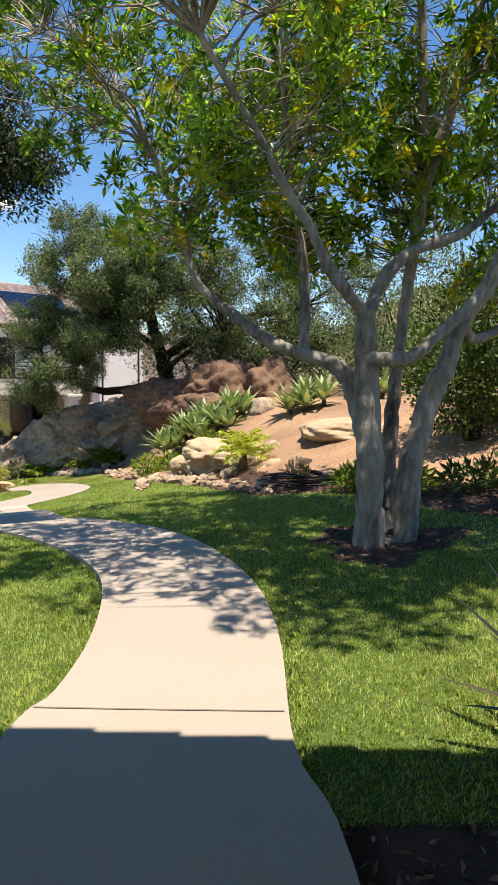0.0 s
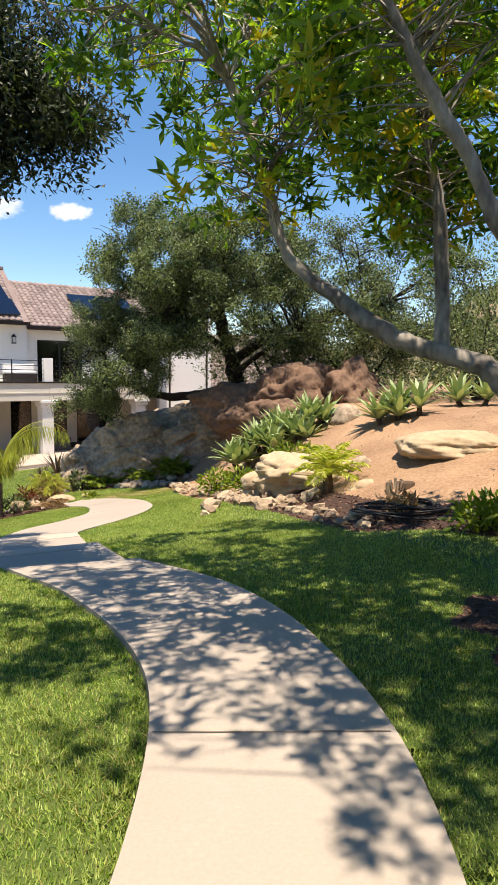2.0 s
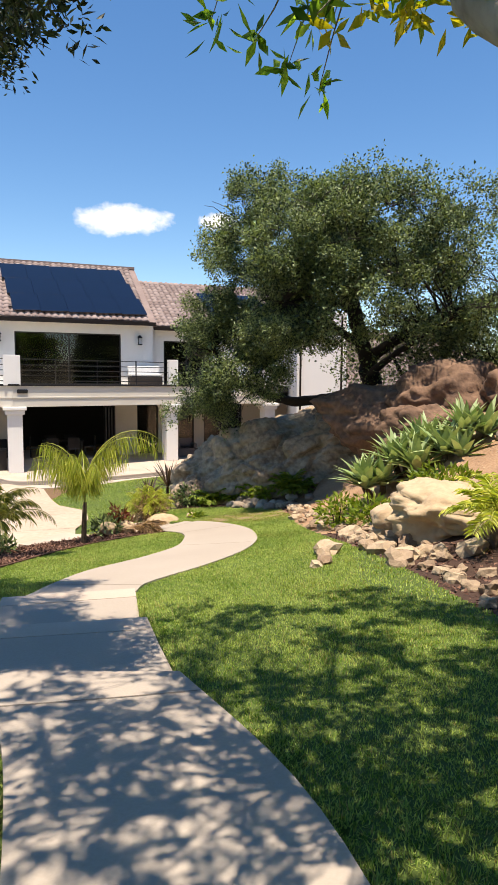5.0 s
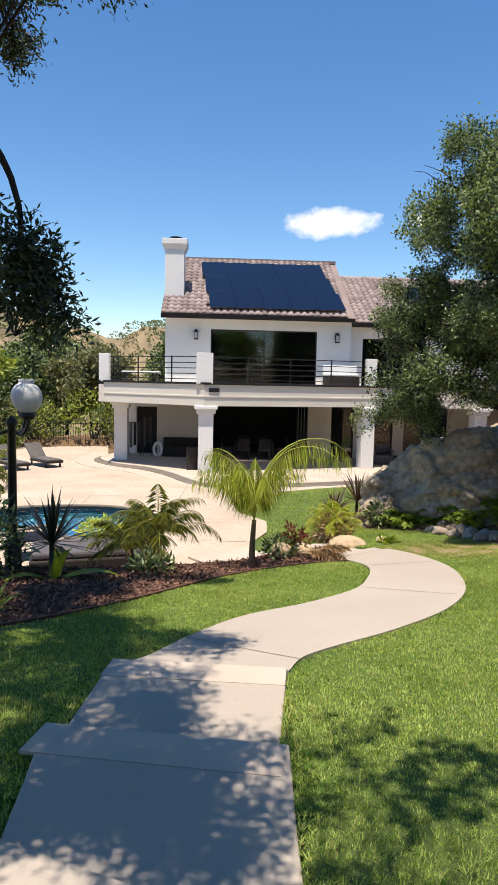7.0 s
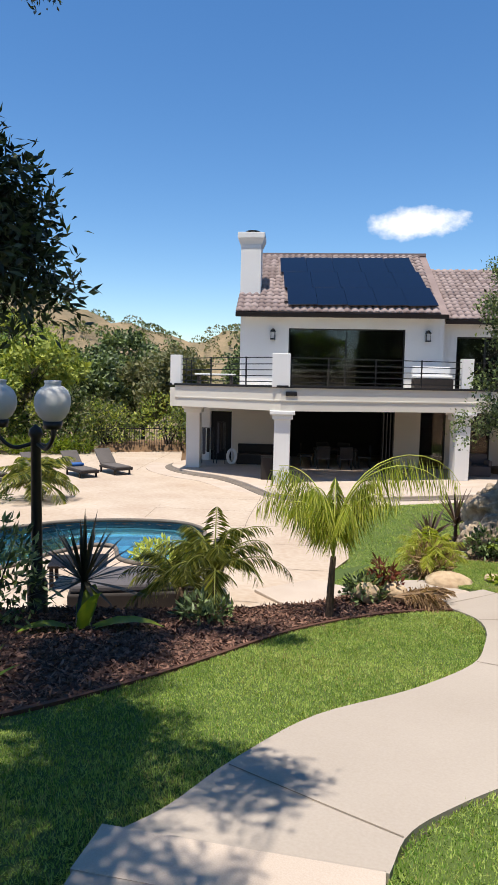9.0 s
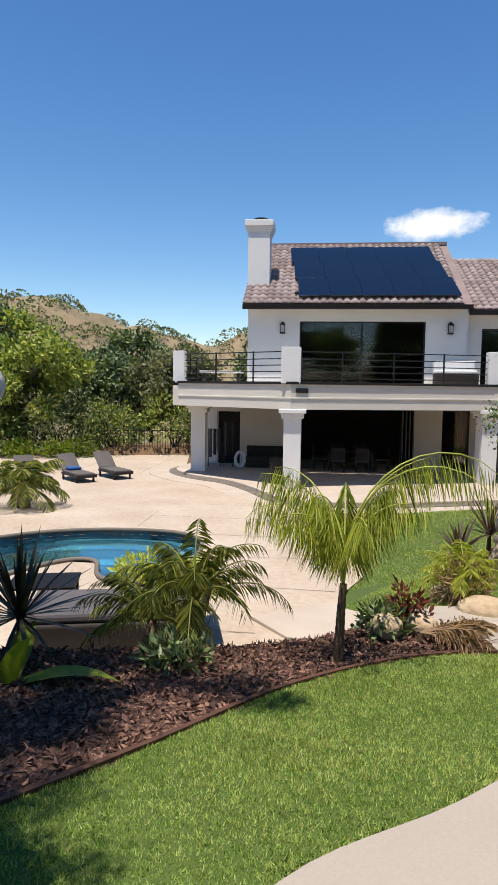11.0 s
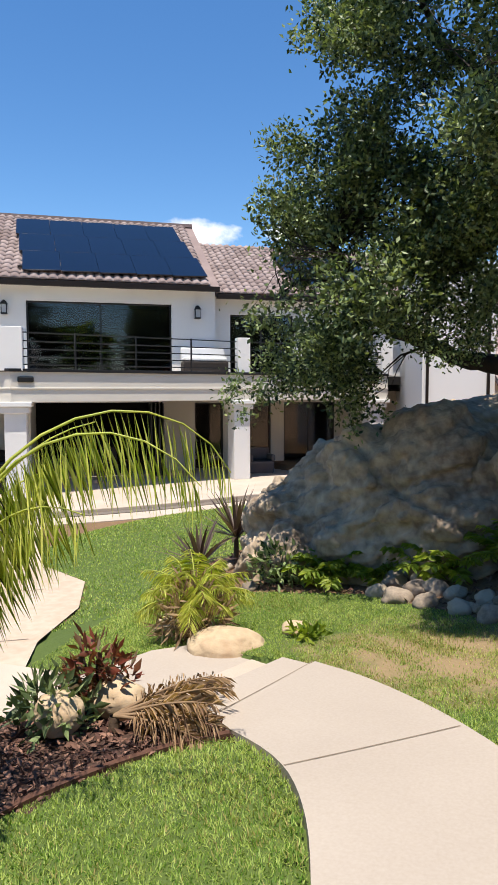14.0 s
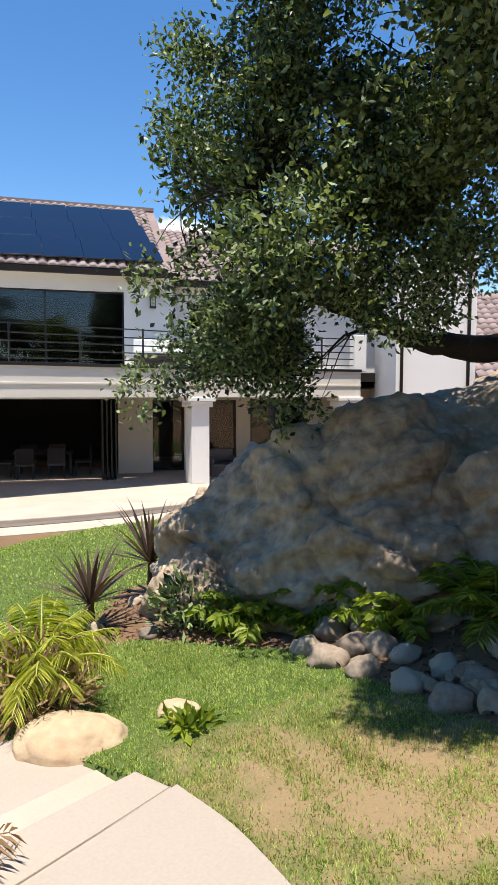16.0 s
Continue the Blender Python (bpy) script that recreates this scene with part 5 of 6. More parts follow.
def outcrop():
    bm = bmesh.new()
    for c, r, s in (((-6.35, 20.4, -1.35), (1.35, 1.3, 1.45), 1), ((-5.2, 20.7, -1.1), (1.9, 1.6, 1.75), 2), ((-3.6, 20.9, -1.0), (2.3, 1.9, 2.1), 3), ((-7.0, 20.1, -1.5), (0.8, 0.9, 0.75), 4), ((-2.2, 20.6, -0.6), (1.6, 1.5, 2.0), 5)):
        own = rock_bm(r, s, 5, 0.13, 0.12)
        for v in own.verts:
            band = noise.noise(Vector((v.co.x * 0.5 + v.co.z * 0.4, v.co.y * 0.6, (v.co.z - 0.5 * v.co.x) * 2.4 + s)))
            v.co *= 1 + 0.09 * band
        bmesh.ops.translate(own, verts=own.verts[:], vec=c)
        me = bpy.data.meshes.new("tmp")
        own.to_mesh(me)
        own.free()
        bm.from_mesh(me)
        bpy.data.meshes.remove(me)
    me = bpy.data.meshes.new("rock_outcrop")
    bm.to_mesh(me)
    bm.free()
    me.materials.append(M_ROCK)
    ob = put("rock_outcrop", me, None, "massive cracked grey-brown rock outcrop under the oak", "rock")
    rm = ob.modifiers.new("fuse", "REMESH")
    rm.mode, rm.voxel_size, rm.use_smooth_shade = "VOXEL", 0.04, True
    bpy.context.view_layer.update()
    solid = bpy.data.meshes.new_from_object(ob.evaluated_get(bpy.context.evaluated_depsgraph_get()))
    ob.modifiers.remove(rm)
    n = len(solid.vertices)
    co, no = np.empty(n * 3), np.empty(n * 3)
    solid.vertices.foreach_get("co", co)
    solid.vertices.foreach_get("normal", no)
    co, no = co.reshape(-1, 3), no.reshape(-1, 3)
    push = np.empty(n)
    for i, p in enumerate(co):
        v = Vector(p)
        # slanting beds that rise with the ridge, split by joints, with weathered pits
        bed = (v.z - 0.55 * v.x + 0.2 * v.y) + 0.35 * noise.noise(v * 0.8)
        shelf = noise.noise(Vector((v.x * 0.35, v.y * 0.35, bed * 3.2)))
        joint = max(0.0, 0.12 - abs(noise.noise(Vector((v.x * 0.8 + v.z * 0.7, v.y * 0.8, bed * 0.9 + 7)))))
        push[i] = 0.16 * shelf + 0.12 * abs(noise.noise(Vector((v.x * 0.9, v.y * 0.9, bed * 6)))) + 0.07 * noise.noise(v * 2.3) - 0.9 * joint + 0.06 * abs(noise.noise(v * 6.5)) + 0.03 * noise.noise(v * 15)
    solid.vertices.foreach_set("co", (co + no * push[:, None]).ravel())
    solid.update()
    ob.data = solid
    return ob


outcrop()
for i, (x, y, z, r, s) in enumerate(((-2.0, 18.9, 0.9, (1.0, 0.8, 0.8), 11), (-0.7, 19.0, 1.2, (1.0, 0.7, 0.95), 12), (0.6, 19.2, 1.2, (0.95, 0.7, 1.0), 13), (1.9, 18.7, 0.9, (1.1, 0.8, 0.75), 14), (-1.2, 17.4, 0.8, (0.55, 0.5, 0.5), 15))):
    rock("boulder", "weathered brown boulder at the top of the bank", (x, y, z - 0.12), (r[0] * 1.6, r[1] * 1.2, r[2] * 1.1), s, M_BROWNROCK, 5, 0.2, 0.3, 40 * i, group="bank top boulders")
rock("boulder", "broad pale sandstone boulder in the bank", (-0.35, 12.9, 0.0), (0.95, 0.8, 0.42), 21, M_SANDST, 5, 0.22, 0.3)
rock("boulder", "flat pale sandstone slab in the sandy bank", (1.9, 11.6, float(ground_z(1.9, 11.6)) - 0.14), (1.0, 0.85, 0.26), 22, M_SANDST, 5, 0.1, 0.1)
rock("boulder", "rusty brown boulder between the agaves", (0.35, 15.4, 0.85), (0.32, 0.3, 0.3), 23, M_ROCK, 4, 0.12, 0.1)
rock("boulder", "pale sandstone boulder low in the bank", (-1.2, 13.3, -0.2), (0.42, 0.36, 0.26), 24, M_SANDST, 4, 0.16, 0.15)
rock("boulder", "grey boulder beside the young palm", (0.45, 12.3, 0.2), (0.22, 0.2, 0.22), 25, M_ROCK, 4, 0.2, 0.2)
rock("boulder", "small cream boulder in the bank", (0.5, 11.3, 0.05), (0.3, 0.22, 0.18), 26, M_SANDST, 4, 0.12, 0.05)
rock("boulder", "low rounded buff boulder beside the path steps", (-6.55, 17.02, -1.42), (0.36, 0.27, 0.2), 27, M_SANDST, 5, 0.07, 0.0, 20)
rock("boulder", "small white stone in the grass", (-6.05, 17.5, -1.33), (0.16, 0.12, 0.08), 28, M_SANDST, 3, 0.1)
rock("boulder", "buff stone edging the mulch bed", (-6.75, 15.1, -1.14), (0.16, 0.14, 0.13), 29, M_SANDST, 4, 0.1)
rock("boulder", "buff stone beside the croton", (-6.6, 15.5, -1.2), (0.2, 0.16, 0.14), 30, M_SANDST, 4, 0.1)
rock("boulder", "pale stone beside the lower lawn", (-7.3, 17.6, -1.5), (0.3, 0.2, 0.14), 31, M_SANDST, 4, 0.1)
STONE_MESH = []
for s in range(5):
    me = bpy.data.meshes.new("border_stone")
    bm = rock_bm((1, 0.8, 0.65), 40 + s, 2, 0.34)
    bm.to_mesh(me)
    bm.free()
    me.materials.append(M_STONE)
    STONE_MESH.append(me)


ROUND = []
for s in range(3):
    me = bpy.data.meshes.new("cobble")
    bm = rock_bm((1, 0.85, 0.7), 60 + s, 3, 0.18)
    bm.to_mesh(me)
    bm.free()
    me.materials.append(M_COBBLE)
    me.polygons.foreach_set("use_smooth", np.ones(len(me.polygons), bool))
    ROUND.append(me)


def stone(x, y, s, label, group):
    z = float(ground_z(x, y))
    ob = put("border_stone", (ROUND[int(RNG.integers(3))] if "cobble" in group else STONE_MESH[int(RNG.integers(5))]), None, label, "stone", group, at=Matrix.Translation((x, y, z + s * 0.25)) @ Euler((RNG.uniform(-0.3, 0.3), RNG.uniform(-0.3, 0.3), RNG.uniform(0, 6.3))).to_matrix().to_4x4() @ Matrix.Scale(s, 4))
    return ob


foot = bend([(*p, 0) for p in HILL_FOOT[7:16]], 10)
for i in range(72):
    p = foot[int(len(foot) * i / 72)]
    k = 1 if i % 3 else 2
    for _ in range(k):
        stone(p[0] + RNG.uniform(0.0, 0.45), p[1] + RNG.uniform(0.0, 0.4), RNG.uniform(0.05, 0.12), "pale angular stone bordering the lawn", "lawn border stones")
for i in range(34):
    a = RNG.random()
    stone(-0.9 + RNG.uniform(-1.2, 0.6), 12.2 + RNG.uniform(-0.8, 2.4), RNG.uniform(0.07, 0.2), "rough sandstone lump on the bank", "bank stones")
for x, y, s in ((-5.35, 18.5, 0.2), (-5.05, 18.35, 0.17), (-5.2, 18.75, 0.2), (-5.6, 18.75, 0.18), (-5.0, 18.75, 0.2), (-4.7, 18.1, 0.17), (-4.4, 17.85, 0.19), (-4.25, 18.15, 0.17), (-4.5, 18.4, 0.16), (-4.0, 18.0, 0.14), (-3.85, 17.6, 0.13), (-5.5, 19.1, 0.22), (-5.15, 19.1, 0.22), (-4.1, 18.6, 0.2), (-3.7, 17.3, 0.12), (-7.2, 19.0, 0.15), (-7.9, 19.1, 0.14), (-8.0, 20.0, 0.13), (-3.6, 18.2, 0.18), (-4.8, 18.6, 0.16)):
    stone(x, y, s * 0.75, "rounded grey-buff cobble below the outcrop", "outcrop cobbles")

# ---- plants with long leaves ----


def straps(n, length, width, rise, droop, base=(0, 0, 0), rows=6, thick=0.25, jitter=0.25, spin=0.0, inner=0.0):
    """Long folded leaves in a rosette. rise: (inner, outer) degrees above level."""
    V, Q = [], []
    for i in range(n):
        a = spin + i * 2.39996 + RNG.uniform(-jitter, jitter)
        f = (i + 0.5) / n
        el = radians(rise[0] + (rise[1] - rise[0]) * f + RNG.uniform(-8, 8))
        L = length * RNG.uniform(0.75, 1.15)
        h = np.array((math.cos(a), math.sin(a), 0))
        side = np.array((-h[1], h[0], 0))
        p, ang = np.array(base, float) + h * inner, el
        pts = []
        for r in range(rows):
            t = r / (rows - 1)
            wd = width * (0.55 + 1.1 * t - 0.2 * t * t if t < 0.4 else 1.0 * (1 - ((t - 0.4) / 0.6) ** 1.6)) * 0.5
            dirv = h * math.cos(ang) + np.array((0, 0, 1)) * math.sin(ang)
            nrm = -h * math.sin(ang) + np.array((0, 0, 1)) * math.cos(ang)
            pts += [p - side * wd + nrm * wd * thick, p.copy(), p + side * wd + nrm * wd * thick]
            p = p + dirv * L / (rows - 1)
            ang -= radians(droop) / (rows - 1) * (0.5 + t)
        k = len(V)
        V += pts
        for r in range(rows - 1):
            for c in range(2):
                q = k + r * 3 + c
                Q.append((q, q + 1, q + 4, q + 3))
    return np.array(V), np.array(Q)


def rosette(name, label, at, n, length, width, rise, droop, mat, trunk=0.0, category="plant", group="", z=None, heads=1, thick=0.25):
    x, y = at
    z = float(ground_z(x, y)) if z is None else z
    t = thing(name, label, category, Matrix.Translation((x, y, z)), group)
    for h in range(heads):
        b = (0, 0, trunk) if heads == 1 else (RNG.uniform(-0.3, 0.3), RNG.uniform(-0.3, 0.3), trunk * RNG.uniform(0.4, 1.1))
        v, q = straps(n, length, width, rise, droop, b, thick=thick, inner=0.02)
        put("leaf_rosette", fast_mesh("leaf_rosette", v, q, mat, True), t)
        if trunk:
            v, q = tube(bend([(b[0] * 0.6, b[1] * 0.6, -0.08), (b[0] * 0.9, b[1] * 0.9, b[2] * 0.5), b], 4), np.linspace(0.045, 0.035, 9) + 0.012 * (width > 0.08), 8)
            put("stem", fast_mesh("stem", v, q, M_TRUNK, True), t)
    return t


for x, y, n, h in ((-1.75, 15.6, 26, 3), (-1.35, 15.9, 26, 3), (-0.95, 16.1, 26, 3), (-0.4, 15.9, 24, 3), (-0.75, 15.4, 22, 2), (-1.2, 15.3, 22, 2), (1.0, 13.9, 26, 2), (1.25, 14.3, 24, 1), (1.6, 14.0, 18, 1), (2.9, 15.3, 24, 2)):
    rosette("agave", "pale green agave rosette on the sandy bank", (x, y), n, 0.64, 0.13, (84, 12), 30, M_AGAVE, 0.16, group="bank agaves", heads=h)
rosette("cordyline", "purple-brown cordyline in the planting by the rock", (-7.95, 19.1), 34, 0.68, 0.05, (86, 5), 25, M_CORD, 0.28)
rosette("cordyline", "taller purple-green cordyline against the rock", (-8.0, 20.3), 40, 0.8, 0.055, (88, 0), 20, M_CORD, 0.4)
rosette("dracaena", "spiky dark dracaena in the mulch bed", (-8.45, 11.95), 60, 0.75, 0.045, (88, -20), 10, M_SPIKE, 0.6, z=-1.3)
rosette("banana_plant", "young banana plant with broad pale leaves", (-7.95, 11.6), 4, 0.8, 0.22, (75, 5), 60, M_FERN, 0.2, z=-1.25)
rosette("lily_plant", "small bright green strap-leaved plant in the mulch", (-6.75, 9.95), 16, 0.35, 0.05, (80, 20), 40, M_FERN, z=-0.72)
rosette("yucca", "dark spiky yucca at the edge of the lawn", (1.32, 2.35), 34, 0.7, 0.04, (85, 0), 10, M_SPIKE, 0.2)


def palm(name, label, at, height, fronds, length, leaflet, mat, rise=(80, 10), droop=90, radius=0.06, z=None, dens=34, hang=0.6, lean=(0, 0), category="palm", lw=0.018, drop=0.25, turns=None, sizes=None, bows=None):
    """A small palm: ringed trunk, arching ribs and rows of hanging leaflets, each frond a part."""
    x, y = at
    z = float(ground_z(x, y)) if z is None else z
    t = thing(name, label, category, Matrix.Translation((x, y, z)))
    c = bend([(0, 0, -0.1), (lean[0] * 0.4, lean[1] * 0.4, height * 0.5), (lean[0], lean[1], height)], 10)
    rad = radius * (1.35 - 0.45 * np.linspace(0, 1, len(c))) * (1 + 0.07 * (np.arange(len(c)) % 2))
    v, q = tube(c, rad, 10)
    put("trunk", fast_mesh("trunk", v, q, M_TRUNK, True), t)
    for i in range(fronds):
        a = (i * 2.39996 if turns is None else radians(turns[i])) + RNG.uniform(-0.2, 0.2)
        f = (i + 0.5) / fronds
        el = radians(rise[0] + (rise[1] - rise[0]) * f)
        L = length * (RNG.uniform(0.8, 1.12) if sizes is None else sizes[i])
        h = np.array((math.cos(a), math.sin(a), 0))
        side = np.array((-h[1], h[0], 0))
        n = 14
        p, pts, dirs = np.array((lean[0], lean[1], height)), [], []
        for r in range(n):
            s = r / (n - 1)
            d = h * math.cos(el) + np.array((0, 0, 1)) * math.sin(el)
            pts.append(p)
            dirs.append(d)
            p = p + d * L / (n - 1)
            el -= radians(droop if bows is None else bows[i]) / (n - 1) * (0.4 + 1.2 * s)
        pts, dirs = np.array(pts), np.array(dirs)
        rib = tube(pts, np.linspace(0.014, 0.003, n), 5)
        fr = put("frond", None, t)
        put("rib", fast_mesh("rib", *rib, mat, True), fr)
        s = np.repeat(np.linspace(0.22 if hang < 1 else 0.36, 0.99, dens), 2)
        b = np.stack([np.interp(s, np.linspace(0, 1, n), pts[:, k]) for k in range(3)], -1)
        d = np.stack([np.interp(s, np.linspace(0, 1, n), dirs[:, k]) for k in range(3)], -1)
        sg = np.tile((1.0, -1.0), dens)[:, None]
        way = unit(d * (0.55 if hang < 1 else 0.25) + side * sg * (0.8 if hang < 1 else 0.4) + np.array((0, 0, -hang)) + RNG.normal(size=b.shape) * 0.12)
        ll = leaflet * (0.55 + 0.6 * np.sin(s * np.pi)) * RNG.uniform(0.85, 1.1, len(s))
        v, f2 = blades(b, way, ll, lw, 0.3, drop)
        put("frond_blade", fast_mesh("frond_blade", v, f2, mat), fr, kind="stuff")
    return t


palm("palm", "young palm with long drooping yellow-green fronds", (-6.66, 14.14), 0.62, 15, 1.0, 0.36, M_PALM, (89, 78), 110, 0.036, z=-1.1, dens=46, hang=1.15, lw=0.009, drop=0.2, lean=(0.0, 0.05),
     turns=(33, 24, 185, 50, 290, 120, 240, 10, 215, 330, 90, 160, 265, 205, 140), sizes=(2.35, 2.1, 1.5, 1.5, 1.35, 1.25, 1.45, 1.3, 1.35, 1.2, 1.35, 1.25, 1.2, 1.4, 1.15), bows=(172, 160, 112, 85, 108, 105, 95, 115, 122, 118, 105, 122, 118, 150, 130))
palm("palm", "pygmy date palm with arching feathery fronds", (-7.95, 13.5), 0.5, 20, 1.0, 0.19, M_PALMDARK, (87, 22), 112, 0.055, dens=30, hang=0.6, lw=0.006)
palm("palm", "pygmy date palm leaning over the lounge", (-8.2, 13.15), 0.25, 18, 0.85, 0.18, M_PALMDARK, (82, 15), 105, 0.055, dens=28, hang=0.6, lw=0.006, lean=(-0.1, 0.1))
palm("palm", "small feathery palm in a bed on the terrace", (-19.0, 17.2), 0.55, 22, 1.25, 0.35, M_PALMDARK, (80, 5), 95, 0.14, z=-1.95, dens=26, hang=0.3, lw=0.03)
palm("cycad", "young yellow-green palm at the foot of the bank", (-0.1, 11.6), 0.28, 22, 0.62, 0.16, M_PALM, (84, 10), 70, 0.07, dens=24, hang=0.0, lw=0.016)
palm("palm_clump", "bushy palm clump with dry brown stems by the steps", (-7.0, 17.3), 0.3, 34, 0.6, 0.16, M_PALM, (88, 25), 80, 0.1, z=-1.5, dens=26, hang=0.5, lw=0.006)
palm("cycad", "sago-like fern palm against the rock foot", (-4.2, 18.75), 0.2, 16, 0.55, 0.15, M_FERN, (80, 15), 60, 0.06, dens=22, hang=0.1, lw=0.014)
bush("dry_undergrowth", "tangle of dry brown stems under the palm clump", (-7.0, 17.25), (0.32, 0.32, 0.5), 700, M_DRY, 0.18, 0.025, category="plant")
palm("dry_frond_pile", "fallen dry palm fronds lying beside the steps", (-6.45, 15.25), 0.1, 7, 0.8, 0.2, M_DRY, (22, 6), 30, 0.03, dens=28, hang=0.0, lw=0.014, turns=(20, 35, 50, 5, 62, -8, 28))
for x, y, s, m in ((-6.5, 19.35, 0.55, M_FERN), (-6.25, 19.2, 0.5, M_FERN), (-5.2, 19.25, 0.5, M_FERN), (-4.95, 19.2, 0.5, M_FERN), (-4.3, 19.1, 0.6, M_FERN), (-4.0, 18.9, 0.5, M_FERN), (-5.75, 19.2, 0.3, M_FERN)):
    palm("fern", "bright green fern at the foot of the rock", (x, y), 0.05, 12, s, 0.16, m, (75, 25), 70, 0.02, dens=16, hang=0.0, lw=0.045, category="fern")
for x, y, r, m, n, lab in ((-6.85, 15.15, (0.24, 0.24, 0.32), M_OAKLEAF, 260, "dark green leafy plant in the mulch bed"), (-6.75, 15.5, (0.2, 0.2, 0.5), M_RED, 260, "dark red croton beside the steps"), (-7.5, 12.9, (0.3, 0.3, 0.26), M_OAKLEAF, 260, "low dark plant in the mulch bed"), (-8.6, 10.9, (0.6, 0.6, 1.0), M_OAKLEAF, 900, "dark leafy shrub round the lamp post"), (-9.3, 10.4, (0.7, 0.7, 1.0), M_OAKLEAF, 900, "dark leafy shrub beside the lamp post"), (-11.4, 15.4, (0.5, 0.4, 0.45), M_PALM, 500, "yellow-green clump at the pool edge"), (-10.9, 15.9, (0.45, 0.4, 0.4), M_PALM, 450, "yellow-green clump at the pool rim"),
                       (-1.7, 14.1, (0.35, 0.3, 0.4), M_FERN, 350, "yellow-green weed on the bank"), (-2.3, 14.5, (0.3, 0.3, 0.5), M_FERN, 350, "lanky weed at the border stones"), (-0.7, 14.2, (0.5, 0.4, 0.35), M_FERN, 450, "low green groundcover below the agaves"), (0.7, 9.4, (0.2, 0.2, 0.25), M_DRY, 160, "dry weed beside the hose"), (1.45, 8.4, (0.35, 0.3, 0.3), M_FERN, 400, "grassy clump at the lawn edge"), (1.9, 7.9, (0.4, 0.3, 0.3), M_FERN, 400, "grassy clump beside the mulch"), (2.7, 7.4, (0.5, 0.35, 0.3), M_BUSH, 450, "low green clump in the mulch bed"), (3.3, 7.0, (0.5, 0.35, 0.3), M_BUSH, 450, "low green clump behind the garden tree"), (-5.9, 17.35, (0.14, 0.12, 0.06), M_FERN, 90, "weedy tuft in worn grass"), (-7.9, 21.3, (0.3, 0.3, 0.5), M_FERN, 300, "weed against the rock"), (-6.9, 19.2, (0.35, 0.3, 0.5), M_OAKLEAF, 400, "dark plant at the rock foot"), (-19.6, 16.2, (0.6, 0.5, 0.4), M_BUSH, 300, "low plant in the terrace bed")):
    bush("foliage_plant", lab, (x, y), r, n, m, 0.13, 0.045, category="plant", stems=4)

# ---- things in the garden ----
lampz = -1.2
lamp_post = thing("street_lamp", "black cast-iron lamp post with frosted glass globes", "lamp", Matrix.Translation((-8.75, 11.55, lampz)))


def turned(profile, seg=20):
    """A turned solid from (radius, height) pairs."""
    a = np.linspace(0, 2 * np.pi, seg, endpoint=False)
    V = np.array([(r * math.cos(t), r * math.sin(t), z) for r, z in profile for t in a])
    i, j = np.meshgrid(np.arange(len(profile) - 1), np.arange(seg), indexing="ij")
    return V, np.stack([i * seg + j, i * seg + (j + 1) % seg, (i + 1) * seg + (j + 1) % seg, (i + 1) * seg + j], -1).reshape(-1, 4)


put("post", fast_mesh("post", *turned([(0.001, 0), (0.16, 0), (0.16, 0.1), (0.11, 0.2), (0.11, 0.5), (0.075, 0.58), (0.06, 0.7), (0.055, 2.1), (0.08, 2.14), (0.06, 2.2), (0.001, 2.25)]), M_BLACK, True), lamp_post)
for k in range(3):
    a = radians(118 + 120 * k)
    gx, gy = 0.37 * math.cos(a), 0.37 * math.sin(a)
    v, q = tube(bend([(0, 0, 2.05), (gx * 0.6, gy * 0.6, 2.0), (gx, gy, 2.12), (gx, gy, 2.26)], 6), 0.022, 8)
    arm = put("arm", fast_mesh("arm", v, q, M_BLACK, True), lamp_post)
    v, q = turned([(0.001, 2.22), (0.09, 2.22), (0.1, 2.3), (0.001, 2.31)])
    put("cup", fast_mesh("cup", v + (gx, gy, 0), q, M_BLACK, True), arm)
    v, q = turned([(0.08, 2.3), (0.13, 2.34), (0.17, 2.41), (0.185, 2.48), (0.178, 2.55), (0.15, 2.61), (0.11, 2.65), (0.08, 2.665), (0.075, 2.69), (0.085, 2.72), (0.04, 2.725), (0.001, 2.725)], 28)
    put("globe", fast_mesh("globe", v + (gx, gy, 0), q, M_GLOBE, True), arm, "frosted white glass globe")


def lounger(at, turn, towel):
    x, y = at
    z = float(deck_z(x, y))
    t = thing("sun_lounger", "grey sling sun lounger with raised back on the terrace", "lounger", Matrix.Translation((x, y, z)) @ Matrix.Rotation(radians(turn), 4, "Z"), "poolside loungers")
    part("frame", box(0, 1.3, -0.36, -0.3, 0.22, 0.3, 0.015), M_WICKER, t)
    part("frame", box(0, 1.3, 0.3, 0.36, 0.22, 0.3, 0.015), M_WICKER, t)
    part("end_bar", box(-0.04, 0.02, -0.36, 0.36, 0.2, 0.31, 0.015), M_WICKER, t)
    part("seat", box(0.0, 1.3, -0.31, 0.31, 0.28, 0.35, 0.03), M_MESH, t)
    b = part("backrest", box(0, 0.78, -0.33, 0.33, 0, 0.07, 0.03), M_MESH, t)
    b.matrix_basis = Matrix.Translation((1.28, 0, 0.3)) @ Matrix.Rotation(radians(-42), 4, "Y")
    for lx in (0.1, 1.2):
        for ly in (-0.33, 0.28):
            part("leg", box(lx, lx + 0.06, ly, ly + 0.06, 0, 0.24, 0.008), M_WICKER, t)
    if towel:
        tw = put("towel", None, None, "rolled blue towel lying on the lounger", "towel", at=t.matrix_basis @ Matrix.Translation((1.1, 0, 0.36)))
        part("cloth", box(-0.14, 0.22, -0.25, 0.2, 0.0, 0.1, 0.04), M_BLUE, tw)


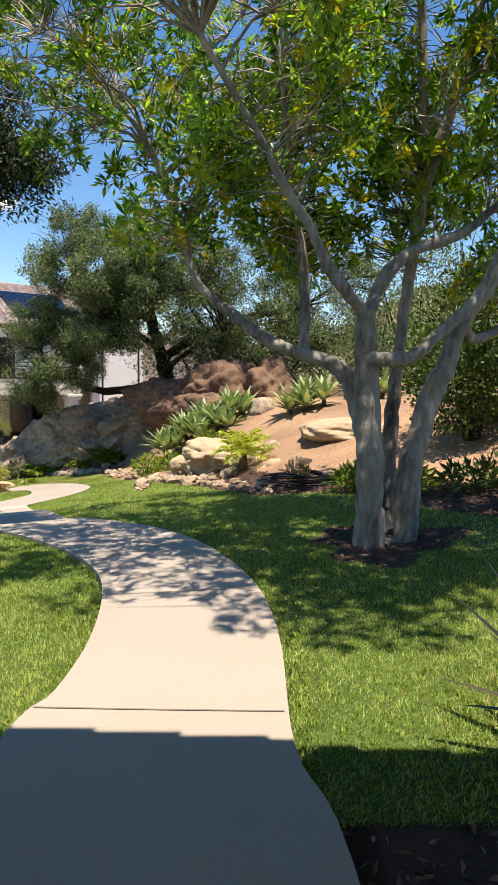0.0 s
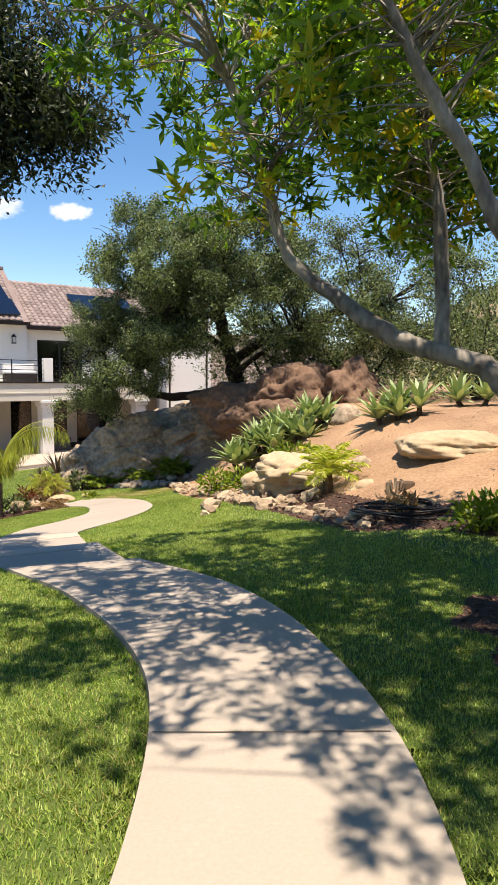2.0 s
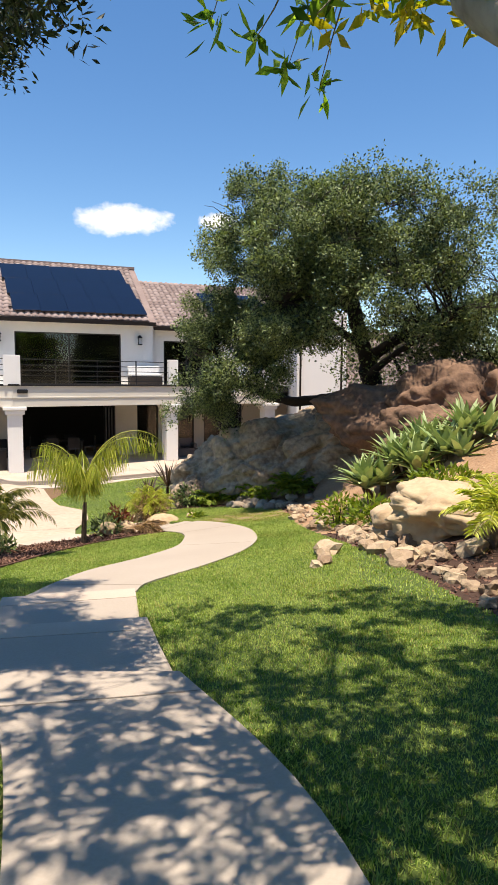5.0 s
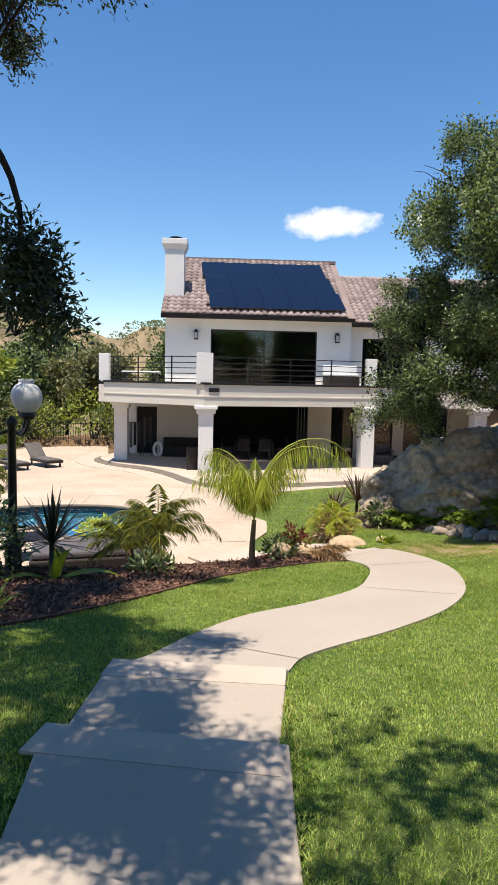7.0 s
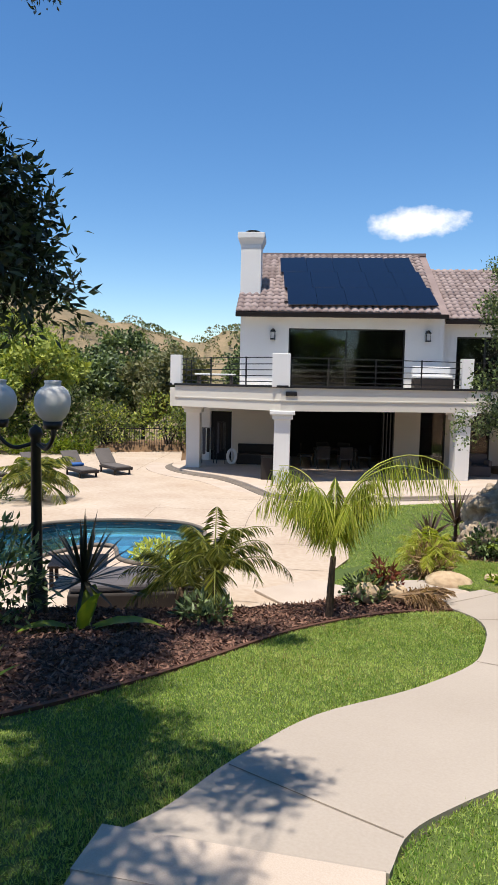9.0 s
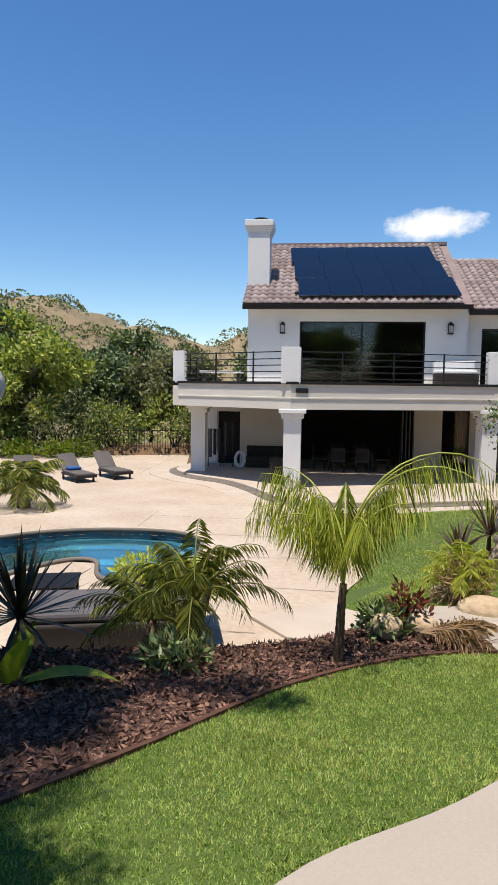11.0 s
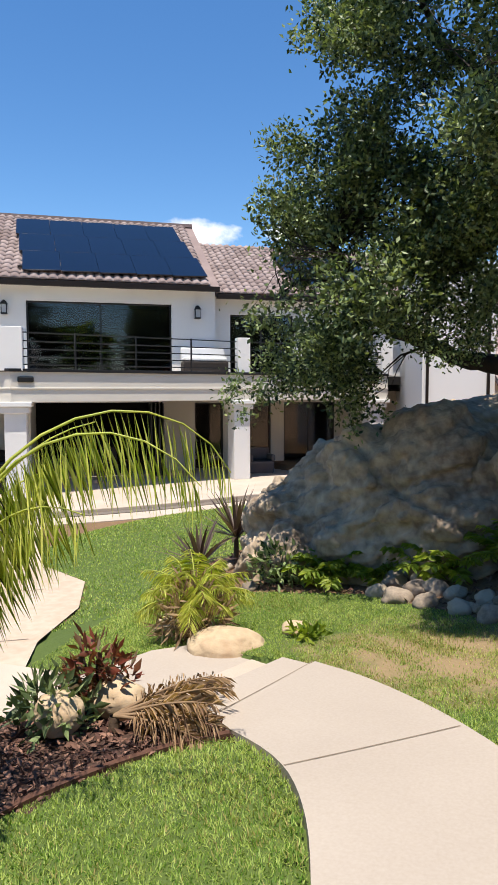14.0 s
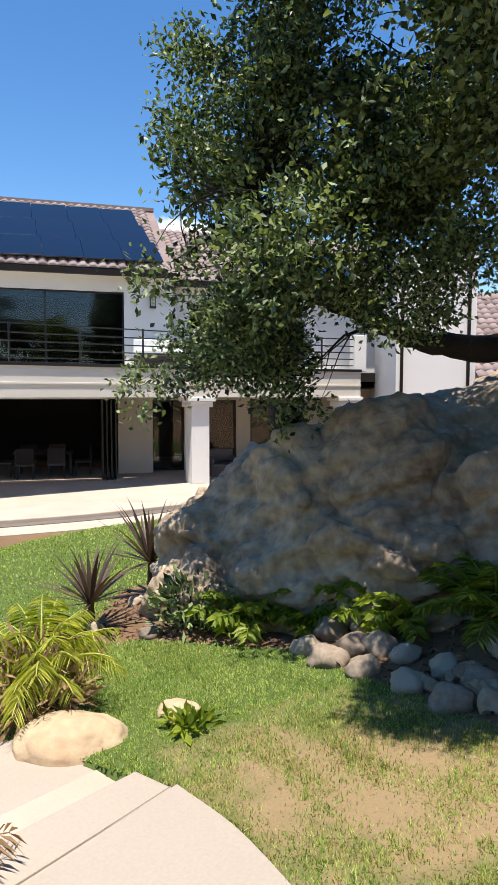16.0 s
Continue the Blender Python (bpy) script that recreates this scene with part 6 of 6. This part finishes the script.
for (x, y), tw in zip(((-21.9, 22.3), (-22.0, 20.9), (-22.4, 19.5), (-23.0, 18.0)), (0, 1, 0, 1)):
    lounger((x, y), 172, tw)

SOFA = Matrix.Translation((-9.75, 13.75, -1.76)) @ Matrix.Rotation(radians(52), 4, "Z")
sofa = thing("daybed", "dark woven outdoor daybed with grey cushions by the pool", "daybed", SOFA)
part("base", box(-1.0, 1.0, -0.5, 0.5, 0.06, 0.36, 0.03), M_WICKER, sofa)
part("cushion", box(-0.97, 0.1, -0.47, 0.47, 0.36, 0.48, 0.04), M_CUSH, sofa)
part("cushion", box(0.12, 0.95, -0.47, 0.47, 0.36, 0.48, 0.04), M_CUSH, sofa)
bk = part("backrest", box(0, 0.08, -0.52, 0.52, 0.0, 0.62, 0.02), M_WICKER, sofa)
bk.matrix_basis = Matrix.Translation((0.98, 0, 0.28)) @ Matrix.Rotation(radians(14), 4, "Y")
for lx in (-0.9, 0.82):
    for ly in (-0.45, 0.37):
        part("foot", box(lx, lx + 0.08, ly, ly + 0.08, 0, 0.07, 0.005), M_BLACK, sofa)
ot = thing("side_table", "low dark outdoor table beside the daybed", "table", SOFA @ Matrix.Translation((-1.0, 1.15, 0)))
part("tabletop", box(-0.45, 0.45, -0.35, 0.35, 0.36, 0.4, 0.01), M_BRONZE, ot)
for lx in (-0.42, 0.36):
    for ly in (-0.32, 0.26):
        part("leg", box(lx, lx + 0.06, ly, ly + 0.06, 0, 0.37, 0.005), M_BRONZE, ot)

fence = thing("fence", "black metal picket fence at the edge of the terrace", "fence", Matrix.Translation((-29.4, 26.1, -2.0)) @ Matrix.Rotation(math.atan2(3.8, 2.6), 4, "Z"))
for z in (0.12, 1.15):
    part("rail", box(0, 4.6, -0.02, 0.02, z, z + 0.045), M_BLACK, fence)
for i in range(38):
    part("picket", box(i * 0.123, i * 0.123 + 0.022, -0.011, 0.011, 0.0, 1.32 if i % 9 else 1.42), M_BLACK, fence)

# hose and stump at the foot of the bank
hose = thing("garden_hose", "coiled black irrigation hose lying at the lawn edge", "hose", Matrix.Translation((0.75, 9.35, float(ground_z(0.75, 9.35)) + 0.03)))
for k in range(7):
    a = np.linspace(0, 2 * np.pi, 40)
    rx, ry = 0.62 - 0.045 * k, 0.34 - 0.02 * k
    pts = np.stack([rx * np.cos(a) + 0.03 * math.sin(k * 2), ry * np.sin(a) + 0.02 * math.cos(k * 3), 0.02 + 0.018 * k + 0.02 * np.sin(a * 2 + k)], -1)
    v, q = tube(pts, 0.013, 6)
    put("coil", fast_mesh("coil", v, q, M_HOSE, True), hose)
stump = thing("stump", "cut weathered stump with a grey lichen-covered stone", "stump", Matrix.Translation((0.92, 10.45, 0.05)))
put("log", fast_mesh("log", *turned([(0.001, 0), (0.13, 0), (0.12, 0.15), (0.11, 0.26), (0.1, 0.28), (0.001, 0.285)], 14), M_TRUNK, True), stump)
for k in range(10):
    a = k * 0.7
    v, q = tube([(-0.15 + 0.08 * math.cos(a), 0.08 * math.sin(a), -0.02), (-0.16 + 0.1 * math.cos(a), 0.1 * math.sin(a), 0.14), (-0.15 + 0.11 * math.cos(a), 0.1 * math.sin(a), 0.28 + 0.03 * math.sin(k))], 0.02, 6)
    put("root", fast_mesh("root", v, q, M_ROCK, True), stump)

# brown edging strip between lawn and mulch
ed = bend([(*p, 0) for p in BED], 6)
bm = bmesh.new()
rowz = [float(ground_z(x, y)) for x, y, _ in ed]
nrm = np.gradient(ed[:, :2], axis=0)
nrm = np.stack([-nrm[:, 1], nrm[:, 0]], -1) / np.linalg.norm(nrm, axis=1)[:, None] * 0.02
rings = [[bm.verts.new((p[0] + s * q[0], p[1] + s * q[1], z + h)) for s, h in ((-1, -0.08), (-1, 0.03), (1, 0.03), (1, -0.08))] for p, q, z in zip(ed, nrm, rowz)]
for a, b in zip(rings, rings[1:]):
    for k in range(3):
        bm.faces.new((a[k], b[k], b[k + 1], a[k + 1]))
edging = thing("bed_edging", "brown edging strip between lawn and bark mulch", "edging", None, "", "structure")
part("strip", bm, M_EDGING, edging)

# things under the balcony
for x, w, h, m, lab in ((-3.3, 0.5, 1.5, M_CLOTH, "dark hanging clothes and towels on a stand"), (-2.75, 0.35, 1.75, M_CLOTH, "tall covered stand with grey cloth")):
    st = thing("clothes_stand", lab, "stand", HOUSE @ Matrix.Translation((x, 1.8, FLOOR)), "patio clutter")
    for sx in (-w / 2, w / 2):
        part("upright", box(sx - 0.015, sx + 0.015, -0.015, 0.015, 0, h, 0.004), M_BLACK, st)
    part("bar", box(-w / 2, w / 2, -0.015, 0.015, h - 0.03, h, 0.004), M_BLACK, st)
    for k in range(3):
        part("cloth", box(-w / 2 + 0.03 + k * w / 3, -w / 2 + w / 3 + k * w / 3 - 0.02, -0.07, 0.07, h * 0.25 + 0.1 * k, h - 0.03, 0.03), (M_CLOTH, M_WICKER, M_BLACK)[k], st)
case = thing("white_float", "white inflatable ring leaning on the patio clutter", "pool float", HOUSE @ Matrix.Translation((-2.25, 1.45, FLOOR)))
a = np.linspace(0, 2 * np.pi, 28)
v, q = tube(np.stack([0.17 * np.cos(a), 0.05 * np.sin(a), 0.36 + 0.28 * np.sin(a)], -1), 0.06, 8)
put("ring", fast_mesh("ring", v, q, M_WHITE, True), case)
sofa2 = thing("patio_sofa", "dark wicker sofa against the patio wall", "sofa", HOUSE @ Matrix.Translation((-1.2, 2.2, FLOOR)))
part("base", box(-0.9, 0.8, -0.4, 0.4, 0, 0.42, 0.03), M_WICKER, sofa2)
part("backrest", box(-0.9, 0.8, 0.28, 0.42, 0.42, 0.8, 0.03), M_WICKER, sofa2)
bin_ = thing("waste_bin", "square dark bin beside the column", "bin", HOUSE @ Matrix.Translation((-0.62, -2.2, FLOOR)))
part("body", box(-0.2, 0.2, -0.2, 0.2, 0, 0.78, 0.03), M_WICKER, bin_)
part("lid", box(-0.21, 0.21, -0.21, 0.21, 0.78, 0.84, 0.02), M_BLACK, bin_)


def dining_chair(x, y, turn, kind_="dark outdoor dining chair under the balcony"):
    c = thing("dining_chair", kind_, "chair", HOUSE @ Matrix.Translation((x, y, FLOOR)) @ Matrix.Rotation(radians(turn), 4, "Z"), "patio dining chairs")
    part("seat", box(-0.26, 0.26, -0.26, 0.26, 0.4, 0.46, 0.02), M_CUSH, c)
    part("backrest", box(-0.26, 0.26, 0.2, 0.26, 0.46, 0.92, 0.02), M_WICKER, c)
    for sx in (-0.24, 0.2):
        for sy in (-0.24, 0.2):
            part("leg", box(sx, sx + 0.04, sy, sy + 0.04, 0, 0.4, 0.004), M_BLACK, c)


tb = thing("dining_table", "dark outdoor dining table in the open room", "table", HOUSE @ Matrix.Translation((2.0, 1.9, FLOOR)))
part("tabletop", box(-0.9, 0.9, -0.45, 0.45, 0.7, 0.75, 0.01), M_WICKER, tb)
for sx in (-0.85, 0.77):
    for sy in (-0.4, 0.32):
        part("leg", box(sx, sx + 0.08, sy, sy + 0.08, 0, 0.7, 0.005), M_BLACK, tb)
for x, y, tn in ((1.5, 1.2, 180), (2.4, 1.2, 180), (1.5, 2.6, 0), (2.4, 2.6, 0), (0.8, 1.9, 90), (3.2, 1.9, -90)):
    dining_chair(x, y, tn)
arm = thing("armchair", "pale grey outdoor armchair beyond the column", "chair", HOUSE @ Matrix.Translation((7.4, 0.5, FLOOR)))
part("base", box(-0.42, 0.42, -0.4, 0.4, 0, 0.4, 0.05), M_CUSH, arm)
part("backrest", box(-0.42, 0.42, 0.25, 0.42, 0.4, 0.82, 0.05), M_CUSH, arm)
part("armrest", box(-0.46, -0.32, -0.4, 0.3, 0.4, 0.62, 0.05), M_CUSH, arm)
part("armrest", box(0.32, 0.46, -0.4, 0.3, 0.4, 0.62, 0.05), M_CUSH, arm)
bs = thing("balcony_sofa", "white outdoor sofa on the balcony", "sofa", HOUSE @ Matrix.Translation((5.3, -0.75, BALC)))
part("base", box(-0.7, 0.7, -0.3, 0.35, 0, 0.4, 0.04), M_WICKER, bs)
part("cushion", box(-0.66, 0.66, -0.28, 0.3, 0.4, 0.52, 0.04), M_WHITE, bs)
part("backrest", box(-0.7, 0.7, 0.26, 0.42, 0.4, 0.85, 0.04), M_WHITE, bs)
bt = thing("balcony_bench", "long low bench on the far side of the balcony", "bench", HOUSE @ Matrix.Translation((-2.9, 0.8, BALC)))
part("seat", box(-0.8, 0.8, -0.25, 0.25, 0.38, 0.46, 0.02), M_WHITE, bt)
part("leg", box(-0.7, -0.6, -0.2, 0.2, 0, 0.38, 0.01), M_WICKER, bt)
part("leg", box(0.6, 0.7, -0.2, 0.2, 0, 0.38, 0.01), M_WICKER, bt)

# ---- grass and mulch ----
RNG = np.random.default_rng(31)
LINE = [(0, -1), (-0.4, 4.5), (-1.6, 7.2), (-3.6, 9.6), (-4.1, 12), (-4.1, 14), (-5.2, 16.1), (-6.8, 16.4)]


def scatter(n, x0, x1, y0, y1, want):
    x, y = RNG.uniform(x0, x1, n), RNG.uniform(y0, y1, n)
    z = zones(x, y)
    ok = np.isin(z, want)
    for p in PATH_ALL:
        ok &= ~inside(p, x, y)
    ok &= ~inside(DECK, x, y) | inside(LAWN_2, x, y)
    return x[ok], y[ok]


def turf(n, area, want, mats, h, w, reach, dry=0.05):
    x, y = scatter(n, *area, want)
    d = away(LINE, x, y)
    ok = (d < reach[1]) & (d >= reach[0])
    if want == [4]:
        ok &= np.sin(x * 6.1 + 2 * np.sin(y * 3.3)) * np.sin(y * 7.3 + 2 * np.cos(x * 4.1)) + RNG.normal(size=len(x)) * 0.55 > 0.0
    x, y = x[ok], y[ok]
    patch = np.sin(x * 2.1 + 1.3 * np.sin(y * 1.7)) * np.sin(y * 2.6 + np.cos(x * 1.1))
    hh = h * RNG.uniform(0.55, 1.25, len(x)) * (1 + 0.2 * patch)
    tuft = np.sin(x * 31 + 3 * np.sin(y * 13)) + np.sin(y * 37 + 3 * np.sin(x * 17 + 1)) + np.sin((x + y) * 53 + 2 * np.sin((x - y) * 19))
    hh *= 1 + 0.12 * tuft
    a, tilt = RNG.normal(size=len(x)) * 1.6 + tuft + 5 * patch, RNG.uniform(0.15, 1.2, len(x))
    base = np.stack([x, y, ground_z(x, y) - 0.004], -1)
    side = np.stack([-np.sin(a), np.cos(a), 0 * a], -1) * (w * RNG.uniform(0.7, 1.3, len(x)))[:, None]
    tip = base + np.stack([np.cos(a) * np.sin(tilt), np.sin(a) * np.sin(tilt), np.cos(tilt)], -1) * hh[:, None]
    V = np.stack([base - side, base + side, tip], 1).reshape(-1, 3)
    k = (RNG.random(len(x)) < dry + 0.2 * smooth01(patch + 0.3 * tuft, 0.1, 0.9)).astype(int)
    return fast_mesh("lawn_grass", V, np.arange(len(V)).reshape(-1, 3), mats, index=k)


put("lawn_grass", turf(2400000, (-8.5, 4.5, 1.0, 18.8), [1], [M_BLADE, M_DRYBLADE], 0.031, 0.0038, (0, 2.4)), None, "short thick green lawn grass", "grass", "", "stuff")
put("lawn_grass", turf(900000, (-12.5, 7.0, -1.0, 28.0), [1], [M_BLADE, M_DRYBLADE], 0.04, 0.0078, (2.4, 40)), None, "short green lawn farther from the path", "grass", "", "stuff")
put("lawn_grass", turf(260000, (-6.5, -3, 15.5, 18.5), [4], [M_BLADE, M_DRYBLADE], 0.028, 0.0035, (0, 9), 0.4), None, "thin worn dry grass below the rock", "grass", "", "stuff")


def litter(n, area, want, size, mat, name, label):
    x, y = scatter(n, *area, want)
    base = np.stack([x, y, ground_z(x, y) + 0.004], -1)
    way = unit(RNG.normal(size=base.shape) * (1, 1, 0.35))
    v, f = blades(base, way, size * RNG.uniform(0.5, 1.5, len(x)), size * 0.5 * RNG.uniform(0.5, 1.2, len(x)), 0.2)
    put(name, fast_mesh(name, v, f, mat), None, label, "mulch", "", "stuff")


litter(90000, (-10.5, -5.4, 6, 16.6), [2], 0.06, M_CHIP, "bark_mulch", "dark red-brown bark chips filling the bed")
litter(40000, (-2.5, 5, -0.5, 14), [2], 0.05, M_CHIP, "bark_mulch", "dry leaf and bark litter at the tree and bank foot")
litter(9000, (-8.6, -3, 17, 22), [0], 0.06, M_CHIP, "leaf_litter", "fallen leaves at the foot of the rock")
litter(5000, (-4, 7, 9, 18), [3], 0.03, M_STONE, "gravel", "small gravel on the sandy bank")

# a small fair-weather cloud far off
cm = bpy.data.materials.new("cloud")
cm.use_nodes = True
n, l = cm.node_tree.nodes, cm.node_tree.links
n.remove(n["Principled BSDF"])
tc, nz, em, tp, mx = n.new("ShaderNodeTexCoord"), n.new("ShaderNodeTexNoise"), n.new("ShaderNodeEmission"), n.new("ShaderNodeBsdfTransparent"), n.new("ShaderNodeMixShader")
gr, mpn, rr, sb = n.new("ShaderNodeTexGradient"), n.new("ShaderNodeMapping"), n.new("ShaderNodeMapRange"), n.new("ShaderNodeMath")
gr.gradient_type = "SPHERICAL"
nz.inputs["Scale"].default_value, nz.inputs["Detail"].default_value, nz.inputs["Roughness"].default_value = 2.4, 8, 0.62
em.inputs["Color"].default_value, em.inputs["Strength"].default_value = (0.95, 0.97, 1.0, 1), 0.95
l.new(tc.outputs["Object"], gr.inputs[0])
mpn.inputs["Scale"].default_value = (1, 1, 0.45)
l.new(tc.outputs["Object"], mpn.inputs[0])
l.new(mpn.outputs[0], nz.inputs["Vector"])
sb.operation = "MULTIPLY_ADD"
sb.inputs[1].default_value, sb.inputs[2].default_value = 1.0, -0.62
l.new(nz.outputs[0], sb.inputs[0])
ad = n.new("ShaderNodeMath")
l.new(sb.outputs[0], ad.inputs[0])
l.new(gr.outputs["Fac"], ad.inputs[1])
rr.inputs[1].default_value, rr.inputs[2].default_value = 0.2, 0.62
l.new(ad.outputs[0], rr.inputs[0])
l.new(rr.outputs[0], mx.inputs[0])
l.new(tp.outputs[0], mx.inputs[1])
l.new(em.outputs[0], mx.inputs[2])
l.new(mx.outputs[0], n["Material Output"].inputs[0])


def cloud(yaw, el, wide, tall, dist_):
    a, e = radians(yaw), radians(el)
    p = Vector((-math.sin(a) * math.cos(e), math.cos(a) * math.cos(e), math.sin(e))) * dist_ + Vector((-2, 8, 1.5))
    bm = bmesh.new()
    bm.faces.new([bm.verts.new(c) for c in ((-1, 0, -1), (1, 0, -1), (1, 0, 1), (-1, 0, 1))])
    me = bpy.data.meshes.new("cloud")
    bm.to_mesh(me)
    bm.free()
    me.materials.append(cm)
    m = Matrix.Translation(p) @ Matrix.Rotation(a, 4, "Z") @ Matrix.Diagonal((wide, 1, tall, 1))
    ob = put("cloud", me, None, "small white fair-weather cloud over the house", "cloud", "clouds", "structure", m)
    ob.visible_shadow = False


cloud(29.4, 13.4, 190, 62, 1800)
cloud(21.2, 13.5, 80, 34, 1800)
